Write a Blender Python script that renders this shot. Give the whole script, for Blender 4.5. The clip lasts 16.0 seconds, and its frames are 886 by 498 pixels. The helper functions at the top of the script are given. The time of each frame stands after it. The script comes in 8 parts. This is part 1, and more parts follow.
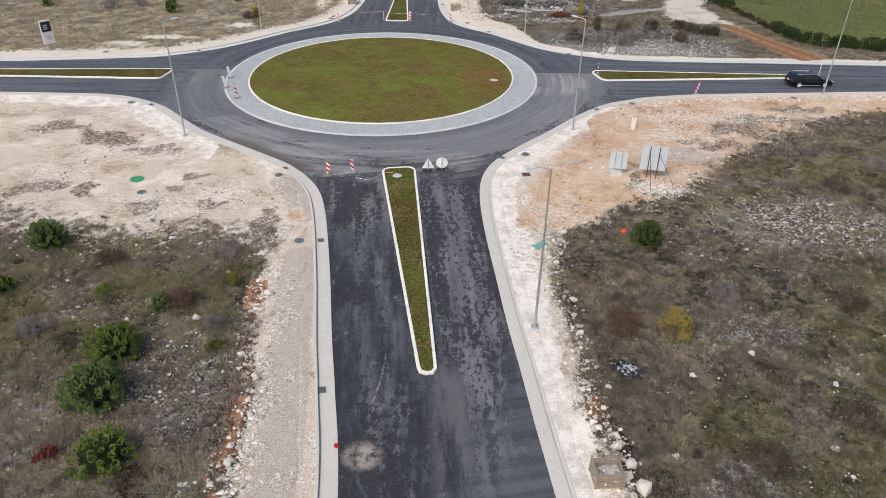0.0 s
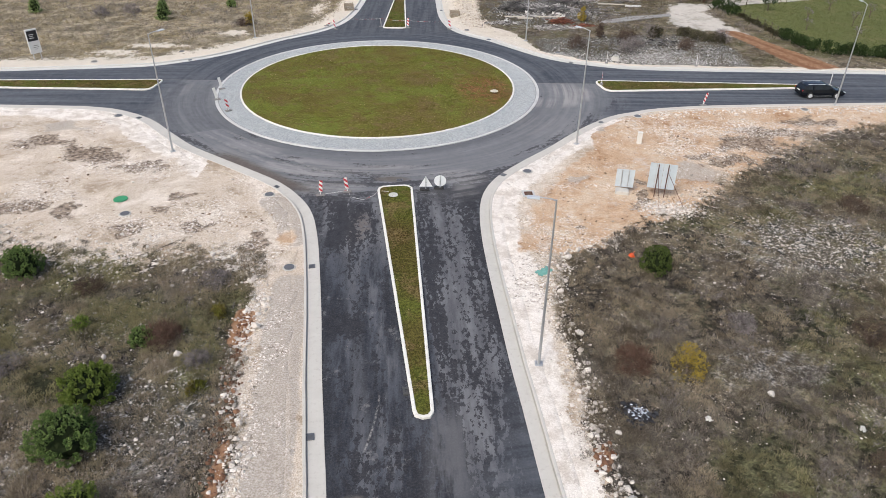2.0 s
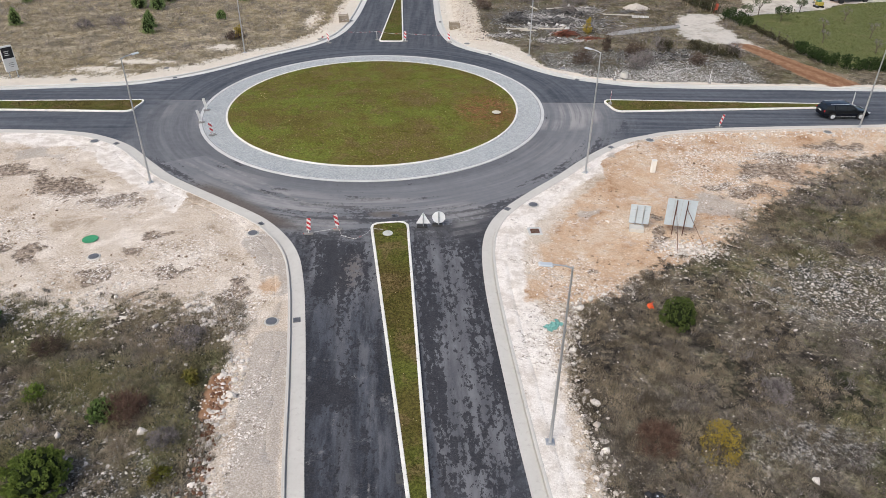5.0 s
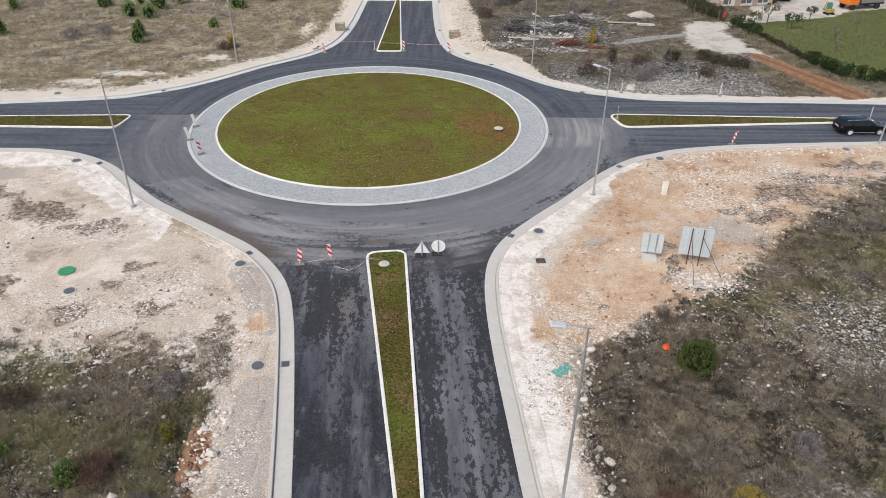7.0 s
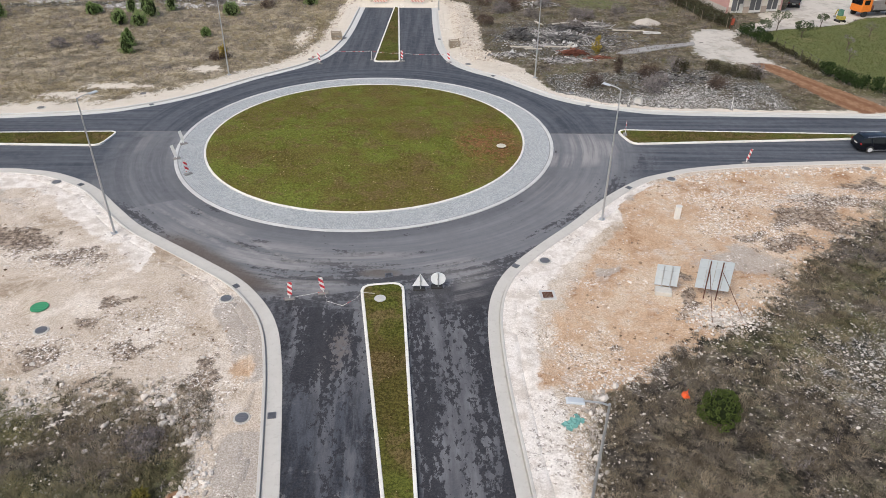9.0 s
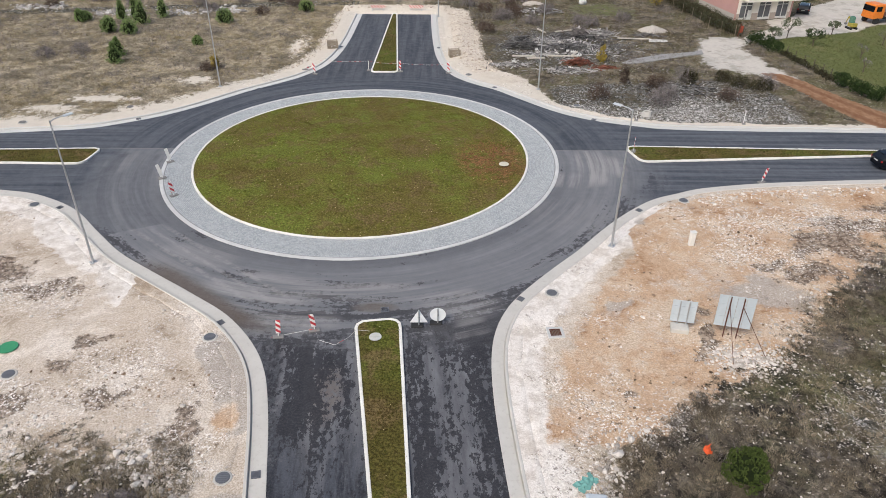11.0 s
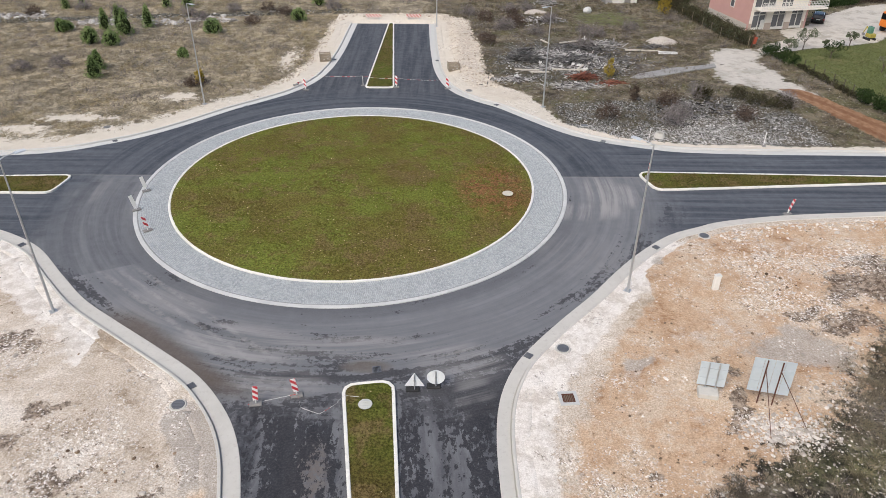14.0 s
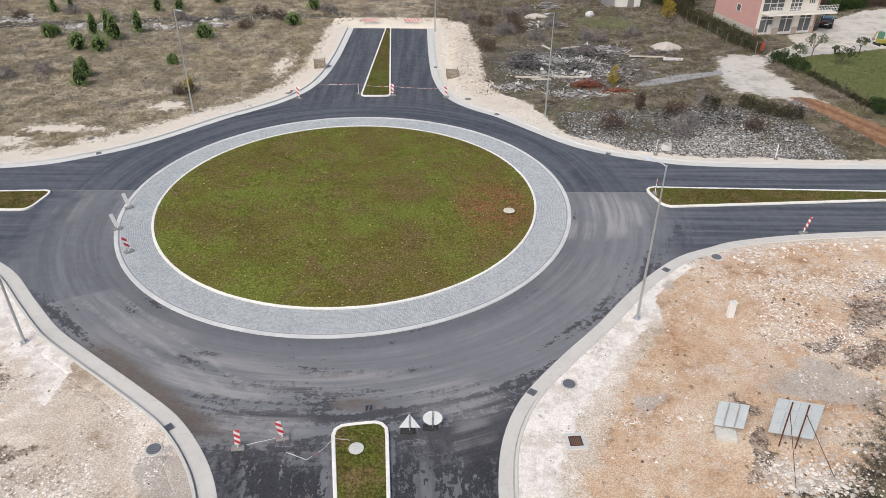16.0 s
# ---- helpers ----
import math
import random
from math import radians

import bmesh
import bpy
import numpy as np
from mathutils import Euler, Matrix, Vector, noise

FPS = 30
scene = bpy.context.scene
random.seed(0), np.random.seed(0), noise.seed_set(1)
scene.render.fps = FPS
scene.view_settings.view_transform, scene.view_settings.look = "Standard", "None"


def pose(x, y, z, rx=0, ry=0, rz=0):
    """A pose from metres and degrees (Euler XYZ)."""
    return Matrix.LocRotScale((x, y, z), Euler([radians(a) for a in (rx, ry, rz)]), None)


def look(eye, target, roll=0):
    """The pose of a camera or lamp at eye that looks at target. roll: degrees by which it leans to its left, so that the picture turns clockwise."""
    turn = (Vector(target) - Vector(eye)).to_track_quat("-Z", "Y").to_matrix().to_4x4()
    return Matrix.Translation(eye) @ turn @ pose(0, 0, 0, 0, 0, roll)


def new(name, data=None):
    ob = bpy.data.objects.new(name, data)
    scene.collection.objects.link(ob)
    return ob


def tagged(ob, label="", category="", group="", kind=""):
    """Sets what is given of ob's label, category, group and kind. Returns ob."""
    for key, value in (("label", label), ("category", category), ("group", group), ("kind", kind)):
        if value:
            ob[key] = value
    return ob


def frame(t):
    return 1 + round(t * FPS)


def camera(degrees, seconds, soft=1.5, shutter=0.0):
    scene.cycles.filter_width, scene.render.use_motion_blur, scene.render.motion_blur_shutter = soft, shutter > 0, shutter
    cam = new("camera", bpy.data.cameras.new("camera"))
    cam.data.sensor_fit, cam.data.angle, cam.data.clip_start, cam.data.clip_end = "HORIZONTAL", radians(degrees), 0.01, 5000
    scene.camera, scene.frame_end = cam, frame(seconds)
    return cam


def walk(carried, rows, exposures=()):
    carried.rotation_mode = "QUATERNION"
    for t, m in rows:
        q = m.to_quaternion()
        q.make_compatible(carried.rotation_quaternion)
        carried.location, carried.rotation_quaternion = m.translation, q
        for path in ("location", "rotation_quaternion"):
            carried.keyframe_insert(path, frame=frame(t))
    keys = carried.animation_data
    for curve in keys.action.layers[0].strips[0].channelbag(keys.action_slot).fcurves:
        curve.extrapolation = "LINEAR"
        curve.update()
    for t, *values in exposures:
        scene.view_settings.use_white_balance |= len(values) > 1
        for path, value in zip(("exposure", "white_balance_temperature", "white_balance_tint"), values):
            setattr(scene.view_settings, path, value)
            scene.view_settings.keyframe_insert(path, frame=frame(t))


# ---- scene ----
# ---------------------------------------------------------------- camera
cam = camera(64.79, 16.0, soft=0.6)
ROWS = [
    (0.0, 0.000, 0.000, 25.000, -32.365, -0.653, -0.000),
    (1.0, 0.079, 1.389, 25.024, -32.332, -0.612, -0.017),
    (2.0, 0.137, 2.992, 25.062, -32.301, -0.575, -0.035),
    (3.0, 0.177, 4.695, 25.110, -32.272, -0.541, -0.053),
    (4.0, 0.200, 6.432, 25.166, -32.244, -0.512, -0.073),
    (5.0, 0.211, 8.230, 25.227, -32.218, -0.487, -0.094),
    (6.0, 0.212, 10.040, 25.289, -32.194, -0.466, -0.116),
    (7.0, 0.206, 11.831, 25.350, -32.172, -0.449, -0.139),
    (8.0, 0.196, 13.615, 25.406, -32.151, -0.436, -0.164),
    (9.0, 0.185, 15.464, 25.455, -32.132, -0.427, -0.189),
    (10.0, 0.175, 17.243, 25.492, -32.115, -0.423, -0.215),
    (11.0, 0.170, 19.021, 25.517, -32.100, -0.422, -0.242),
    (12.0, 0.172, 20.797, 25.524, -32.086, -0.425, -0.271),
    (13.0, 0.185, 22.566, 25.511, -32.074, -0.433, -0.300),
    (14.0, 0.210, 24.346, 25.476, -32.064, -0.444, -0.331),
    (15.0, 0.252, 26.000, 25.414, -32.056, -0.459, -0.362),
    (16.0, 0.313, 27.356, 25.324, -32.050, -0.479, -0.395),
]
walk(cam, [(t, pose(x, y, z, 90 + pitch, roll, yaw)) for t, x, y, z, pitch, roll, yaw in ROWS], [(0.0, 0.31), (0.5, 0.44), (3.0, 0.38), (6.5, 0.32), (9.0, 0.29), (13.0, 0.29), (16.0, 0.36)])

# ---------------------------------------------------------------- light: bright overcast sky, weak wide sun
world = bpy.data.worlds.new("sky")
scene.world = world
world.use_nodes = True
wn = world.node_tree.nodes
sky = wn.new("ShaderNodeTexSky")
sky.sky_type, sky.sun_disc = "NISHITA", False
SUN_ELEVATION, SUN_AZIMUTH = 48.0, 215.0     # degrees; azimuth clockwise from +y
sky.sun_elevation, sky.sun_rotation = radians(SUN_ELEVATION), radians(SUN_AZIMUTH)
sky.air_density, sky.dust_density, sky.ozone_density = 1.0, 4.0, 1.0
world.node_tree.links.new(sky.outputs[0], wn["Background"].inputs[0])
wn["Background"].inputs[1].default_value = 0.14
sun = new("sun", bpy.data.lights.new("sun", "SUN"))
sun.data.energy, sun.data.angle, sun.data.color = 1.5, radians(25), (0.97, 0.96, 0.90)
a, e = radians(SUN_AZIMUTH), radians(SUN_ELEVATION)
sun.matrix_world = look((math.sin(a) * math.cos(e) * 90, math.cos(a) * math.cos(e) * 90, math.sin(e) * 90), (0, 0, 0))

rng = np.random.default_rng(7)


# ---------------------------------------------------------------- node helpers
class Mat:
    """A node material under construction."""

    def __init__(self, name, rough=0.9, metal=0.0, spec=0.3):
        self.m = bpy.data.materials.new(name)
        self.m.use_nodes = True
        self.t = self.m.node_tree
        self.b = self.t.nodes["Principled BSDF"]
        self.b.inputs["Roughness"].default_value = rough
        self.b.inputs["Metallic"].default_value = metal
        self.b.inputs["Specular IOR Level"].default_value = spec
        self.pos = self.node("ShaderNodeNewGeometry").outputs["Position"]

    def node(self, kind, operation="", use_clamp=False, data_type="", blend_type="", feature="", interpolation_type="", attribute_name=""):
        n = self.t.nodes.new(kind)
        if operation:
            n.operation = operation
        if use_clamp:
            n.use_clamp = True
        if data_type:
            n.data_type = data_type
        if blend_type:
            n.blend_type = blend_type
        if feature:
            n.feature = feature
        if interpolation_type:
            n.interpolation_type = interpolation_type
        if attribute_name:
            n.attribute_name = attribute_name
        return n

    def put(self, socket, value):
        if isinstance(value, bpy.types.NodeSocket):
            self.t.links.new(value, socket)
        elif isinstance(value, (tuple, list)) and len(value) == 3 and socket.type == "RGBA":
            socket.default_value = (*value, 1)
        else:
            socket.default_value = value

    def math(self, op, a, b=0.0, clamp=False):
        n = self.node("ShaderNodeMath", operation=op, use_clamp=clamp)
        self.put(n.inputs[0], a)
        self.put(n.inputs[1], b)
        return n.outputs[0]

    def scaled(self, v, s):
        n = self.node("ShaderNodeVectorMath", operation="MULTIPLY")
        self.put(n.inputs[0], v)
        n.inputs[1].default_value = s
        return n.outputs[0]

    def noise(self, scale, detail=4.0, rough=0.6, vec=None, warp=0.0):
        n = self.node("ShaderNodeTexNoise")
        self.put(n.inputs["Vector"], vec or self.pos)
        n.inputs["Scale"].default_value, n.inputs["Detail"].default_value = scale, detail
        n.inputs["Roughness"].default_value, n.inputs["Distortion"].default_value = rough, warp
        return n.outputs["Fac"]

    def cells(self, scale, vec=None, feature="F1"):
        n = self.node("ShaderNodeTexVoronoi", feature=feature)
        self.put(n.inputs["Vector"], vec or self.pos)
        n.inputs["Scale"].default_value = scale
        return n

    def step(self, v, lo, hi, a=0.0, b=1.0):
        n = self.node("ShaderNodeMapRange", interpolation_type="SMOOTHSTEP")
        self.put(n.inputs[0], v)
        for i, x in enumerate((lo, hi, a, b)):
            n.inputs[i + 1].default_value = x
        return n.outputs[0]

    def mix(self, fac, a, b, blend="MIX"):
        n = self.node("ShaderNodeMix", data_type="RGBA", blend_type=blend)
        self.put(n.inputs[0], fac)
        self.put(n.inputs[6], a)
        self.put(n.inputs[7], b)
        return n.outputs[2]

    def attr(self, name):
        n = self.node("ShaderNodeAttribute", attribute_name=name)
        s = self.node("ShaderNodeSeparateColor")
        self.put(s.inputs[0], n.outputs["Color"])
        return s.outputs

    def island(self):
        return self.node("ShaderNodeNewGeometry").outputs["Random Per Island"]

    def object_random(self):
        return self.node("ShaderNodeObjectInfo").outputs["Random"]

    def xyz(self, v=None):
        n = self.node("ShaderNodeSeparateXYZ")
        self.put(n.inputs[0], v or self.pos)
        return n.outputs

    def join(self, x, y, z=0.0):
        n = self.node("ShaderNodeCombineXYZ")
        for s, v in zip(n.inputs, (x, y, z)):
            self.put(s, v)
        return n.outputs[0]

    def bump(self, height, strength=0.5, distance=0.02):
        n = self.node("ShaderNodeBump")
        n.inputs["Strength"].default_value, n.inputs["Distance"].default_value = strength, distance
        self.put(n.inputs["Height"], height)
        self.put(self.b.inputs["Normal"], n.outputs[0])

    def done(self, colour, rough=None):
        self.put(self.b.inputs["Base Color"], colour)
        if rough is not None:
            self.put(self.b.inputs["Roughness"], rough)
        return self.m


def simple(name, colour, rough=0.7, metal=0.0, spec=0.3, vary=0.25, scale=3.0, fine=40.0):
    """A plain surface with stains at two scales."""
    m = Mat(name, rough, metal, spec)
    dark = tuple(c * (1 - vary) for c in colour)
    light = tuple(min(1, c * (1 + vary * 0.6)) for c in colour)
    c = m.mix(m.noise(scale, 5), dark, light)
    c = m.mix(m.step(m.noise(fine, 3), 0.55, 0.75, 0, 0.5), c, dark)
    m.bump(m.noise(fine, 4), 0.25, 0.01)
    return m.done(c)


def leafy(name, low, high, third=None, patch=0.15, clump=2.6):
    """Blades or leaves, varied clump by clump, patch by patch and a little piece by piece."""
    m = Mat(name, 0.85, 0, 0.12)
    tuft = m.step(m.noise(clump, 4, 0.65), 0.42, 0.58)
    k = m.math("ADD", m.math("MULTIPLY", tuft, 0.5), m.math("MULTIPLY", m.island(), 0.5))
    c = m.mix(k, low, high)
    if third:
        c = m.mix(m.step(m.noise(patch, 6, 0.7), 0.46, 0.58, 0, 0.8), c, m.mix(k, third, tuple(x * 2.2 for x in third)))
    return m.done(c)


# ---------------------------------------------------------------- materials
def asphalt_material():
    m = Mat("asphalt", 0.85, 0, 0.35)
    x, y, z = m.xyz()
    line = lambda a, b, c: m.math("ADD", m.math("ADD", m.math("MULTIPLY", x, a), m.math("MULTIPLY", y, b)), c)
    both = lambda *v: v[0] if len(v) == 1 else m.math("MULTIPLY", v[0], both(*v[1:]))
    plus = lambda *v: v[0] if len(v) == 1 else m.math("ADD", v[0], plus(*v[1:]))
    near = lambda v, at, inner, outer, k=1.0: m.step(m.math("ABSOLUTE", m.math("SUBTRACT", v, at)), inner, outer, k, 0)
    within = lambda v, lo, hi, soft, k=1.0: both(m.step(v, lo - soft, lo + soft), m.step(v, hi - soft, hi + soft, k, 0))

    def spot(px_, py_, rx_, ry_, k):
        e2 = m.math("ADD", m.math("POWER", m.math("DIVIDE", m.math("SUBTRACT", x, px_), rx_), 2.0), m.math("POWER", m.math("DIVIDE", m.math("SUBTRACT", y, py_), ry_), 2.0))
        return m.step(e2, 0.15, 1.3, k, 0)

    grain = m.noise(30, 3, 0.7)
    cx, cy = -6.3, 75.0
    dx, dy = m.math("SUBTRACT", x, cx), m.math("SUBTRACT", y, cy)
    r = m.math("SQRT", m.math("ADD", m.math("MULTIPLY", dx, dx), m.math("MULTIPLY", dy, dy)))
    ang = m.math("ARCTAN2", dy, dx)
    polar = m.join(m.math("MULTIPLY", r, 0.8), m.math("MULTIPLY", ang, 2.2))
    tracks = m.join(m.math("MULTIPLY", r, 1.5), m.math("MULTIPLY", ang, 1.1), 3.0)
    crumbs = m.noise(3.4, 9, 0.72, m.scaled(m.pos, (1.0, 0.55, 1)))
    ragged = m.noise(2.6, 9, 0.78)
    # distances from the southern gutters and from the two sides of the southern island
    from_sw, from_se = line(0.6375, 0.7703, -32.305), line(-0.7577, 0.6527, -31.46)
    de, ge = line(1.0, 0.0803, -2.196), line(-1.0, -0.0815, 6.751)
    dw, gw = line(-1.0, -0.1522, 3.117), line(1.0, 0.16, 1.11)
    # newer smooth mat in the north and on the side arms, with rolling streaks along the traffic
    newer = m.mix(m.step(m.noise(1.2, 7, 0.62, tracks), 0.34, 0.66), (0.036, 0.042, 0.054), (0.086, 0.094, 0.110))
    newer = m.mix(m.step(m.noise(0.25, 7, 0.68), 0.48, 0.68, 0, 0.5), newer, (0.090, 0.095, 0.105))
    arms = m.noise(1.0, 7, 0.62, m.scaled(m.pos, (0.06, 1.5, 1)))
    streaks = m.mix(m.step(arms, 0.36, 0.64), (0.042, 0.048, 0.061), (0.106, 0.114, 0.130))
    newer = m.mix(m.step(m.math("ABSOLUTE", dx), 19.0, 25.0, 0, 0.85), newer, streaks)
    lanes = m.noise(1.0, 7, 0.62, m.scaled(m.pos, (1.5, 0.07, 1)))
    newer = m.mix(m.step(y, 93.0, 98.0, 0, 0.8), newer, m.mix(m.step(lanes, 0.38, 0.62), (0.038, 0.042, 0.052), (0.086, 0.091, 0.103)))
    # older ring in the south: smooth dusty grey with faint wheel tracks
    ring = m.mix(m.step(m.noise(1.2, 8, 0.64, tracks), 0.25, 0.75), (0.118, 0.121, 0.131), (0.196, 0.198, 0.208))
    ring = m.mix(m.step(m.noise(0.30, 8, 0.70), 0.40, 0.66, 0, 0.7), ring, (0.146, 0.147, 0.156))
    # soft shading along the apron's southern foot, put into the asphalt colour
    ring = m.mix(both(m.step(r, 16.9, 18.8, 0.55, 0), m.step(y, 66, 72, 1, 0)), ring, (0.082, 0.085, 0.095))
    # scabs of dark coat drawn out along the traffic, thick at the mouth of the southern arm and along the south-eastern gutter
    fade = m.step(m.math("ADD", y, m.math("MULTIPLY", m.math("ABSOLUTE", dx), 0.22)), 52.5, 59.0, -0.010, 0.105)
    gather = plus(m.step(from_se, 0.6, 2.4, 0.085, 0), spot(-17.2, 61.3, 1.5, 1.0, 0.10), spot(-12.6, 56.6, 1.6, 0.8, 0.09), spot(4.6, 60.5, 3.0, 1.3, 0.05), both(within(y, 56.5, 63.5, 1.5), m.step(from_sw, 0.2, 1.2, 0.12, 0)))
    ringscab = plus(m.math("MULTIPLY", m.noise(1.6, 6, 0.62, polar), 0.5), m.math("MULTIPLY", ragged, 0.5), m.math("MULTIPLY", fade, -1.0), gather)
    ring = m.mix(m.step(ringscab, 0.500, 0.516, 0, 0.92), ring, m.mix(ragged, (0.018, 0.018, 0.022), (0.062, 0.061, 0.067)))
    # pale dust, swirled by turning wheels
    dust = m.step(m.noise(1.1, 8, 0.68, tracks), 0.38, 0.60)
    for px_, py_, rx_, ry_, amount in ((13.4, 73.4, 1.8, 3.6, 0.85), (11.2, 70.4, 3.4, 1.5, 0.7), (15.2, 73.0, 1.0, 2.2, 0.8), (-27.2, 73.6, 2.4, 2.6, 0.6), (10.0, 64.5, 3.5, 3.0, 0.25), (-11.2, 54.6, 4.5, 2.4, 0.65), (-16.5, 58.5, 3.5, 2.0, 0.35), (1.4, 53.4, 2.8, 1.8, 0.6), (-4.0, 54.6, 5.0, 1.1, 0.55), (-8.4, 51.6, 3.0, 1.3, 0.6), (2.2, 50.2, 1.2, 2.4, 0.5)):
        ring = m.mix(m.math("MULTIPLY", spot(px_, py_, rx_, ry_, amount), dust), ring, (0.31, 0.297, 0.287))
    wheel = plus(near(from_sw, 1.75, 0.08, 0.28), near(from_sw, 2.6, 0.05, 0.22), near(from_sw, 3.5, 0.06, 0.25))
    ring = m.mix(both(wheel, within(y, 53.5, 62.5, 1.2, 0.38), m.step(m.noise(1.4, 7, 0.7), 0.38, 0.58)), ring, (0.33, 0.315, 0.30))
    # damp brown silt washed against the south-western gutter
    silt = m.math("ADD", from_sw, m.math("MULTIPLY", m.math("SUBTRACT", ragged, 0.5), 0.9))
    ring = m.mix(both(m.step(silt, 0.35, 1.35, 0.88, 0), within(y, 51.0, 57.5, 1.2)), ring, m.mix(ragged, (0.050, 0.040, 0.034), (0.155, 0.122, 0.098)))
    ring = m.mix(spot(-3.6, 53.0, 1.5, 0.55, 0.8), ring, m.mix(ragged, (0.055, 0.047, 0.042), (0.20, 0.17, 0.145)))
    # the south-western corner was laid a little darker
    corner = both(m.step(line(-0.45, 1.0, -71.9), -0.1, 0.1), m.step(x, -18.9, -18.7, 1, 0), m.step(r, 17.0, 17.6))
    ring = m.mix(m.math("MULTIPLY", corner, 0.55), ring, m.mix(m.step(m.noise(0.9, 7, 0.66, tracks), 0.36, 0.64), (0.062, 0.067, 0.079), (0.150, 0.153, 0.162)))
    # southern arm, east of the island: worn grey with crisp dark scabs, thick beside the island and the gutter
    along = m.join(line(1.3, 0.09, 0.0), m.math("MULTIPLY", y, 0.20))
    east_base = m.mix(m.step(m.noise(1.0, 8, 0.66, along), 0.33, 0.67), (0.066, 0.067, 0.075), (0.158, 0.158, 0.168))
    east_base = m.mix(m.step(m.noise(0.35, 6, 0.66), 0.46, 0.64, 0, 0.5), east_base, (0.088, 0.088, 0.097))
    east_base = m.mix(m.step(ge, 0.1, 1.0, 0.6, 0), east_base, (0.042, 0.043, 0.050))
    east_bias = plus(m.step(ge, 0.7, 1.7, 0.070, 0), near(de, 0.75, 0.25, 0.75, 0.080), near(de, 2.15, 0.05, 0.35, 0.040), both(m.step(y, 46.5, 49.5), m.step(de, 1.4, 2.2, 0.0, 0.045)), m.step(y, 25, 29, 0.025, 0))
    # west of the island: near-black, smoother, with dusty wheel tracks
    west_base = m.mix(m.step(m.noise(0.8, 9, 0.70, along), 0.38, 0.66), (0.014, 0.016, 0.023), (0.070, 0.075, 0.089))
    west_base = m.mix(m.step(y, 40.0, 45.0, 0, 0.95), west_base, east_base)
    west_base = m.mix(m.math("MULTIPLY", within(dw, 0.3, 2.6, 0.8), m.step(m.noise(0.75, 8, 0.72, along), 0.46, 0.64, 0, 0.7)), west_base, (0.140, 0.142, 0.152))
    west_base = m.mix(m.math("MULTIPLY", near(dw, 2.55, 0.15, 0.65), m.step(y, 41, 45, 0.15, 0.6)), west_base, (0.185, 0.183, 0.190))
    west_base = m.mix(m.math("MULTIPLY", m.step(gw, 0.05, 0.7, 0.7, 0), m.step(ragged, 0.35, 0.55)), west_base, (0.016, 0.017, 0.022))
    west_base = m.mix(both(m.step(m.noise(0.55, 9, 0.76), 0.57, 0.66, 0, 0.6), m.step(y, 36, 40, 1.0, 0.5)), west_base, (0.210, 0.200, 0.195))
    west_base = m.mix(both(spot(-5.6, 45.6, 1.1, 2.6, 0.7), m.step(ragged, 0.36, 0.56)), west_base, (0.135, 0.110, 0.095))
    west_bias = plus(m.math("MULTIPLY", within(gw, 0.3, 2.7, 0.5, 0.095), m.step(y, 40.5, 43.5)), m.math("MULTIPLY", near(dw, 1.2, 0.4, 0.9, 0.055), m.step(y, 42, 45)), spot(-5.5, 34.2, 1.6, 1.4, 0.085), spot(-5.9, 29.8, 1.0, 2.2, 0.06), m.step(y, 24, 28, 0.055, 0))
    is_west = m.step(line(1.0, 0.1125, -3.6), -0.15, 0.15, 1, 0)
    arm = m.mix(is_west, east_base, west_base)
    bias = m.mix(is_west, m.join(east_bias, 0.0), m.join(west_bias, 0.0))
    scab = plus(m.math("MULTIPLY", m.noise(0.9, 5, 0.6, along), 0.40), m.math("MULTIPLY", crumbs, 0.60), m.xyz(bias)[0])
    arm = m.mix(m.step(scab, 0.530, 0.546, 0, 0.92), arm, m.mix(ragged, (0.007, 0.007, 0.010), (0.030, 0.030, 0.036)))
    # south of the island a broad grey sweep between the two lanes
    arm = m.mix(both(m.step(y, 26.5, 29.5, 1, 0), near(line(1.0, 0.06, -1.6), 0.6, 0.3, 1.6), m.step(m.noise(0.9, 8, 0.68, along), 0.40, 0.58, 0, 0.55)), arm, (0.150, 0.150, 0.158))
    arm = m.mix(both(spot(-3.4, 21.8, 1.0, 0.9, 0.8), m.step(m.noise(2.0, 8, 0.75), 0.35, 0.6)), arm, (0.36, 0.31, 0.27))
    bend = m.math("ADD", m.math("SUBTRACT", x, -2.80), m.math("MULTIPLY", m.math("POWER", m.math("SUBTRACT", y, 28.9), 2.0), 0.030))
    scrape = m.math("MULTIPLY", m.step(m.math("ABSOLUTE", bend), 0.02, 0.08, 0.55, 0), m.math("MULTIPLY", m.step(m.math("ABSOLUTE", m.math("SUBTRACT", y, 26.9)), 1.4, 2.2, 1, 0), m.step(m.noise(3, 6, 0.75), 0.42, 0.62)))
    arm = m.mix(scrape, arm, (0.42, 0.40, 0.37))
    wob = m.math("MULTIPLY", m.math("SUBTRACT", m.noise(0.35, 4), 0.5), 5.0)
    old = m.mix(m.step(m.math("ADD", y, wob), 48.6, 51.4), arm, ring)
    north = m.step(y, 76.25, 76.32)
    west = m.step(m.math("ADD", x, wob), -29.4, -26.4, 1, 0)
    east = m.step(m.math("ADD", m.math("ADD", x, m.math("MULTIPLY", m.math("SUBTRACT", y, 70.0), -0.3)), wob), 14.5, 19.5)
    is_new = m.math("MAXIMUM", north, m.math("MAXIMUM", west, east))
    c = m.mix(is_new, old, newer)
    # pale joint between the two pours
    c = m.mix(m.math("MULTIPLY", m.step(m.math("ABSOLUTE", m.math("SUBTRACT", y, 76.28)), 0.05, 0.12, 0.5, 0), m.step(m.math("ABSOLUTE", m.math("ADD", x, 6.3)), 24.0, 24.2, 1, 0)), c, (0.22, 0.21, 0.20))
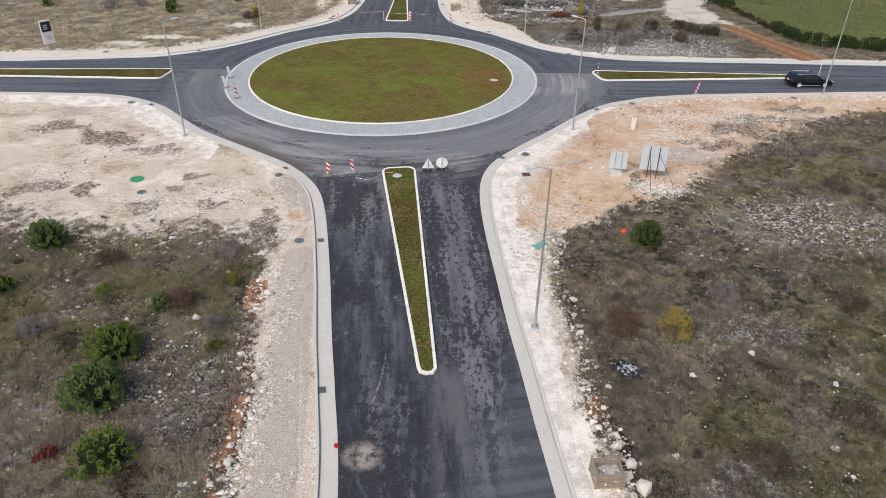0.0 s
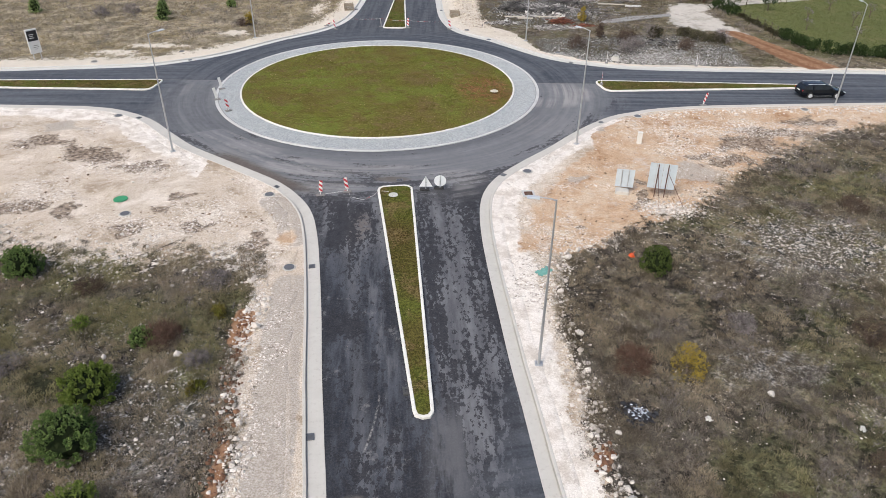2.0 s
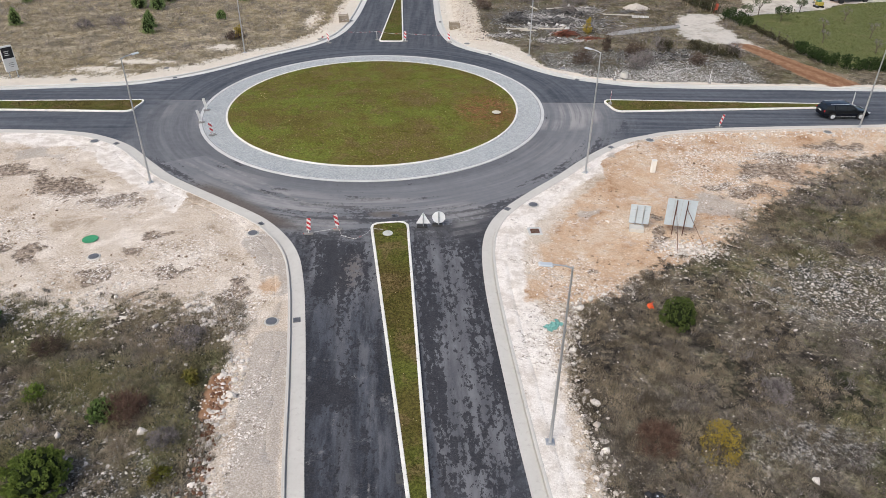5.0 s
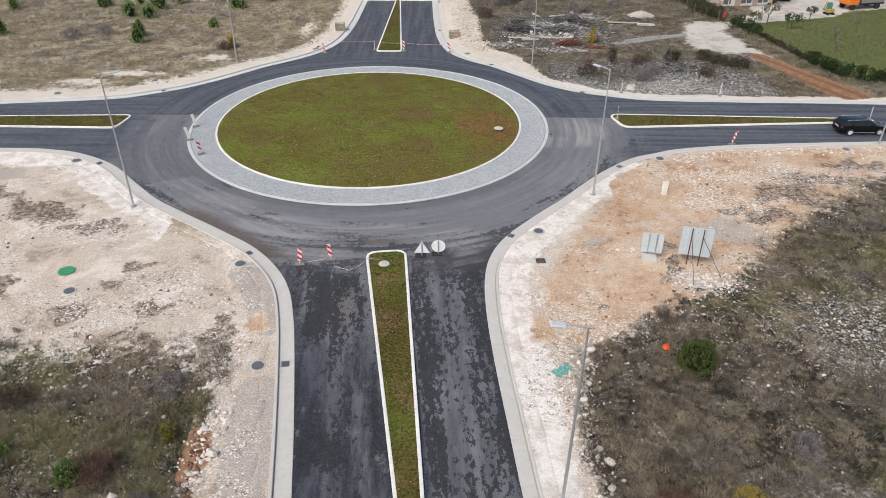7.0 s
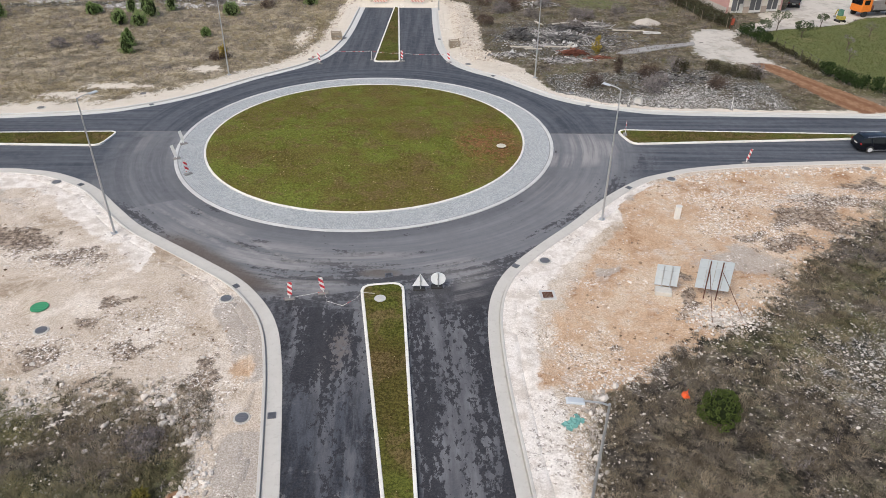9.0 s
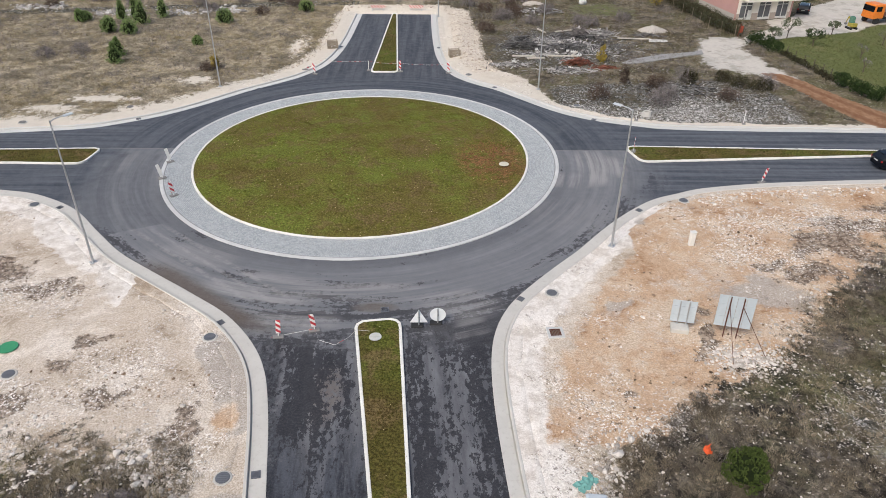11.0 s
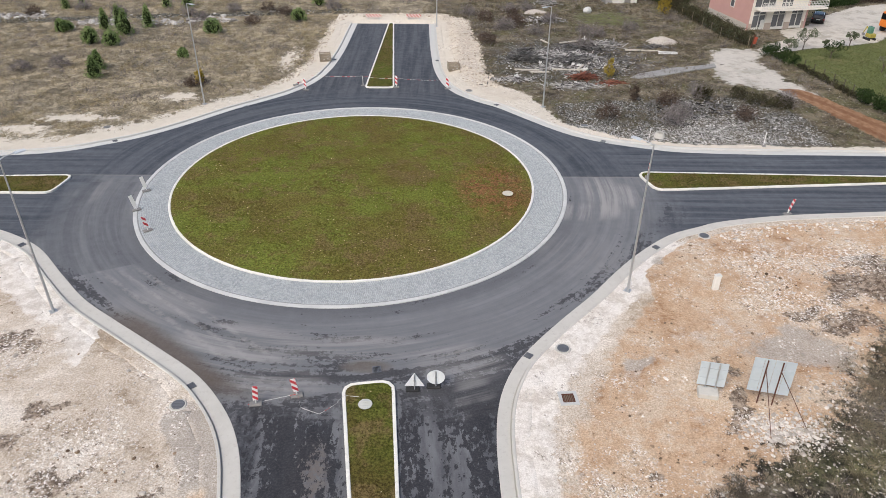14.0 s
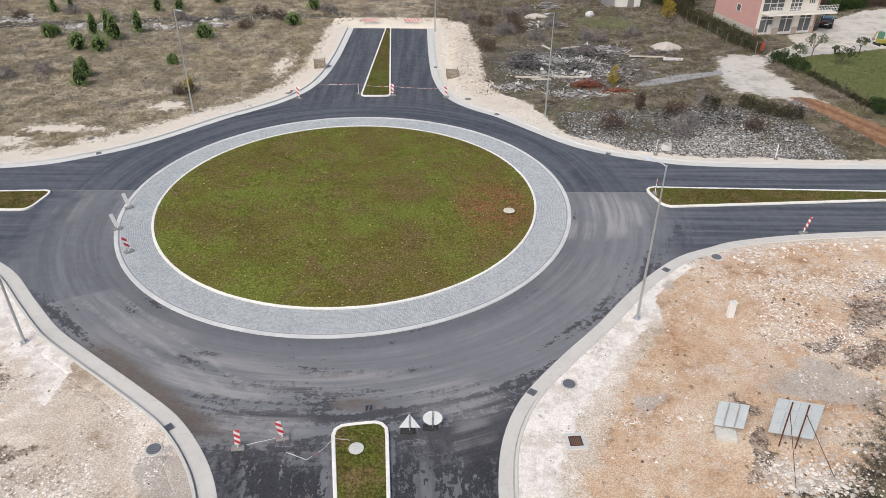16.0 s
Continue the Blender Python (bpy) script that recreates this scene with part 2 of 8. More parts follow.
    c = m.mix(m.step(m.noise(9, 5, 0.75), 0.45, 0.62, 0, 0.22), c, m.mix(0.5, c, (0.2, 0.2, 0.2)))
    m.bump(m.math("ADD", grain, m.noise(90, 2)), 0.35, 0.01)
    return m.done(c, m.step(m.noise(1.5, 4), 0.3, 0.7, 0.7, 0.95))


def ground_material():
    """Limestone gravel, orange soil, dry scrub, rubble, lawn and tracks, mixed by the plan's zones."""
    m = Mat("ground", 0.95, 0, 0.12)
    gravel, soil, rubble = m.attr("zone_a")[:3]
    lawn, red, drive = m.attr("zone_b")[:3]
    brown, grey, white = m.attr("zone_c")[:3]
    x, y, z = m.xyz()
    stony, tussock, dusty = m.attr("zone_d")[:3]
    times = lambda p, q: m.mix(1.0, p, q, "MULTIPLY")
    crumb, fine, mid = m.step(m.noise(11, 6, 0.80), 0.36, 0.64), m.step(m.noise(5, 8, 0.80), 0.38, 0.62), m.noise(1.3, 8, 0.72)
    # fine contrast of small stones and the shadows between them, put into the colour
    grit_shade = m.mix(crumb, (0.64, 0.60, 0.56), (1.14, 1.14, 1.14))
    flecks = m.step(m.noise(8.5, 3, 0.6), 0.60, 0.635)
    # scrub floor: dark soil, dead thatch, moss, lichen-grey and pale chips
    tone = m.math("ADD", m.noise(0.42, 13, 0.76, warp=0.5), m.math("MULTIPLY", m.math("SUBTRACT", tussock, 0.5), 0.10))
    c = m.mix(m.step(tone, 0.40, 0.56), (0.026, 0.022, 0.018), (0.110, 0.094, 0.074))
    c = m.mix(m.step(tone, 0.54, 0.66), c, (0.235, 0.205, 0.165))
    c = m.mix(m.step(m.noise(0.17, 9, 0.70, m.scaled(m.pos, (1, 1, 1)), 0.4), 0.50, 0.58, 0, 0.5), c, m.mix(m.step(tone, 0.42, 0.60), (0.034, 0.034, 0.019), (0.165, 0.150, 0.084)))
    moss = m.attr("zone_e")[0]
    c = m.mix(m.step(m.math("ADD", moss, m.math("MULTIPLY", m.math("SUBTRACT", m.noise(0.8, 10, 0.78), 0.5), 2.0)), 0.35, 0.75, 0, 0.8), c, m.mix(m.step(tone, 0.40, 0.62), (0.024, 0.026, 0.013), (0.128, 0.128, 0.062)))
    c = m.mix(m.step(m.math("ADD", dusty, m.math("MULTIPLY", m.math("SUBTRACT", m.noise(0.9, 9, 0.78), 0.5), 2.0)), 0.45, 0.75, 0, 0.75), c, m.mix(fine, (0.070, 0.066, 0.062), (0.31, 0.295, 0.275)))
    c = times(c, m.mix(fine, (0.40, 0.40, 0.40), (1.6, 1.6, 1.6)))
    c = m.mix(m.math("MULTIPLY", flecks, m.step(m.math("ADD", stony, m.noise(0.9, 7, 0.75)), 0.85, 1.15)), c, (0.52, 0.495, 0.465))
    # the north-western meadow is bleached straw
    meadow = m.math("MULTIPLY", m.step(y, 78.0, 82.0), m.step(m.math("ADD", x, m.math("MULTIPLY", m.math("SUBTRACT", mid, 0.5), 12.0)), -2.0, 6.0, 1, 0.0))
    straw = m.mix(m.step(m.noise(0.35, 12, 0.76), 0.40, 0.60), (0.160, 0.132, 0.092), (0.44, 0.372, 0.265))
    straw = times(straw, m.mix(fine, (0.55, 0.55, 0.55), (1.25, 1.25, 1.25)))
    straw = m.mix(m.step(m.noise(0.28, 7, 0.68), 0.50, 0.62, 0, 0.6), straw, m.mix(fine, (0.10, 0.085, 0.06), (0.25, 0.22, 0.175)))
    c = m.mix(m.math("MULTIPLY", meadow, 0.9), c, straw)
    # the north-eastern waste land: trampled tan and olive grass
    waste = m.math("MULTIPLY", m.step(y, 78.0, 82.0), m.math("SUBTRACT", 1.0, meadow))
    tan = m.mix(m.step(m.noise(0.45, 12, 0.76), 0.38, 0.60), (0.050, 0.041, 0.029), (0.215, 0.178, 0.124))
    tan = m.mix(m.step(m.noise(0.22, 9, 0.72), 0.48, 0.60, 0, 0.75), tan, m.mix(fine, (0.032, 0.034, 0.014), (0.150, 0.145, 0.062)))
    tan = m.mix(m.step(m.noise(3.2, 6, 0.75), 0.58, 0.63, 0, 0.8), tan, (0.48, 0.445, 0.40))
    c = m.mix(m.math("MULTIPLY", waste, 0.9), c, tan)
    # rubble: dark earth thick with grey chips
    rub = m.mix(m.step(m.noise(0.8, 12, 0.78), 0.42, 0.60), (0.018, 0.018, 0.013), (0.085, 0.080, 0.062))
    rub = m.mix(m.step(m.noise(5.5, 5, 0.75), 0.545, 0.585, 0, 0.9), rub, (0.54, 0.53, 0.515))
    rub = m.mix(m.math("MULTIPLY", waste, m.step(m.noise(4.5, 6, 0.78), 0.50, 0.60, 0, 0.8)), rub, m.mix(crumb, (0.11, 0.105, 0.098), (0.42, 0.41, 0.395)))
    rub = m.mix(m.step(m.noise(0.4, 10, 0.76), 0.47, 0.55, 0, 0.85), rub, m.mix(fine, (0.026, 0.022, 0.015), (0.13, 0.11, 0.072)))
    c = m.mix(m.step(m.math("ADD", rubble, m.math("MULTIPLY", m.math("SUBTRACT", m.noise(0.9, 8, 0.75), 0.5), 1.6)), 0.36, 0.62, 0, 0.95), c, rub)
    # pale gravel in ragged washes of buff, cream and white
    tone = m.noise(0.26, 14, 0.79, warp=0.25)
    g = m.mix(m.step(tone, 0.37, 0.49), (0.37, 0.295, 0.220), (0.585, 0.510, 0.425))
    g = m.mix(m.step(tone, 0.50, 0.62), g, (0.735, 0.672, 0.598))
    g = times(g, grit_shade)
    fresh = times(m.mix(m.step(m.noise(0.8, 12, 0.80), 0.40, 0.58), (0.58, 0.525, 0.465), (0.79, 0.75, 0.70)), m.mix(crumb, (0.84, 0.82, 0.80), (1.07, 1.07, 1.07)))
    g = m.mix(m.step(m.math("ADD", white, m.math("MULTIPLY", m.math("SUBTRACT", m.noise(0.7, 10, 0.78), 0.5), 1.6)), 0.42, 0.62, 0, 0.95), g, fresh)
    # the north verge is smooth buff sand
    sand = m.mix(m.noise(1.2, 9, 0.75), (0.50, 0.445, 0.365), (0.72, 0.665, 0.580))
    g = m.mix(m.math("MULTIPLY", m.step(y, 77.0, 79.0, 0, 0.85), m.math("SUBTRACT", 1.0, white)), g, sand)
    # orange soil in washes from rust to cream
    tone = m.noise(0.25, 14, 0.80)
    s = m.mix(m.step(tone, 0.36, 0.47), (0.36, 0.212, 0.120), (0.545, 0.390, 0.265))
    s = m.mix(m.step(tone, 0.47, 0.58), s, (0.615, 0.500, 0.385))
    s = m.mix(m.step(m.noise(0.33, 12, 0.76), 0.54, 0.64, 0, 0.7), s, (0.60, 0.535, 0.470))
    s = m.mix(m.step(m.noise(1.4, 12, 0.84), 0.56, 0.62, 0, 0.7), s, (0.26, 0.165, 0.105))
    s = times(s, grit_shade)
    g = m.mix(m.step(m.math("ADD", soil, m.math("MULTIPLY", m.math("SUBTRACT", m.noise(0.8, 8, 0.75), 0.5), 1.6)), 0.35, 0.65), g, s)
    # grey screenings
    gg = times(m.mix(m.noise(1.0, 10, 0.75), (0.32, 0.285, 0.25), (0.56, 0.515, 0.465)), grit_shade)
    g = m.mix(m.step(m.math("ADD", grey, m.math("MULTIPLY", m.math("SUBTRACT", m.noise(0.8, 10, 0.78), 0.5), 1.4)), 0.34, 0.60, 0, 0.85), g, gg)
    # brown stony patches with ragged edges, then dark crumbs and bright chips where stones lie thick
    b = m.mix(m.step(m.noise(2.6, 10, 0.82), 0.42, 0.60), (0.062, 0.042, 0.030), (0.40, 0.32, 0.25))
    g = m.mix(m.step(m.math("ADD", brown, m.math("MULTIPLY", m.math("SUBTRACT", m.noise(0.9, 11, 0.82), 0.5), 2.8)), 0.42, 0.62, 0, 0.92), g, b)
    rough_spots = m.step(m.math("ADD", m.math("MULTIPLY", stony, 0.5), m.noise(0.5, 8, 0.75)), 0.62, 0.86)
    g = m.mix(m.math("MULTIPLY", rough_spots, m.step(m.noise(3.6, 8, 0.80), 0.535, 0.60, 0, 0.85)), g, (0.105, 0.075, 0.054))
    g = m.mix(m.math("MULTIPLY", rough_spots, m.step(m.noise(7.5, 4, 0.65), 0.56, 0.60)), g, (0.80, 0.755, 0.70))
    edge = m.math("ADD", gravel, m.math("MULTIPLY", m.math("SUBTRACT", m.noise(0.9, 12, 0.84), 0.5), 2.7))
    c = m.mix(m.step(edge, 0.42, 0.60), c, g)
    # lawn, red track, drive
    l = m.mix(m.step(m.noise(7.0, 7, 0.75), 0.32, 0.68), (0.048, 0.062, 0.018), (0.165, 0.175, 0.070))
    l = m.mix(m.step(m.noise(0.3, 7, 0.68), 0.50, 0.62, 0, 0.6), l, m.mix(fine, (0.105, 0.090, 0.04), (0.24, 0.21, 0.11)))
    c = m.mix(m.step(m.math("ADD", lawn, m.math("MULTIPLY", m.math("SUBTRACT", m.noise(0.9, 7, 0.75), 0.5), 1.2)), 0.35, 0.65), c, l)
    d = m.mix(m.noise(1.0, 8, 0.75), (0.40, 0.365, 0.32), (0.64, 0.60, 0.54))
    d = m.mix(m.step(m.noise(0.35, 10, 0.76), 0.47, 0.62, 0, 0.7), d, (0.31, 0.285, 0.24))
    d = m.mix(m.step(x, 29.0, 34.5, 0.8, 0), d, m.mix(m.noise(0.8, 9, 0.75), (0.18, 0.172, 0.165), (0.36, 0.345, 0.33)))
    c = m.mix(m.step(m.math("ADD", drive, m.math("MULTIPLY", m.math("SUBTRACT", m.noise(0.55, 11, 0.78), 0.5), 2.4)), 0.36, 0.62), c, d)
    t = m.mix(m.step(m.noise(2.5, 7, 0.75, m.scaled(m.pos, (1, 0.5, 1))), 0.3, 0.7), (0.200, 0.098, 0.050), (0.34, 0.205, 0.125))
    u = m.math("ADD", m.math("MULTIPLY", m.math("SUBTRACT", x, 40.9), 0.926), m.math("MULTIPLY", m.math("SUBTRACT", y, 90.0), 0.376))
    ruts = m.step(m.math("ABSOLUTE", m.math("SUBTRACT", m.math("ABSOLUTE", m.math("ADD", u, m.math("MULTIPLY", m.math("SUBTRACT", mid, 0.5), 0.8))), 0.95)), 0.15, 0.65, 0.65, 0)
    t = m.mix(ruts, t, (0.165, 0.078, 0.040))
    c = m.mix(m.step(m.math("ADD", red, m.math("MULTIPLY", m.math("SUBTRACT", mid, 0.5), 1.0)), 0.4, 0.6), c, t)
    m.bump(m.math("ADD", m.noise(6, 6, 0.75), m.noise(14, 4, 0.7)), 0.6, 0.05)
    return m.done(c)


def island_material(name="turf_soil", green=0.85, k=1.0):
    """Young turf on brown soil with bare patches."""
    m = Mat(name, 0.95, 0, 0.12)
    tint = lambda *c: tuple(v * k for v in c)
    fine = m.step(m.noise(7, 7, 0.78), 0.38, 0.62)
    c = m.mix(fine, tint(0.062, 0.051, 0.014), tint(0.180, 0.155, 0.042))
    c = m.mix(m.step(m.noise(0.13, 8, 0.66), 0.42, 0.58, 0, green), c, m.mix(fine, tint(0.064, 0.080, 0.013), tint(0.185, 0.215, 0.040)))
    c = m.mix(m.step(m.noise(0.42, 8, 0.7), 0.50, 0.60, 0, 0.7), c, m.mix(fine, (0.075, 0.048, 0.020), (0.21, 0.150, 0.072)))
    x, y, z = m.xyz()
    d = m.math("ADD", m.math("POWER", m.math("MULTIPLY", m.math("SUBTRACT", x, 4.6), 0.75), 2.0), m.math("POWER", m.math("MULTIPLY", m.math("SUBTRACT", y, 73.6), 0.5), 2.0))
    c = m.mix(m.math("MULTIPLY", m.step(d, 1.0, 8.0, 1, 0), m.step(m.noise(1.4, 8, 0.75), 0.36, 0.58)), c, m.mix(fine, (0.085, 0.035, 0.014), (0.29, 0.145, 0.07)))
    m.bump(m.noise(9, 6, 0.75), 0.6, 0.05)
    return m.done(c)


def concrete_material(name, low, high, stain=(0.30, 0.27, 0.24), amount=0.35, rough=0.9):
    m = Mat(name, rough, 0, 0.25)
    c = m.mix(m.noise(0.8, 6, 0.7), low, high)
    c = m.mix(m.step(m.noise(3.5, 6, 0.7), 0.52, 0.70, 0, amount), c, stain)
    c = m.mix(m.math("MULTIPLY", m.object_random(), 0.35), c, tuple(v * 0.78 for v in low))
    m.bump(m.noise(60, 4, 0.7), 0.3, 0.006)
    return m.done(c)


def setts_material():
    m = Mat("granite_setts", 0.85, 0, 0.3)
    c = m.mix(m.island(), (0.315, 0.335, 0.345), (0.45, 0.475, 0.482))
    c = m.mix(m.step(m.noise(0.9, 6, 0.7), 0.45, 0.68, 0, 0.5), c, (0.49, 0.51, 0.512))
    return m.done(c)


def rock_material(name, low, high):
    m = Mat(name, 0.95, 0, 0.15)
    c = m.mix(m.island(), low, high)
    c = m.mix(m.step(m.noise(8, 5, 0.7), 0.5, 0.7, 0, 0.5), c, tuple(v * 0.6 for v in low))
    m.bump(m.noise(18, 4), 0.5, 0.03)
    return m.done(c)


def striped_material(name, red, white, pitch, slope):
    """Slanted retroreflective bars on a board, drawn in its own frame."""
    m = Mat(name, 0.45, 0, 0.4)
    v = m.node("ShaderNodeTexCoord").outputs["Object"]
    x, y, z = m.xyz(v)
    s = m.math("FRACT", m.math("DIVIDE", m.math("ADD", z, m.math("MULTIPLY", x, slope)), pitch))
    c = m.mix(m.step(s, 0.49, 0.51), red, white)
    c = m.mix(m.step(m.noise(6, 4), 0.5, 0.75, 0, 0.4), c, (0.45, 0.42, 0.38))
    return m.done(c)


ASPHALT, GROUND, TURF, TURF_THIN = asphalt_material(), ground_material(), island_material(), island_material("thin_turf_soil", 0.75, 0.72)
GUTTER = concrete_material("gutter_concrete", (0.42, 0.40, 0.365), (0.58, 0.56, 0.52))
KERB = concrete_material("kerb_concrete", (0.66, 0.64, 0.59), (0.82, 0.80, 0.75), (0.42, 0.38, 0.33), 0.3)
KERB_GREY = concrete_material("kerb_grey", (0.46, 0.46, 0.45), (0.62, 0.62, 0.61), (0.38, 0.37, 0.35), 0.3)
SETTS = setts_material()
MORTAR = concrete_material("mortar_bed", (0.24, 0.24, 0.24), (0.34, 0.34, 0.34))
STEEL = simple("galvanised_steel", (0.48, 0.49, 0.50), 0.45, 0.7, 0.5, 0.15)
LAMPGREY = simple("lamp_grey", (0.46, 0.50, 0.54), 0.5, 0, 0.4, 0.1)
GUTTER_NEW = concrete_material("new_gutter_concrete", (0.52, 0.51, 0.485), (0.66, 0.65, 0.62), (0.46, 0.43, 0.39), 0.25)
ALU = simple("sign_aluminium", (0.52, 0.58, 0.62), 0.40, 0.25, 0.5, 0.12)
IRON = simple("cast_iron", (0.15, 0.155, 0.17), 0.55, 0.3, 0.4, 0.35)
RUST = simple("rusty_steel", (0.13, 0.055, 0.035), 0.85, 0.2, 0.3, 0.4)
RUBBER = simple("black_rubber", (0.03, 0.03, 0.03), 0.8)
FOOT = simple("grey_recycled_rubber", (0.23, 0.22, 0.21), 0.9)
FOOT_DARK = simple("dark_recycled_rubber", (0.075, 0.075, 0.075), 0.85)
WHITE = simple("white_plastic", (0.64, 0.635, 0.61), 0.5, 0, 0.4, 0.12)
WOOD = simple("weathered_wood", (0.30, 0.25, 0.19), 0.9, 0, 0.2, 0.4, 6)
PALEWOOD = simple("pale_timber", (0.55, 0.50, 0.43), 0.9, 0, 0.2, 0.3, 6)
DARKWOOD = simple("dark_old_timber", (0.10, 0.085, 0.075), 0.9, 0, 0.2, 0.5, 6)
GREENPAINT = simple("green_paint", (0.05, 0.27, 0.13), 0.6, 0, 0.3, 0.25)
TEAL = simple("teal_plastic_mesh", (0.16, 0.36, 0.32), 0.6, 0, 0.3, 0.35, 5)
ORANGE = simple("orange_plastic", (0.75, 0.12, 0.03), 0.5)
REDPLASTIC = simple("red_plastic", (0.5, 0.03, 0.03), 0.5)
STRIPES = striped_material("red_white_stripes", (0.50, 0.03, 0.045), (0.76, 0.74, 0.72), 0.42, 0.9)
STRIPES_WIDE = striped_material("barrier_stripes", (0.48, 0.13, 0.11), (0.70, 0.66, 0.62), 0.5, 1.1)
ROCK = rock_material("limestone", (0.34, 0.30, 0.26), (0.74, 0.69, 0.635))
ROCK_GREY = rock_material("grey_limestone", (0.22, 0.205, 0.19), (0.58, 0.555, 0.53))
RUBBLE_GREY = rock_material("rubble_grey", (0.14, 0.132, 0.124), (0.56, 0.545, 0.525))
ROCK_BUFF = rock_material("buff_limestone", (0.34, 0.285, 0.23), (0.70, 0.625, 0.53))
ROCK_RED = rock_material("red_clods", (0.10, 0.045, 0.026), (0.24, 0.135, 0.085))
TWIGS = leafy("grey_twigs", (0.072, 0.063, 0.062), (0.31, 0.276, 0.270), clump=2.2)
GREENGRASS = leafy("turf_blades", (0.074, 0.076, 0.014), (0.200, 0.205, 0.040), (0.088, 0.064, 0.022), 0.16, 1.0)
SPLITGRASS = leafy("thin_turf_blades", (0.030, 0.034, 0.007), (0.084, 0.088, 0.017), (0.048, 0.030, 0.011), 0.30, 0.8)
LAWNGRASS = leafy("lawn_blades", (0.055, 0.072, 0.020), (0.155, 0.170, 0.062))
LITTER = leafy("fallen_leaves", (0.26, 0.17, 0.08), (0.60, 0.50, 0.30))
JUNIPER = leafy("juniper_foliage", (0.034, 0.058, 0.012), (0.250, 0.320, 0.068), clump=5.5)
JUNIPER_COOL = leafy("cool_juniper_foliage", (0.032, 0.060, 0.018), (0.225, 0.315, 0.095), clump=5.5)
MEADOWLEAF = leafy("meadow_juniper_foliage", (0.070, 0.115, 0.034), (0.33, 0.43, 0.165), clump=3.0)
JUNIPER_DEEP = leafy("deep_juniper_foliage", (0.020, 0.034, 0.010), (0.125, 0.165, 0.042), clump=5.5)
YELLOWLEAF = leafy("autumn_leaves", (0.19, 0.135, 0.025), (0.42, 0.32, 0.06))
REDTWIG = leafy("red_brown_twigs", (0.045, 0.026, 0.020), (0.200, 0.125, 0.092))
BROWNLEAF = leafy("brown_twig_foliage", (0.040, 0.028, 0.022), (0.135, 0.095, 0.074))
ROUGHGRASS = leafy("rough_grass", (0.045, 0.037, 0.023), (0.29, 0.238, 0.150), (0.036, 0.040, 0.015), 0.2, 1.6)
HEDGE = leafy("hedge_leaves", (0.016, 0.030, 0.010), (0.050, 0.080, 0.026))
OLIVE = leafy("olive_leaves", (0.06, 0.075, 0.04), (0.16, 0.18, 0.11))
BARK = simple("bark", (0.12, 0.095, 0.075), 0.95)


# ---------------------------------------------------------------- mesh helpers
def part(name, bm, material, parent=None, label="", smooth=False):
    """Links a bmesh as one mesh object under a thing or a part."""
    me = bpy.data.meshes.new(name)
    bm.to_mesh(me)
    bm.free()
    me.materials.append(material)
    if smooth:
        me.polygons.foreach_set("use_smooth", [True] * len(me.polygons))
    ob = new(name, me)
    ob.parent = parent
    if label:
        ob["label"] = label
    return ob


def thing(name, place, label, category, group="", turn=0.0):
    """An Empty at a thing's base."""
    ob = new(name)
    ob.matrix_world = pose(*place, 0, 0, turn)
    ob.empty_display_size = 0.2
    return tagged(ob, label, category, group)


def raw(name, verts, faces, material, parent=None, smooth=False):
    """One mesh from arrays; all faces have the same number of corners."""
    verts, faces = np.asarray(verts, dtype=np.float32), np.asarray(faces, dtype=np.int32)
    me = bpy.data.meshes.new(name)
    n, k = faces.shape
    me.vertices.add(len(verts))
    me.vertices.foreach_set("co", verts.ravel())
    me.loops.add(n * k)
    me.loops.foreach_set("vertex_index", faces.ravel())
    me.polygons.add(n)
    me.polygons.foreach_set("loop_start", np.arange(0, n * k, k, dtype=np.int32))
    me.polygons.foreach_set("use_smooth", np.full(n, smooth))
    me.update(calc_edges=True)
    me.materials.append(material)
    ob = new(name, me)
    ob.parent = parent
    return ob


def box(bm, size, m=None, bevel=0.0, taper=1.0):
    """A box standing on its base; taper narrows its top."""
    made = bmesh.ops.create_cube(bm, size=1.0)["verts"]
    for v in made:
        k = taper if v.co.z > 0 else 1.0
        v.co = Vector((v.co.x * size[0] * k, v.co.y * size[1] * k, (v.co.z + 0.5) * size[2]))
    if bevel:
        edges = list({e for v in made for e in v.link_edges})
        made = list({v for f in bmesh.ops.bevel(bm, geom=edges, offset=bevel, segments=1, affect="EDGES")["faces"] for v in f.verts} | {v for v in made if v.is_valid})
    if m is not None:
        bmesh.ops.transform(bm, matrix=m, verts=made)
    return made


def rod(bm, a, b, r0, r1=None, seg=8):
    """A tapered rod from a to b."""
    a, b = Vector(a), Vector(b)
    r1 = r0 if r1 is None else r1
    m = Matrix.Translation((a + b) / 2) @ (b - a).to_track_quat("Z", "Y").to_matrix().to_4x4()
    bmesh.ops.create_cone(bm, cap_ends=True, segments=seg, radius1=r0, radius2=max(r1, 0.0005), depth=(b - a).length, matrix=m)


def disc(bm, r, h, m=None, seg=24, r_top=None):
    m = m or Matrix()
    bmesh.ops.create_cone(bm, cap_ends=True, segments=seg, radius1=r, radius2=r if r_top is None else r_top, depth=h, matrix=m @ Matrix.Translation((0, 0, h / 2)))


def outline(bm, points, z0, z1):
    """A prism over a closed outline."""
    low = [bm.verts.new((x, y, z0)) for x, y in points]
    high = [bm.verts.new((x, y, z1)) for x, y in points]
    n = len(points)
    for i in range(n):
        bm.faces.new((low[i], low[(i + 1) % n], high[(i + 1) % n], high[i]))
    bm.faces.new(high)
    bm.faces.new(low[::-1])
    bmesh.ops.recalc_face_normals(bm, faces=bm.faces[:])


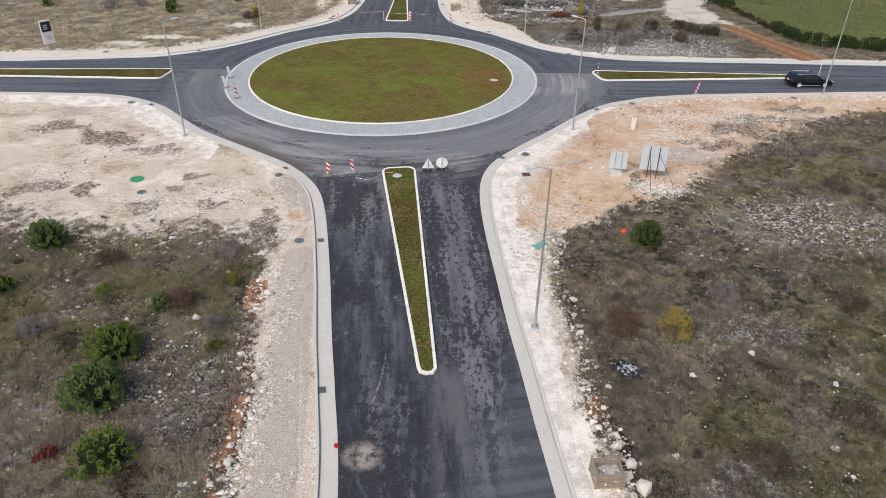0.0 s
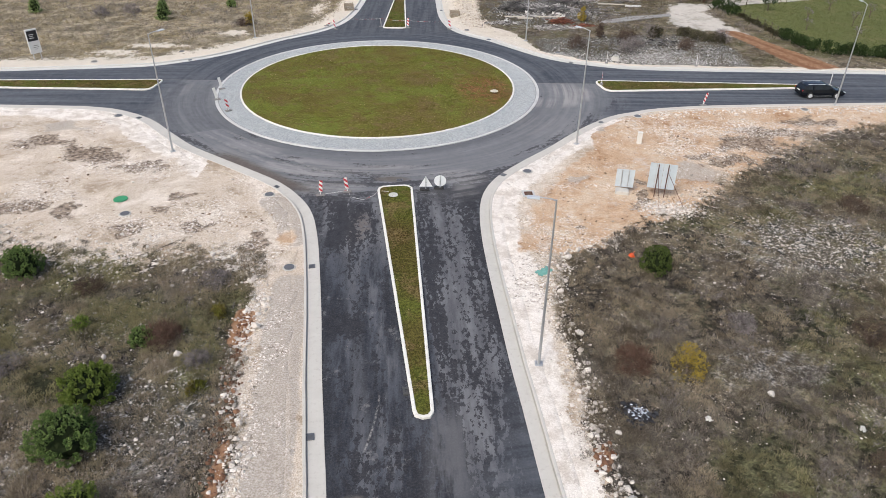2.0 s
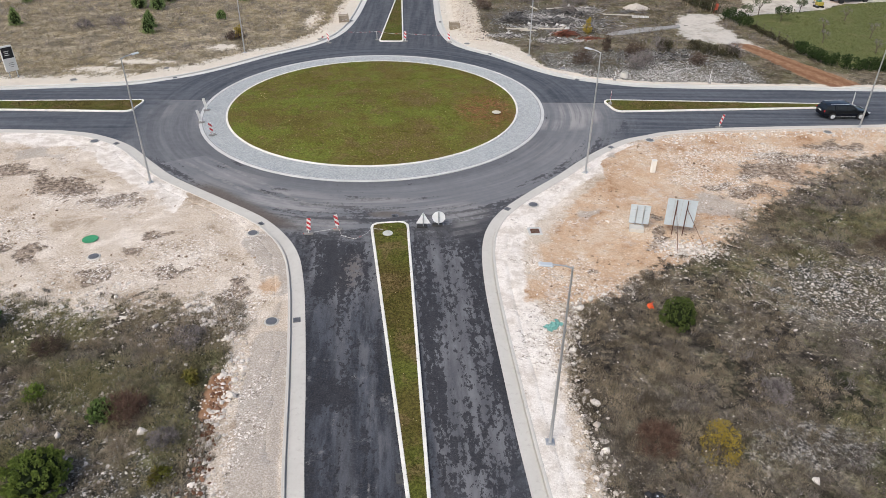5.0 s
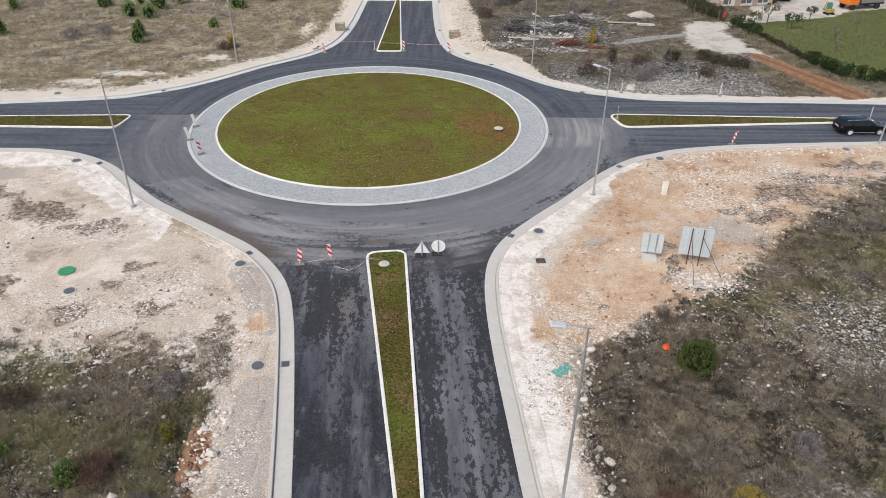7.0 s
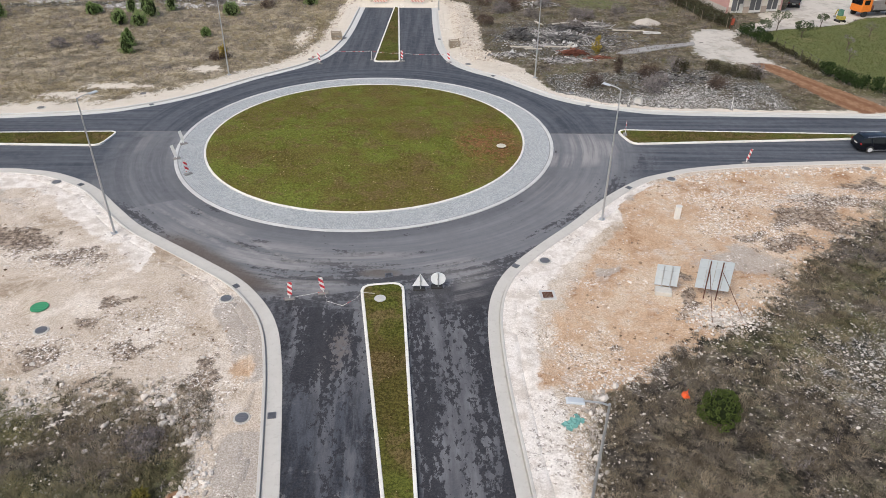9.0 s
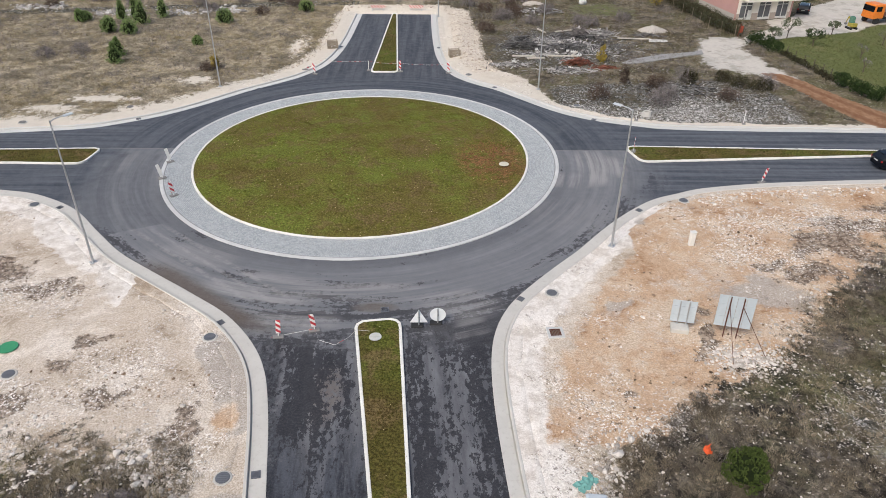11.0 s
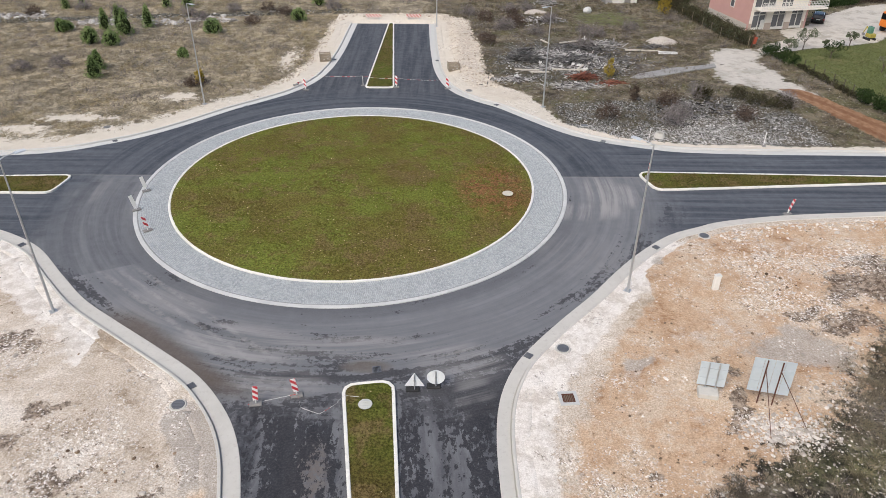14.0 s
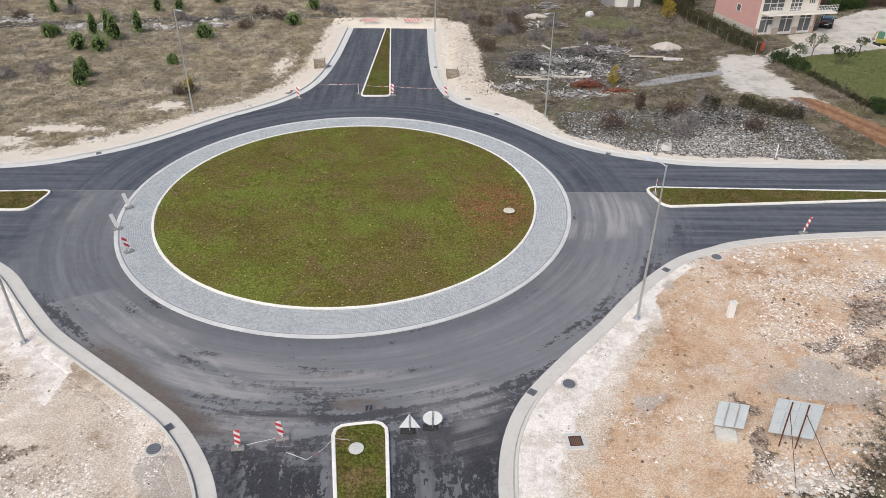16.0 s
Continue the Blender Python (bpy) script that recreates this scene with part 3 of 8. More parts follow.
def curve_through(points, gap=0.6):
    """A smooth line through control points, resampled at even steps."""
    p = np.array(points, dtype=float)
    ext = np.vstack([2 * p[0] - p[1], p, 2 * p[-1] - p[-2]])
    out = []
    for i in range(1, len(ext) - 2):
        a, b, c, d = ext[i - 1], ext[i], ext[i + 1], ext[i + 2]
        n = max(2, int(np.linalg.norm(c - b) / gap))
        for s in np.arange(n) / n:
            out.append(0.5 * (2 * b + (c - a) * s + (2 * a - 5 * b + 4 * c - d) * s * s + (3 * b - a - 3 * c + d) * s ** 3))
    return np.array(out + [p[-1]])


def shifted(line, d):
    """The line moved sideways by d to its left."""
    t = np.gradient(line, axis=0)
    t /= np.linalg.norm(t, axis=1, keepdims=True)
    return line + np.stack([-t[:, 1], t[:, 0]], 1) * d


def inside(x, y, poly):
    hit = np.zeros(x.shape, bool)
    p = np.asarray(poly, dtype=float)
    for (x0, y0), (x1, y1) in zip(p, np.roll(p, -1, 0)):
        if y0 != y1:
            hit ^= ((y0 > y) != (y1 > y)) & (x < (x1 - x0) * (y - y0) / (y1 - y0) + x0)
    return hit


def away(x, y, line, closed=False):
    """Distance to a line."""
    p = np.asarray(line, dtype=float)
    q = np.roll(p, -1, 0) if closed else p[1:]
    best = np.full(x.shape, 1e9)
    for (x0, y0), (x1, y1) in zip(p, q):
        dx, dy = x1 - x0, y1 - y0
        s = np.clip(((x - x0) * dx + (y - y0) * dy) / (dx * dx + dy * dy + 1e-12), 0, 1)
        best = np.minimum(best, (x - x0 - s * dx) ** 2 + (y - y0 - s * dy) ** 2)
    return np.sqrt(best)


def wave(x, y, scale, seed=0):
    """Cheap smooth noise of about -1 to 1."""
    r = np.random.default_rng(seed)
    out = np.zeros_like(x)
    for k in range(7):
        a, ph, f = r.uniform(0, 2 * np.pi), r.uniform(0, 2 * np.pi), scale * r.uniform(0.6, 1.8)
        out += np.sin((x * np.cos(a) + y * np.sin(a)) * f + ph)
    return out / 3.2


# ---------------------------------------------------------------- plan
CENTRE = np.array((-6.31, 75.05))
TURF_CENTRE = np.array((-6.37, 75.13))
R_APRON, R_TURF = 16.87, 14.38
EDGE_SW = curve_through([(2.5, -60.0), (-3.0, 5.0), (-4.23, 19.5), (-5.2, 26.0), (-5.88, 30.0), (-6.72, 35.5), (-7.62, 40.8), (-8.3, 44.3), (-9.12, 47.3), (-10.35, 49.7), (-12.4, 52.2),
                         (-15.3, 54.5), (-18.7, 57.0), (-21.4, 59.1), (-24.0, 61.8), (-27.0, 65.0), (-30.3, 67.1), (-33.2, 68.0), (-38.0, 68.35), (-60, 68.6), (-130, 69.0)])
EDGE_NW = curve_through([(-130, 77.6), (-60, 78.2), (-50, 78.5), (-44, 79.1), (-35.8, 80.2), (-33.6, 80.6), (-31.6, 81.25), (-29.7, 82.3), (-27.7, 83.5), (-25.8, 85.0), (-23.9, 86.9), (-22.0, 89.1), (-20.1, 91.3), (-17.8, 93.5), (-15.5, 95.9),
                         (-14.0, 98.2), (-13.1, 100.2), (-12.4, 102.7), (-11.9, 105.8), (-11.55, 110.0), (-11.35, 114.0), (-11.1, 125.0)])
EDGE_NE = curve_through([(-1.0, 125.0), (-0.75, 115.5), (-0.5, 109.5), (-0.2, 105.0), (0.35, 101.3), (1.15, 98.3), (2.5, 95.8), (4.4, 93.8), (6.3, 92.2), (8.0, 90.2), (9.7, 88.2), (11.3, 86.4), (12.9, 84.95), (14.5, 83.9), (16.0, 83.15), (17.6, 82.55),
                         (19.6, 81.9), (21.5, 81.4), (25.6, 81.05), (32.5, 80.85), (38.3, 80.75), (52.0, 80.4), (140, 78.5)])
EDGE_SE = curve_through([(140, 77.0), (60, 72.2), (47.2, 71.4), (38.0, 70.8), (32.0, 70.4), (26.0, 69.85), (21.3, 68.95), (19.2, 68.1), (16.8, 66.95), (14.3, 64.8), (12.1, 62.4), (9.9, 59.65), (7.6, 57.1), (5.6, 54.7), (4.4, 52.9),
                         (3.55, 50.7), (3.16, 48.2), (3.1, 44.8), (3.3, 40.6), (3.66, 35.8), (4.0, 31.4), (4.35, 27.9), (4.75, 23.5), (5.16, 19.5), (6.6, 5.0), (13.05, -60.0)])
ROAD = np.vstack([EDGE_SW, EDGE_NW, EDGE_NE, EDGE_SE])
FIELD_SW = [(-3.2, -62), (-8.6, 5), (-9.0, 22.6), (-9.25, 26), (-10.4, 30), (-10.9, 34.2), (-11.1, 36.4), (-11.4, 38.8), (-12.0, 40.4), (-13.6, 41.0), (-16.9, 41.2), (-19.5, 40.6), (-21.1, 40.0), (-24, 40.4), (-29.4, 41.8), (-34, 44.0), (-60, 50)]
FIELD_SE = [(15.4, -62), (8.6, 5), (8.2, 19.6), (8.0, 22.1), (7.3, 25), (7.4, 30.2), (7.2, 33.4), (7.3, 37.6), (8.8, 41.9), (11.4, 43.1), (13.9, 45.2), (17.5, 47.5), (19.9, 49.0), (23.4, 52.8), (28.4, 57.4), (36.3, 62.9), (44, 65.3), (100, 70)]
SOIL_SE = [(5.6, 42.4), (7.2, 48.7), (9.9, 54), (13.4, 58.9), (18, 66), (24, 67.9), (44, 69.2), (100, 74), (100, 60), (20, 40)]
LAWN = [(41.2, 110.9), (48.8, 113.7), (57.7, 116.1), (62.1, 119.8), (110, 134), (110, 80), (56, 86.2), (47.2, 88.6), (45.6, 92.2), (44.8, 98), (43.3, 105)]
RED_TRACK = [(37.5, 98.0), (39.9, 98.2), (41.6, 94.6), (43.3, 89.8), (46.4, 82.4), (42.6, 81.4), (41.2, 84.2), (40.1, 88.9), (38.5, 95.0)]
DRIVE = [(35.2, 112.6), (39.8, 113.4), (41.6, 111.8), (38.9, 108.4), (39.2, 104.9), (39.9, 100.0), (41.1, 96.7), (39.5, 96.0), (36.9, 95.3), (37.1, 97.3), (32.7, 99.6), (32.2, 101.9), (32.6, 106.4)]
YARD = [(40.9, 113.2), (41.6, 111.4), (48.8, 113.9), (57.7, 116.3), (62.1, 120.0), (110, 134.2), (110, 150), (66, 137), (56.2, 129.6), (52.0, 123.9), (47.6, 122.6), (47.3, 118.6), (43.4, 115.4)]
HOUSE_AT, HOUSE_TURN = (42.85, 122.2), 11.5


def fractal(x, y, scale, seed, octaves=5, keep=0.62):
    """Value noise summed over octaves, spread over about 0 to 1."""
    total, amp, norm = np.zeros_like(x), 1.0, 0.0
    for o in range(octaves):
        u, w = x * scale + 17.3 * seed + 5.1 * o, y * scale - 9.7 * seed + 3.7 * o
        i, j = np.floor(u), np.floor(w)
        a, b = u - i, w - j
        a, b = a * a * (3 - 2 * a), b * b * (3 - 2 * b)
        grid = lambda p, q: np.modf(np.abs(np.sin(p * 127.1 + q * 311.7 + seed * 74.7 + o * 11.1) * 43758.5453))[0]
        v = (grid(i, j) * (1 - a) + grid(i + 1, j) * a) * (1 - b) + (grid(i, j + 1) * (1 - a) + grid(i + 1, j + 1) * a) * b
        total, norm = total + amp * v, norm + amp
        amp, scale = amp * keep, scale * 2.03
    return np.clip((total / norm - 0.5) * 2.0 + 0.5, 0, 1)


def thickets(x, y):
    """How thickly tussocks stand, 0 to 1."""
    return np.clip(0.55 * fractal(x, y, 0.75, 3) + 0.45 * fractal(x, y, 0.16, 4) + 0.0, 0, 1)


STONY_SPOTS = [(11.0, 43.6, 3.5, 1.6), (16.9, 48.4, 2.4, 1.3), (30.0, 63.5, 9.0, 2.6), (22.5, 59.5, 4.0, 2.6), (7.2, 38.5, 1.6, 4.0), (-11.6, 41.5, 2.0, 2.4), (-17.0, 46.5, 3.6, 2.6), (-25.0, 54.0, 3.4, 1.6), (-22.0, 45.5, 4.0, 1.6), (-30.0, 50.0, 4.0, 2.6), (27.0, 43.2, 7.0, 4.5), (-9.3, 27.0, 0.9, 9.0), (8.0, 25.0, 0.9, 9.0), (-14.0, 27.0, 4.0, 5.0), (-19.0, 34.0, 4.0, 3.0), (-22.0, 24.0, 5.0, 4.0), (24.0, 94.0, 14.0, 8.0), (16.0, 110.0, 10.0, 10.0)]
DUSTY_SPOTS = [(27, 43.2, 8, 5), (18, 31, 4, 2.2), (25, 24, 5, 3), (13, 20, 2.5, 2.5), (-12.8, 26, 2.2, 4), (-21, 23, 4, 3)]


MOSS_SPOTS = [(23, 46, 7, 4.5), (31, 52, 8, 4), (25, 29, 9, 10), (19, 20, 5, 5), (31, 37, 8, 5), (38, 50, 10, 8), (15, 24, 3, 3), (-12.6, 36.5, 2.0, 4.0), (-18, 34, 6, 4), (-22, 39, 6, 3.5), (-25, 30, 5, 5), (-13, 31, 2, 3), (-14.5, 34.5, 4, 3.5), (-19, 30.5, 4, 3), (27, 43, 7, 3)]


def mossy(x, y):
    """Where green grass and moss come through."""
    return np.clip(0.75 * spots(x, y, MOSS_SPOTS) + 0.6 * (fractal(x, y, 0.3, 15) - 0.42), 0, 1)


def strewn(x, y):
    """Where loose stones lie thick."""
    return np.clip(0.75 * spots(x, y, STONY_SPOTS) + 0.75 * fractal(x, y, 0.35, 6) - 0.20, 0, 1)


def zones(x, y):
    """The ground's cover at each place: gravel, soil, rubble, lawn, red track, drive; and the road's distance."""
    on_road = inside(x, y, ROAD)
    d = away(x, y, ROAD, True)
    wob = wave(x, y, 1.1, 1) * 0.35 + wave(x, y, 0.35, 2) * 0.5
    soft = lambda inn, dist, w=0.6: np.clip(0.5 + np.where(inn, 1, -1) * (dist + 0) / (2 * w), 0, 1)
    sw = FIELD_SW + [(-130, 60), (-130, 75), (0, 75), (7, -62)]
    se = FIELD_SE + [(100, 76), (0, 76), (7, -62)]
    g_sw = soft(inside(x, y, sw), away(x + wob, y + wob, FIELD_SW), 0.55 + 4.2 * np.clip((y - 37.5) / 5, 0, 1))
    g_se = soft(inside(x, y, se), away(x + wob, y + wob, FIELD_SE), 0.55 + 1.6 * np.clip((y - 41) / 6, 0, 1))
    width = np.select([(x < -6) & (y > 74), (y > 93), (x > 30), (x > 12)], [3.5 + 0.02 * np.abs(x + 20), 6.2 - 0.03 * np.abs(y - 105), 2.2, 2.4], 4.5)
    width = np.where((x > -6) & (y > 74), 2.2 + 3.9 * np.clip((y - 88) / 9, 0, 1) - 0.03 * np.abs(np.maximum(y, 93) - 105), width)
    width = np.where((x > -14) & (x < 1) & (y > 124), 5.0, width)
    g_n = np.where(y > 72, np.clip(0.5 + (width - d + wob * 0.7) / np.where((x < -6) & (y < 100), 4.0, 1.2), 0, 1), 0)
    gravel = np.maximum(np.maximum(g_sw, g_se), g_n)
    gravel = np.maximum(gravel, 0.85 * spots(x, y, [(-34.6, 88.6, 4.5, 1.4), (-26.6, 94.6, 2.6, 1.6), (-17.6, 108.0, 1.4, 5.0), (-38.5, 85.6, 4.0, 1.6)]))
    soil = np.where(y < 76, soft(inside(x, y, SOIL_SE), away(x, y, SOIL_SE, True), 1.2), 0.0)
    soil = np.maximum(soil, np.where((x > 14) & (y < 76) & (d > 1.6), 0.9, 0))
    rub = np.exp(-(((x - 27) / 7.0) ** 2 + ((y - 43.2 + 0.18 * (x - 27)) / 4.0) ** 2))
    rub = np.maximum(rub, np.clip(0.5 + np.minimum(np.minimum(x - 12, 37 - (y - 84) * 0.15 - x), np.minimum(y - 82, 94.5 + (x - 22) * 0.12 - y)) / 3, 0, 1) * (0.95 + 0.25 * wave(x, y, 0.4, 5)))
    rub = np.maximum(rub, np.exp(-(((x - 15) / 11) ** 2 + ((y - 108) / 11) ** 2)) * 0.9)
    rub = np.maximum(rub, np.exp(-(((x + 13.5) / 3.0) ** 2 + ((y - 27) / 4.0) ** 2)) * 0.8)
    rub = np.maximum(rub, np.exp(-((y - 128 - 0.15 * (x + 40)) / 2.0) ** 2) * (x < -12) * 0.8)
    lawn = np.maximum(soft(inside(x, y, LAWN), away(x, y, LAWN, True), 0.5), 0.55 * np.exp(-(((x - 25) / 9) ** 2 + ((y - 128) / 7) ** 2)))
    soil = np.maximum(soil, 1.0 * spots(x, y, [(-10.2, 43.8, 0.8, 1.3)]))
    red = soft(inside(x, y, RED_TRACK), away(x, y, RED_TRACK, True), 0.7)
    red = np.maximum(red, np.exp(-((away(x + 0.3 * wob, y, [(-9.5, 19), (-9.6, 24), (-10.2, 28.5)])) / 0.45) ** 2) * 0.7 * (wave(x, y, 1.5, 9) > -0.2))
    red = np.maximum(red, np.exp(-((away(x + 0.3 * wob, y, [(-10.9, 33), (-11.0, 35.2)])) / 0.7) ** 2))
    red = np.maximum(red, np.exp(-(((x - 7.75) / 0.5) ** 2 + ((y - 24.8) / 0.8) ** 2)))
    drive = np.maximum.reduce([soft(inside(x, y, p), away(x, y, p, True), 1.3 if p is not YARD else 0.6) for p in (DRIVE, YARD)])
    return gravel, soil, rub, lawn, red, drive, np.where(on_road, -d, d)


def spots(x, y, where):
    """Soft elliptic spots: middle and half-widths."""
    return np.maximum.reduce([np.exp(-(((x - a) / u) ** 2 + ((y - b) / w) ** 2)) for a, b, u, w in where])


BROWN_SPOTS = [(-24.4, 54.7, 2.6, 0.9), (-29.0, 57.0, 3.0, 2.0), (-18.9, 49.7, 1.7, 0.6), (-19.6, 47.4, 1.0, 0.9), (-17.0, 45.0, 1.4, 0.6), (-26.5, 47.5, 1.4, 0.9), (-31.0, 47.9, 2.4, 1.0), (-34.0, 59.0, 2.5, 1.4), (-12.4, 43.2, 0.9, 1.1), (-21.5, 45.0, 2.0, 0.8),
               (11.5, 44.6, 0.8, 0.5), (10.2, 45.9, 0.5, 0.4), (16.9, 52.0, 1.0, 0.5), (21.5, 58.3, 2.0, 1.0), (25.5, 60.0, 2.4, 1.2), (30.0, 62.3, 3.0, 1.4), (36.0, 65.8, 3.0, 1.0), (15.6, 49.6, 0.8, 0.7), (24.8, 57.2, 2.0, 1.3), (27.5, 60.5, 3.0, 1.6), (32.5, 62.4, 3.6, 1.3), (29.0, 58.9, 2.2, 0.9)]
GREY_SPOTS = [(21.0, 55.0, 2.8, 2.2), (11.8, 53.4, 1.2, 0.6), (-34.5, 62.8, 3.0, 1.2), (28.5, 63.4, 1.6, 0.8), (15.5, 63.6, 0.7, 0.6)]


def patches(x, y, d):
    """Brown stony patches, grey screenings and fresh white gravel on the fill."""
    u = x + 0.9 * wave(x, y, 0.55, 21) + 0.5 * wave(x, y, 1.7, 22)
    w = y + 0.7 * wave(x, y, 0.6, 23) + 0.4 * wave(x, y, 1.9, 24)
    brown = spots(u, w, BROWN_SPOTS) * 1.1
    grey = spots(u, w, GREY_SPOTS)
    for line, half in (([(-12.3, 49.2), (-10.3, 46), (-9.9, 43.5)], 1.1), ([(-9.0, 38.3), (-8.5, 33), (-7.6, 26), (-6.9, 18), (-6, 10)], 1.2)):
        grey = np.maximum(grey, np.exp(-(away(x, y, line) / half) ** 4))
    grey = grey * (1 - spots(x, y, [(-10.2, 43.8, 0.8, 1.3)]))
    white = np.where((x > 3) & (y < 66), np.clip(0.5 + (2.7 + 0.4 * wave(x, y, 0.8, 8) - d) / 1.6, 0, 1), 0.0)
    white = np.maximum(white, np.where((x < -19) & (y < 70), 0.85 * np.clip(0.5 + (3.2 + 0.6 * wave(x, y, 0.8, 8) - d) / 1.6, 0, 1), 0.0))
    white = np.maximum(white, np.where((y > 94) & (x > -1) & (d > 2.4), 0.35, 0.0))
    return brown, grey, white


def ground_height(x, y, d, gravel):
    """Level verge just above the road, rougher in the scrub, a bank of fill beside the northern arm."""
    z = 0.08 + (1 - gravel) * (0.05 * wave(x, y, 0.9, 3) + 0.05 * wave(x, y, 0.25, 4)) + gravel * 0.025 * wave(x, y, 1.6, 6)
    z = z + 0.35 * np.exp(-((y - 128.5) / 1.3) ** 2) * (np.abs(x + 6) < 8)
    z = z + 0.40 * np.exp(-((away(x, y, [(3.2, 104), (2.8, 122)])) / 1.0) ** 2)
    return z


# ---------------------------------------------------------------- ground sheet
def spread(lo, hi, step, far):
    """Even steps from lo to hi, then ever longer ones out to the horizon."""
    tail = [step]
    while sum(tail) < far:
        tail.append(tail[-1] * 1.35)
    tail = np.cumsum(tail)
    return np.concatenate([lo - tail[::-1], np.arange(lo, hi, step), hi + tail])


gx, gy = spread(-66, 76, 0.40, 3500), spread(-62, 150, 0.40, 3500)
gy = gy[(gy > 8) | (np.arange(len(gy)) % 2 == 0)]
X, Y = np.meshgrid(gx, gy)
xf, yf = X.ravel(), Y.ravel()
gravel, soil, rub, lawn, red, drive, dist = zones(xf, yf)
zf = np.where(dist < 1.25, -0.30, ground_height(xf, yf, dist, gravel))
w, h = len(gx), len(gy)
idx = (np.arange(h - 1)[:, None] * w + np.arange(w - 1)[None, :]).ravel()
ground = raw("ground", np.stack([xf, yf, zf], 1), np.stack([idx, idx + 1, idx + 1 + w, idx + w], 1), GROUND)


def cover(ob, x, y, z6):
    """Stores the zones on a ground mesh."""
    for key, cols in (("zone_a", z6[:3]), ("zone_b", z6[3:6]), ("zone_c", patches(x, y, z6[6])), ("zone_e", (mossy(x, y), 0 * x, 0 * x)), ("zone_d", (strewn(x, y), thickets(x, y), spots(x, y, DUSTY_SPOTS)))):
        layer = ob.data.color_attributes.new(key, "FLOAT_COLOR", "POINT")
        layer.data.foreach_set("color", np.stack([*cols, np.ones_like(x)], 1).astype(np.float32).ravel())
    ob.data.polygons.foreach_set("use_smooth", [True] * len(ob.data.polygons))


cover(ground, xf, yf, (gravel, soil, rub, lawn, red, drive, dist))
tagged(ground, "stony dry ground of pale gravel and brown scrub", "ground", kind="structure")

# ---------------------------------------------------------------- carriageway
bm = bmesh.new()
outline(bm, [tuple(p) for p in ROAD], -0.28, 0.0)
bmesh.ops.triangulate(bm, faces=[f for f in bm.faces if len(f.verts) > 4])
road = part("road", bm, ASPHALT)
tagged(road, "grey asphalt roundabout carriageway, patchy and unmarked", "road", kind="structure")


def gutter(name, line, width, kerb_h, material=GUTTER):
    """Concrete gutter along the carriageway with a low raised lip on its outer side."""
    profile = [(-0.02, -0.25), (-0.02, 0.012), (0.0, 0.022), (0.25 * width, 0.012), (width - 0.215, -0.008), (width - 0.21, -0.07), (width - 0.17, -0.07), (width - 0.16, kerb_h - 0.02), (width - 0.135, kerb_h), (width - 0.02, kerb_h), (width, kerb_h - 0.02), (width, -0.25)]
    k = len(profile)
    rows = [np.column_stack([shifted(line, -d), np.full(len(line), z)]) for d, z in profile]
    verts = np.stack(rows, 1).reshape(-1, 3)
    i = (np.arange(len(line) - 1)[:, None] * k + np.arange(k - 1)[None, :]).ravel()
    ob = raw(name, verts, np.stack([i, i + 1, i + 1 + k, i + k], 1), material)
    return tagged(ob, "pale concrete gutter strip with a low kerb lip", "kerb", kind="structure")


gutter("kerb_south_west", EDGE_SW[::-1], 0.98, 0.13)
gutter("kerb_north_west", EDGE_NW[::-1], 0.95, 0.13, GUTTER_NEW)
gutter("kerb_north_east", EDGE_NE[::-1], 0.95, 0.13, GUTTER_NEW)
gutter("kerb_south_east", EDGE_SE[::-1], 0.86, 0.13)


def verge(name, line, width):
    """The margin of fill that butts against the kerb lip and runs under the ground sheet."""
    k = [width - 0.03, width + 0.25, width + 0.5, width + 0.75, width + 1.0]
    drop = [0.0, 0.0, 0.0, 0.0, -0.14]
    rows = [shifted(line, -d) for d in k]
    pts2 = np.stack(rows, 1).reshape(-1, 2)
    z6 = zones(pts2[:, 0], pts2[:, 1])
    zz = 0.095 + 0.012 * wave(pts2[:, 0], pts2[:, 1], 2.0, 12) + np.tile(drop, len(line))
    n = len(k)
    i = (np.arange(len(line) - 1)[:, None] * n + np.arange(n - 1)[None, :]).ravel()
    ob = raw(name, np.column_stack([pts2, zz]), np.stack([i, i + 1, i + 1 + n, i + n], 1), GROUND)
    cover(ob, pts2[:, 0], pts2[:, 1], z6)
    return tagged(ob, "pale gravel verge behind the kerb", "verge", kind="structure")


verge("verge_south_west", EDGE_SW[::-1], 0.98)
verge("verge_north_west", EDGE_NW[::-1], 0.95)
verge("verge_north_east", EDGE_NE[::-1], 0.95)
verge("verge_south_east", EDGE_SE[::-1], 0.86)


# ---------------------------------------------------------------- islands
def rounded(points, radii, seg=6):
    """A closed outline with rounded corners."""
    out, n = [], len(points)
    for i in range(n):
        p, a, b = Vector(points[i]), Vector(points[i - 1]), Vector(points[(i + 1) % n])
        u, v = (a - p).normalized(), (b - p).normalized()
        half = u.angle(v) / 2
        cut = radii[i] / math.tan(half)
        mid = p + (u + v).normalized() * (radii[i] / math.sin(half))
        s, e = p + u * cut - mid, p + v * cut - mid
        turn = s.angle_signed(e)
        for j in range(seg + 1):
            out.append(tuple(mid + Matrix.Rotation(-turn * j / seg, 2) @ s))
    return np.array(out)


def evened(line, gap):
    """A closed line cut into even pieces."""
    p = np.vstack([line, line[:1]])
    s = np.concatenate([[0], np.cumsum(np.linalg.norm(np.diff(p, axis=0), axis=1))])
    n = max(4, int(round(s[-1] / gap)))
    q = np.linspace(0, s[-1], n + 1)[:-1]
    return np.stack([np.interp(q, s, p[:, 0]), np.interp(q, s, p[:, 1])], 1)


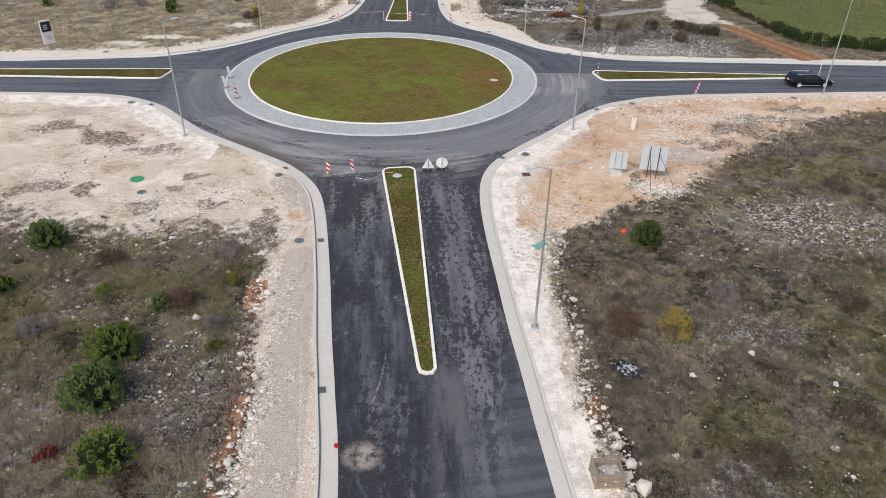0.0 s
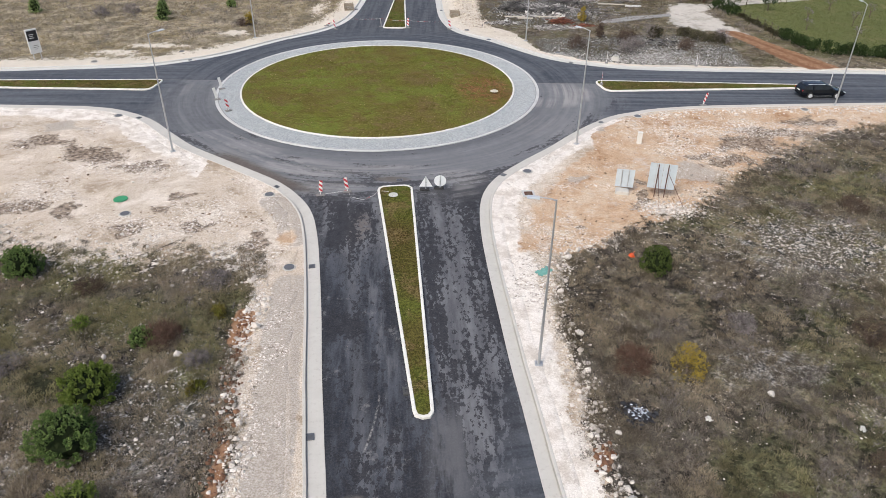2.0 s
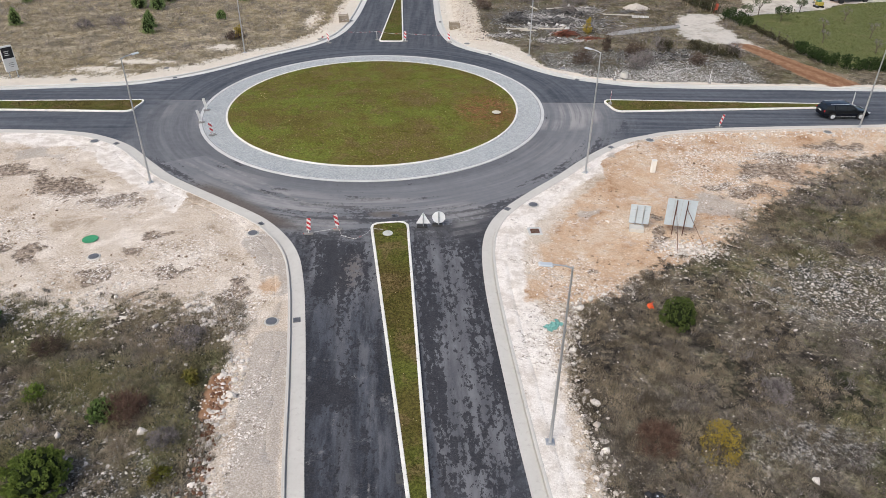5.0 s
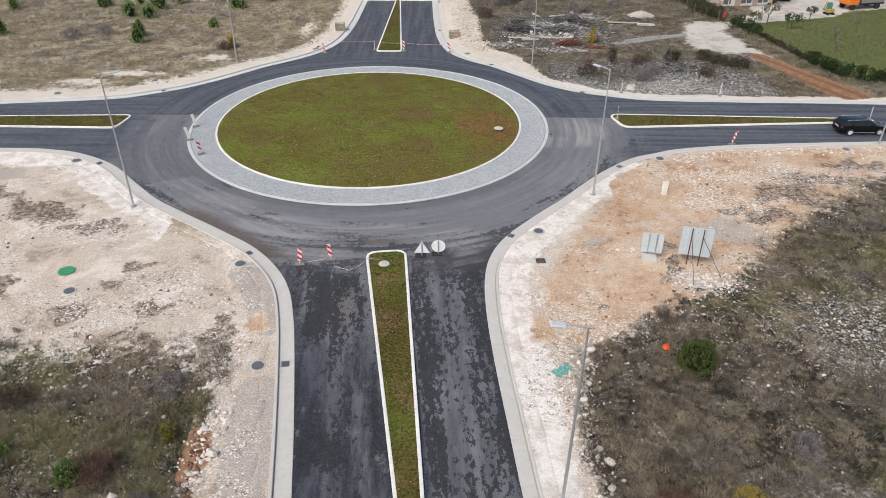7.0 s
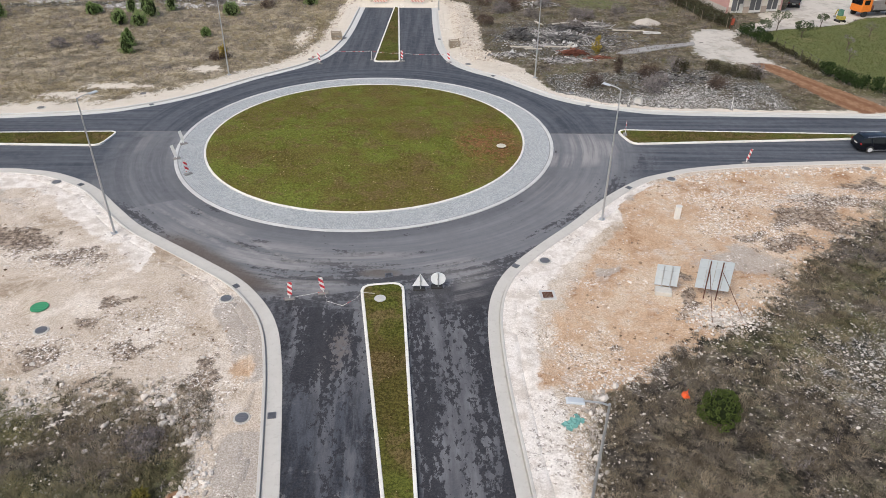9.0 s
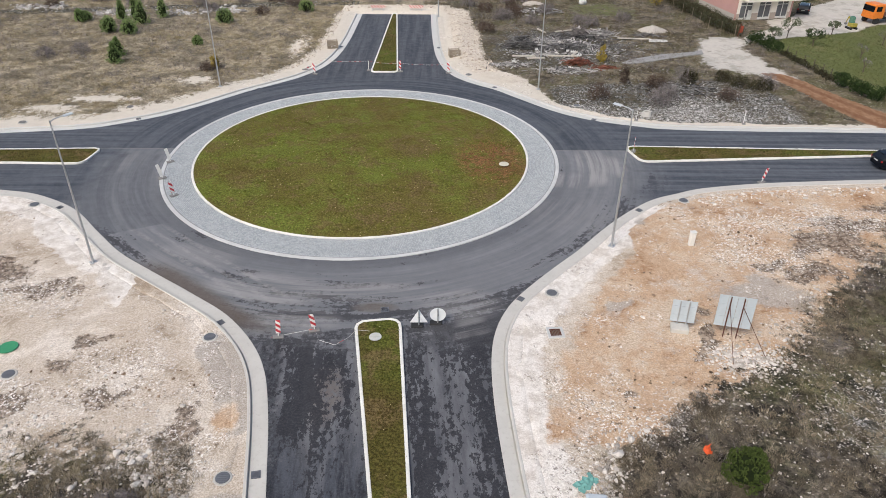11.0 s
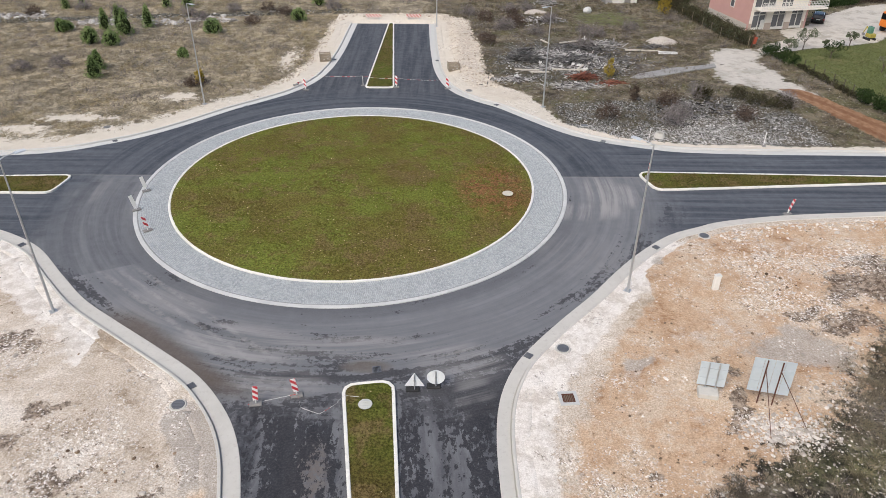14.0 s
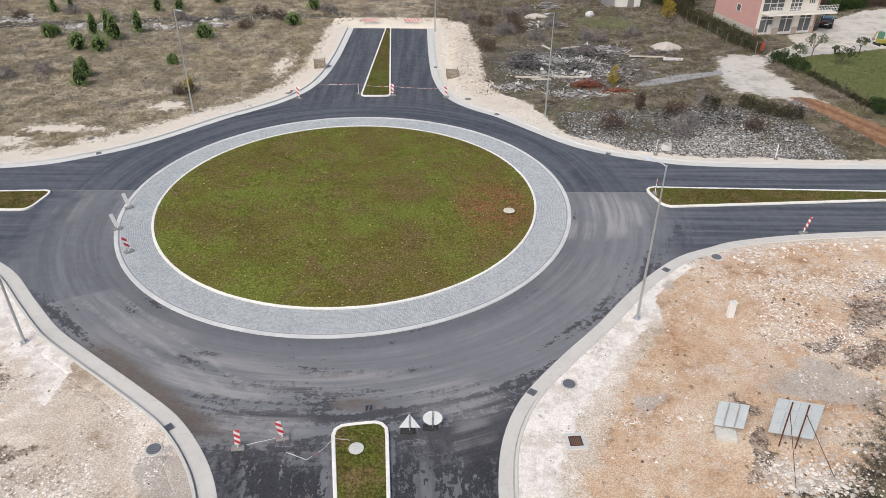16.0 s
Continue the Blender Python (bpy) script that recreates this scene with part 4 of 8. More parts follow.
def kerb_stone_mesh(length, width, height):
    """One kerb stone, 0.15 m deep in the ground, with a chamfered top."""
    bm = bmesh.new()
    c = 0.02
    prof = [(-width / 2, -0.15), (width / 2, -0.15), (width / 2, height - c), (width / 2 - c, height), (-width / 2 + c, height), (-width / 2, height - c)]
    ends = [[bm.verts.new((s * (length / 2 - 0.012), y, z)) for y, z in prof] for s in (-1, 1)]
    for i in range(6):
        j = (i + 1) % 6
        bm.faces.new((ends[0][i], ends[0][j], ends[1][j], ends[1][i]))
    bm.faces.new(ends[0][::-1])
    bm.faces.new(ends[1])
    bmesh.ops.recalc_face_normals(bm, faces=bm.faces[:])
    me = bpy.data.meshes.new("kerb_stone")
    bm.to_mesh(me)
    bm.free()
    return me


def lay_kerb(parent, line, width, height, material, gap=1.0):
    """Kerb stones round a closed line, which is their outer edge; shares meshes by rounded length."""
    pts = evened(line, gap)
    area = 0.5 * np.sum(pts[:, 0] * np.roll(pts[:, 1], -1) - np.roll(pts[:, 0], -1) * pts[:, 1])
    side = 1 if area > 0 else -1
    meshes = {}
    for a, b in zip(pts, np.roll(pts, -1, 0)):
        d = b - a
        length = round(float(np.hypot(*d)) + 0.02, 2)
        if length not in meshes:
            meshes[length] = kerb_stone_mesh(length, width, height)
            meshes[length].materials.append(material)
        n = np.array((-d[1], d[0])) / np.hypot(*d) * side
        mid = (a + b) / 2 + n * width / 2
        ob = new("kerb_stone", meshes[length])
        ob.parent = parent
        o = parent.location
        ob.matrix_basis = pose(mid[0] - o.x, mid[1] - o.y, rng.normal(0, 0.004), 0, 0, math.degrees(math.atan2(d[1], d[0])) + rng.normal(0, 0.25))
    return pts


def tufts(n_blades, places, height, width, lean, seed, upright=False):
    """Blades of grass at given places: each a thin leaning triangle; height may differ from place to place."""
    r = np.random.default_rng(seed)
    p = np.repeat(places, n_blades, 0)
    n = len(p)
    height = np.repeat(np.broadcast_to(height, len(places)), n_blades)
    a, hgt = r.uniform(0, 2 * np.pi, n), height * r.uniform(0.45, 1.25, n)
    spot = p[:, :2] + r.normal(0, 1, (n, 2)) * (0.45 * height)[:, None] * (0.8 if upright else 1.0)
    wid = width * r.uniform(0.6, 1.4, n)
    side = np.stack([np.cos(a), np.sin(a)], 1) * wid[:, None]
    b = r.uniform(0, 2 * np.pi, n)
    off = np.stack([np.cos(b), np.sin(b)], 1) * (lean * hgt * r.uniform(0.2, 1.3, n))[:, None]
    v = np.empty((n, 3, 3))
    v[:, 0, :2], v[:, 1, :2], v[:, 2, :2] = spot - side, spot + side, spot + off
    v[:, 0, 2] = v[:, 1, 2] = p[:, 2] - 0.02
    v[:, 2, 2] = p[:, 2] + hgt
    return v.reshape(-1, 3), np.arange(3 * n).reshape(-1, 3)


def turf_island(name, label, line, kerb_w, kerb_h, material, seed, dome=0.0, blades=70, gap=1.0):
    """A kerbed island with thin grass and fallen leaves."""
    c = line.mean(0)
    isl = thing(name, (float(c[0]), float(c[1]), 0.0), label, "traffic island")
    lay_kerb(isl, line, kerb_w, kerb_h, material, gap)
    area = 0.5 * np.sum(line[:, 0] * np.roll(line[:, 1], -1) - np.roll(line[:, 0], -1) * line[:, 1])
    ccw = line if area > 0 else line[::-1]
    inner = shifted(np.vstack([ccw[-1:], ccw, ccw[:1]]), kerb_w - 0.01)[1:-1]
    # soil bed, gently domed rings towards the middle
    rings = [1.0, 0.9, 0.75, 0.5, 0.25]
    mid = inner.mean(0)
    top = kerb_h - 0.03
    v = [(*(mid + (q - mid) * k), top + dome * (1 - k * k)) for k in rings for q in inner] + [(*mid, top + dome)]
    v = np.array(v) - np.array((c[0], c[1], 0))
    n = len(inner)
    f = [(r * n + i, r * n + (i + 1) % n, (r + 1) * n + (i + 1) % n) for r in range(4) for i in range(n)]
    f += [(r * n + i, (r + 1) * n + (i + 1) % n, (r + 1) * n + i) for r in range(4) for i in range(n)]
    f += [(4 * n + i, 4 * n + (i + 1) % n, 5 * n) for i in range(n)]
    raw("turf_bed", v, f, TURF if dome else TURF_THIN, isl)
    r = np.random.default_rng(seed)
    lo, hi = inner.min(0), inner.max(0)
    m = int(np.prod(hi - lo) * blades)
    xy = r.uniform(lo, hi, (m, 2))
    xy = xy[inside(xy[:, 0], xy[:, 1], mid + (inner - mid) * 0.99)]
    thin = wave(xy[:, 0], xy[:, 1], 0.8, seed) * 0.5 + wave(xy[:, 0], xy[:, 1], 2.5, seed + 1) * 0.4 + r.uniform(-0.6, 0.9, len(xy))
    xy = xy[thin > -0.15]
    reach = np.linalg.norm(xy - mid, axis=1) / np.linalg.norm(inner - mid, axis=1).max()
    z = top + dome * (1 - np.clip(reach, 0, 1) ** 2) if dome else np.full(len(xy), top)
    base = np.column_stack([xy - c, z])
    v, f = tufts(4, base, 0.09, 0.016, 0.8, seed)
    tagged(raw("turf_grass", v, f, GREENGRASS if dome else SPLITGRASS, isl), kind="stuff")
    pick = base[r.random(len(base)) < (0.03 if dome else 0.008)]
    v, f = flakes(pick, 0.055 if dome else 0.04, seed)
    tagged(raw("leaf_litter", v, f, LITTER, isl), kind="stuff")
    return isl


def flakes(places, size, seed):
    """Small bent leaves lying about: two triangles each."""
    r = np.random.default_rng(seed)
    n = len(places)
    a, s = r.uniform(0, 2 * np.pi, n), size * r.uniform(0.5, 1.4, n)
    u = np.stack([np.cos(a), np.sin(a), r.normal(0, 0.2, n)], 1) * s[:, None]
    w = np.stack([-np.sin(a), np.cos(a), r.normal(0, 0.2, n)], 1) * s[:, None] * 0.7
    p = places + np.array((0, 0, 0.05))
    v = np.stack([p - u, p - w, p + u, p + w], 1).reshape(-1, 3)
    i = np.arange(n) * 4
    return v, np.concatenate([np.stack([i, i + 1, i + 2], 1), np.stack([i, i + 2, i + 3], 1)])


circle = lambda r, n, c=CENTRE: c + r * np.stack([np.cos(np.arange(n) * 2 * np.pi / n), np.sin(np.arange(n) * 2 * np.pi / n)], 1)

# central island: turf inside a kerb ring, standing in a ring of granite setts
central = turf_island("central_island", "round central island with thin green-brown turf and pale kerb", circle(R_TURF - 0.02, 240, TURF_CENTRE), 0.18, 0.17, KERB, 11, dome=0.35, blades=60, gap=0.85)
apron = thing("apron_ring", (*CENTRE, 0.0), "ring of small grey granite setts inside a concrete kerb", "truck apron")
lay_kerb(apron, circle(R_APRON, 320), 0.28, 0.07, KERB_GREY, 1.0)


def sett_ring():
    """Concentric rows of setts, each with its own height and tilt."""
    out = []
    r = np.random.default_rng(3)
    size = 0.115
    for row, rad in enumerate(np.arange(R_TURF - 0.12, R_APRON - 0.33, size)):
        n = int(2 * np.pi * rad / size)
        a = (np.arange(n) + r.uniform(0, 1)) * 2 * np.pi / n
        half = np.pi / n * 0.90
        z = 0.085 + (rad - R_TURF) * -0.012 + r.normal(0, 0.006, n)
        dr = size * 0.45
        corner = [(-half, -dr), (half, -dr), (half, dr), (-half, dr)]
        lo = [np.stack([(rad + q) * np.cos(a + k), (rad + q) * np.sin(a + k), np.full(n, 0.02)], 1) for k, q in corner]
        hi = [np.stack([(rad + q * 0.85) * np.cos(a + k * 0.85), (rad + q * 0.85) * np.sin(a + k * 0.85), z + r.normal(0, 0.003, n)], 1) for k, q in corner]
        out.append(np.stack(lo + hi, 1).reshape(-1, 3))
    v = np.vstack(out)
    i = np.arange(len(v) // 8) * 8
    quads = [(4, 5, 6, 7), (0, 1, 5, 4), (1, 2, 6, 5), (2, 3, 7, 6), (3, 0, 4, 7)]
    f = np.concatenate([np.stack([i + k for k in q], 1) for q in quads])
    return v, f


v, f = sett_ring()
tagged(raw("sett_paving", v, f, SETTS, apron), kind="stuff")
n = 160
ang = np.arange(n) * 2 * np.pi / n
ring = np.concatenate([np.stack([rr * np.cos(ang), rr * np.sin(ang), np.full(n, zz)], 1) for rr, zz in ((R_TURF - 0.1, 0.065), (R_APRON - 0.2, 0.035))])
i = np.arange(n)
raw("mortar_bed", ring, np.stack([i, (i + 1) % n, (i + 1) % n + n, i + n], 1)[:, ::-1], MORTAR, apron)

SOUTH_ISLAND = rounded([(-4.74, 51.52), (-1.98, 51.92), (0.02, 27.1), (-1.02, 27.18)], [0.65, 0.7, 0.45, 0.45])
turf_island("splitter_island", "long tapering turf island with white concrete kerb", SOUTH_ISLAND, 0.18, 0.15, KERB, 21, blades=60, gap=0.42)
NORTH_ISLAND = rounded([(-7.65, 97.75), (-6.72, 125.0), (-5.92, 125.0), (-4.45, 97.8)], [0.5, 0.25, 0.25, 0.5])
turf_island("splitter_island", "long tapering turf island with white concrete kerb", NORTH_ISLAND, 0.18, 0.15, KERB, 22, blades=40, gap=0.42)
EAST_ISLAND = rounded([(16.75, 77.15), (42.4, 76.35), (42.4, 75.5), (17.6, 73.75)], [0.7, 0.25, 0.25, 0.9])
turf_island("splitter_island", "long tapering turf island with white concrete kerb", EAST_ISLAND, 0.18, 0.15, KERB, 23, blades=50, gap=0.42)
WEST_ISLAND = rounded([(-58.0, 75.0), (-29.4, 76.15), (-29.85, 72.85), (-58.0, 73.3)], [0.3, 0.55, 0.8, 0.3])
turf_island("splitter_island", "long tapering turf island with white concrete kerb", WEST_ISLAND, 0.18, 0.15, KERB, 24, blades=50, gap=0.42)


# ---------------------------------------------------------------- street lamps
def street_lamp(place, aim, arm=0.85, height=9.9):
    """Tapered galvanised column with a flange, a short arm and a flat head; aim in degrees."""
    lamp = thing("street_lamp", (*place, 0.09), "tall galvanised steel street lamp with one flat head", "street lamp", "street lamps", aim)
    bm = bmesh.new()
    rod(bm, (0, 0, 0.02), (0, 0, height), 0.082, 0.040, 12)
    part("column", bm, STEEL, lamp)
    bm = bmesh.new()
    box(bm, (0.42, 0.42, 0.03), None, 0.006)
    for sx in (-1, 1):
        for sy in (-1, 1):
            rod(bm, (0.15 * sx, 0.15 * sy, 0), (0.15 * sx, 0.15 * sy, 0.08), 0.018)
    part("base_flange", bm, STEEL, lamp)
    bm = bmesh.new()
    rod(bm, (0, 0, height - 0.08), (0.25, 0, height + 0.03), 0.035)
    rod(bm, (0.25, 0, height + 0.03), (arm, 0, height + 0.10), 0.032)
    part("arm", bm, STEEL, lamp)
    bm = bmesh.new()
    box(bm, (0.62, 0.30, 0.08), pose(arm + 0.22, 0, height + 0.05, 0, -4, 0), 0.025, 0.85)
    part("lamp_head", bm, LAMPGREY, lamp, "pale grey flat lamp head")
    return lamp


def towards(p):
    return math.degrees(math.atan2(CENTRE[1] - p[1], CENTRE[0] - p[0]))


LAMPS = [(-22.6, 57.75), (12.2, 60.05), (-23.45, 92.5), (10.97, 92.2)]
for p in LAMPS:
    street_lamp(p, towards(p))
street_lamp((5.5, 31.15), 178)
street_lamp((39.9, 70.15), 95)
street_lamp((0.1, 123.3), 178)


# ---------------------------------------------------------------- covers and drains in the ground
def round_cover(place, r, z, cover, label, collar=True, turn=0.0):
    ob = thing("manhole_cover", (*place, z), label, "manhole cover", "manhole covers", turn)
    if collar:
        bm = bmesh.new()
        disc(bm, r + 0.11, 0.04, Matrix.Translation((0, 0, -0.02)), 28, r + 0.07)
        part("concrete_collar", bm, GUTTER, ob)
    bm = bmesh.new()
    disc(bm, r, 0.03, Matrix.Translation((0, 0, 0.025)), 28, r - 0.01)
    for k in range(5):
        box(bm, (r * 1.3, 0.03, 0.012), pose(0, (k - 2) * r * 0.33, 0.053))
    part("cover_plate", bm, cover, ob)
    return ob


IRON_LABEL = "round dark cast-iron manhole cover in a concrete collar"
for p in ((-9.43, 40.12), (-12.76, 50.0), (7.28, 54.4), (19.17, 66.7), (-30.3, 65.6), (-22.5, 46.87), (14.3, 87.2)):
    round_cover(p, 0.33, 0.11, IRON, IRON_LABEL)
for p in ((-30.8, 86.2), (-39.45, 81.97), (36.3, 68.9), (3.6, 96.9)):
    round_cover(p, 0.33, 0.10, simple("worn_iron", (0.20, 0.195, 0.19), 0.7, 0.2), "round worn grey manhole cover in pale gravel")
round_cover((-23.65, 49.05), 0.52, 0.10, GREENPAINT, "round green-painted manhole cover on bare gravel", False)
round_cover((-3.36, 50.0), 0.36, 0.15, simple("pale_concrete_lid", (0.50, 0.50, 0.47), 0.8), "round pale concrete cover in island turf", False)
round_cover((5.70, 72.5), 0.42, 0.40, simple("pale_concrete_lid_b", (0.56, 0.53, 0.45), 0.8), "round pale concrete cover in island turf", False)


SILT = simple("dry_silt", (0.17, 0.14, 0.11), 0.9)


def grate(place, size, turn, z, label, frame_material=IRON):
    """A square grating: frame and bars over a dark pit."""
    g = thing("drain_grate", (*place, z), label, "drain grate", "drain grates", turn)
    bm = bmesh.new()
    s = size / 2
    for k in (-1, 1):
        box(bm, (size, 0.05, 0.04), pose(0, k * (s - 0.025), 0))
        box(bm, (0.05, size - 0.1, 0.04), pose(k * (s - 0.025), 0, 0))
    part("grate_frame", bm, frame_material, g)
    for k in range(6):
        bm = bmesh.new()
        box(bm, (0.03, size - 0.1, 0.03), pose((k - 2.5) * (size - 0.1) / 6, 0, 0.004))
        part("bar", bm, frame_material, g)
    bm = bmesh.new()
    box(bm, (size - 0.04, size - 0.04, 0.01), pose(0, 0, -0.012))
    part("pit_floor", bm, RUBBER if frame_material is IRON else SILT, g)
    return g


def along_edge(line, place):
    """Heading of an edge at the nearest place, in degrees."""
    k = int(np.argmin(np.hypot(*(line - np.array(place)).T)))
    d = line[min(k + 1, len(line) - 1)] - line[max(k - 1, 0)]
    return math.degrees(math.atan2(d[1], d[0]))


for p, line in (((-8.02, 40.38), EDGE_SW), ((-5.85, 25.99), EDGE_SW), ((-12.55, 51.45), EDGE_SW), ((-28.3, 65.35), EDGE_SW), ((5.3, 53.9), EDGE_SE), ((15.4, 65.3), EDGE_SE),
                ((15.4, 83.6), EDGE_NE), ((6.3, 92.9), EDGE_NE), ((-28.9, 83.2), EDGE_NW), ((-19.1, 92.0), EDGE_NW), ((0.2, 107.8), EDGE_NE), ((-12.2, 108.0), EDGE_NW)):
    grate(p, 0.42, along_edge(line, p), 0.012, "small square iron drain grate in concrete gutter")
big = grate((6.97, 50.5), 0.62, 4, 0.10, "square rusty drain grate in concrete surround on gravel", RUST)
bm = bmesh.new()
for k in (-1, 1):
    box(bm, (0.95, 0.15, 0.10), pose(0, k * 0.40, -0.04))
    box(bm, (0.15, 0.65, 0.10), pose(k * 0.40, 0, -0.04))
part("concrete_surround", bm, KERB_GREY, big)
grate((-3.0, 52.75), 0.5, 8, 0.006, "square iron drain grate sunk in asphalt")


# ---------------------------------------------------------------- work-zone beacons and signs
def beacon(place, turn, tilt=0.0, roll=0.0, z=0.0, plain=False):
    """A striped marker board in a heavy rubber foot."""
    b = thing("marker_board", (*place, z), "red and white striped marker board in rubber foot" if not plain else "white back of marker board in rubber foot", "road marker", "marker boards", turn)
    bm = bmesh.new()
    box(bm, (0.66, 0.36, 0.10), None, 0.03, 0.92)
    part("rubber_foot", bm, FOOT, b)
    lean = pose(0, 0, 0.09, tilt, roll, 0)
    bm = bmesh.new()
    box(bm, (0.06, 0.05, 0.25), lean)
    part("stub", bm, WHITE, b)
    bm = bmesh.new()
    box(bm, (0.27, 0.035, 1.0), lean @ pose(0, 0, 0.2), 0.012)
    part("board", bm, WHITE if plain else STRIPES, b)
    return b


beacon((-8.9, 50.15), 8, 4, 5)
beacon((-6.93, 50.78), 12, 6, -6)
beacon((-22.55, 73.3), 30, 0, -9, 0.08, True)
beacon((-22.2, 70.2), 30, 0, -11, 0.08, True)
beacon((-20.3, 67.2), 40, 5, -8, 0.08)
beacon((26.6, 70.15), 20, 3, 12, 0.0)
beacon((17.45, 75.9), 75, 0, 5, 0.12)
beacon((42.1, 76.0), 75, 0, 5, 0.12, True)
beacon((19.5, 83.4), 75, 0, 6, 0.1, True)
beacon((29.7, 82.6), 75, 0, 6, 0.1, True)
beacon((-4.25, 98.15), 4)
beacon((1.35, 97.75), 8, 0, -4, 0.0)
beacon((-13.9, 97.1), -25, 0, -6, 0.0)
beacon((-15.2, 98.4), 30, 60, 20, 0.1)


SIGNBACK = simple("pale_sign_back", (0.72, 0.74, 0.75), 0.45, 0, 0.4, 0.12)


def temporary_sign(place, shape, turn):
    """The back of a road sign on a stub post in a rubber foot."""
    s = thing("temporary_sign", (*place, 0.0), "pale back of a %s road sign in rubber foot" % ("triangular" if shape == 3 else "round"), "road sign", "temporary signs", turn)
    bm = bmesh.new()
    box(bm, (0.75, 0.42, 0.11), pose(-0.1, 0.05, 0), 0.03, 0.92)
    part("rubber_foot", bm, RUBBER, s)
    bm = bmesh.new()
    rod(bm, (0, -0.02, 0.05), (0, -0.02, 1.12), 0.03)
    part("post", bm, STEEL, s)
    bm = bmesh.new()
    m = pose(0, 0.03, 0.66, 90, 0, 0)
    if shape == 3:
        bmesh.ops.create_cone(bm, cap_ends=True, segments=3, radius1=0.60, radius2=0.60, depth=0.02, matrix=m @ pose(0, -0.08, 0, 0, 0, 0))
    else:
        bmesh.ops.create_cone(bm, cap_ends=True, segments=32, radius1=0.47, radius2=0.47, depth=0.02, matrix=m)
    part("sign_plate", bm, SIGNBACK, s)
    bm = bmesh.new()
    box(bm, (0.12, 0.03, 0.06), pose(0, 0.0, 0.62))
    part("clamp", bm, STEEL, s)
    return s


temporary_sign((-0.91, 51.18), 3, 0)
temporary_sign((0.19, 51.42), 32, 0)


def tape(points, sag, label):
    """Striped barrier tape sagging between points; small ribbons of alternating colour joined in one strip."""
    bm = bmesh.new()
    bm2 = bmesh.new()
    k = 0
    for (a, b) in zip(points, points[1:]):
        a, b = Vector(a), Vector(b)
        n = max(2, int((b - a).length / 0.28))
        q = [a.lerp(b, i / n) - Vector((0, 0, sag * 4 * (i / n) * (1 - i / n))) for i in range(n + 1)]
        for u, w in zip(q, q[1:]):
            t = bm2 if k % 4 == 0 and sag or k % 7 == 0 else bm
            k += 1
            up = Vector((0, 0.006, 0.009)) if sag else Vector((0, 0.006, 0.008))
            t.faces.new([t.verts.new(c) for c in (u - up, w - up, w + up, u + up)])
    top = thing("barrier_tape", tuple(points[0]), label, "barrier tape")
    for bmx in (bm, bm2):
        bmesh.ops.translate(bmx, verts=bmx.verts[:], vec=-Vector(points[0]))
    tagged(part("white_bands", bm, WHITE, top), kind="stuff")
    tagged(part("red_bands", bm2, REDPLASTIC, top), kind="stuff")
    return top


tape([(-13.6, 99.4, 0.9), (-7.9, 98.75, 1.05), (-4.3, 98.3, 0.95)], 0.12, "red and white tape strung across the closed road")
tape([(-4.2, 98.3, 0.95), (1.3, 97.95, 0.95)], 0.12, "red and white tape strung across the closed road")
tape([(-9.3, 50.1, 0.04), (-8.1, 50.5, 0.03), (-7.0, 50.75, 0.12)], 0.0, "loose red and white tape lying on asphalt")
tape([(-6.9, 50.8, 0.12), (-6.6, 49.9, 0.03), (-5.6, 49.45, 0.03), (-4.9, 50.1, 0.05), (-4.5, 50.6, 0.19), (-3.7, 50.5, 0.19)], 0.0, "loose red and white tape lying on asphalt")
bm = bmesh.new()
rod(bm, (0, 0, 0), (0, 0, 1.1), 0.03)
slim = thing("slim_post", (-7.9, 98.6, 0.0), "thin white post in a small foot", "post")
part("post", bm, WHITE, slim)
bm = bmesh.new()
box(bm, (0.45, 0.3, 0.08), None, 0.02)
part("rubber_foot", bm, FOOT, slim)


def barrier(place, turn):
    """Striped barrier board on two feet."""
    b = thing("barrier_board", (*place, 0.15), "red and white striped barrier board closing the road", "barrier", "barrier boards", turn)
    bm = bmesh.new()
    box(bm, (2.1, 0.05, 0.48), pose(0, 0, 0.30), 0.01)
    part("board", bm, STRIPES_WIDE, b)
    for k in (-0.8, 0.8):
        bm = bmesh.new()
        box(bm, (0.08, 0.7, 0.06), pose(k, 0, 0))
        box(bm, (0.06, 0.06, 0.80), pose(k, 0.06, 0))
        part("leg", bm, STEEL, b)


barrier((-8.95, 126.7), 0)
barrier((-3.2, 126.8), 0)


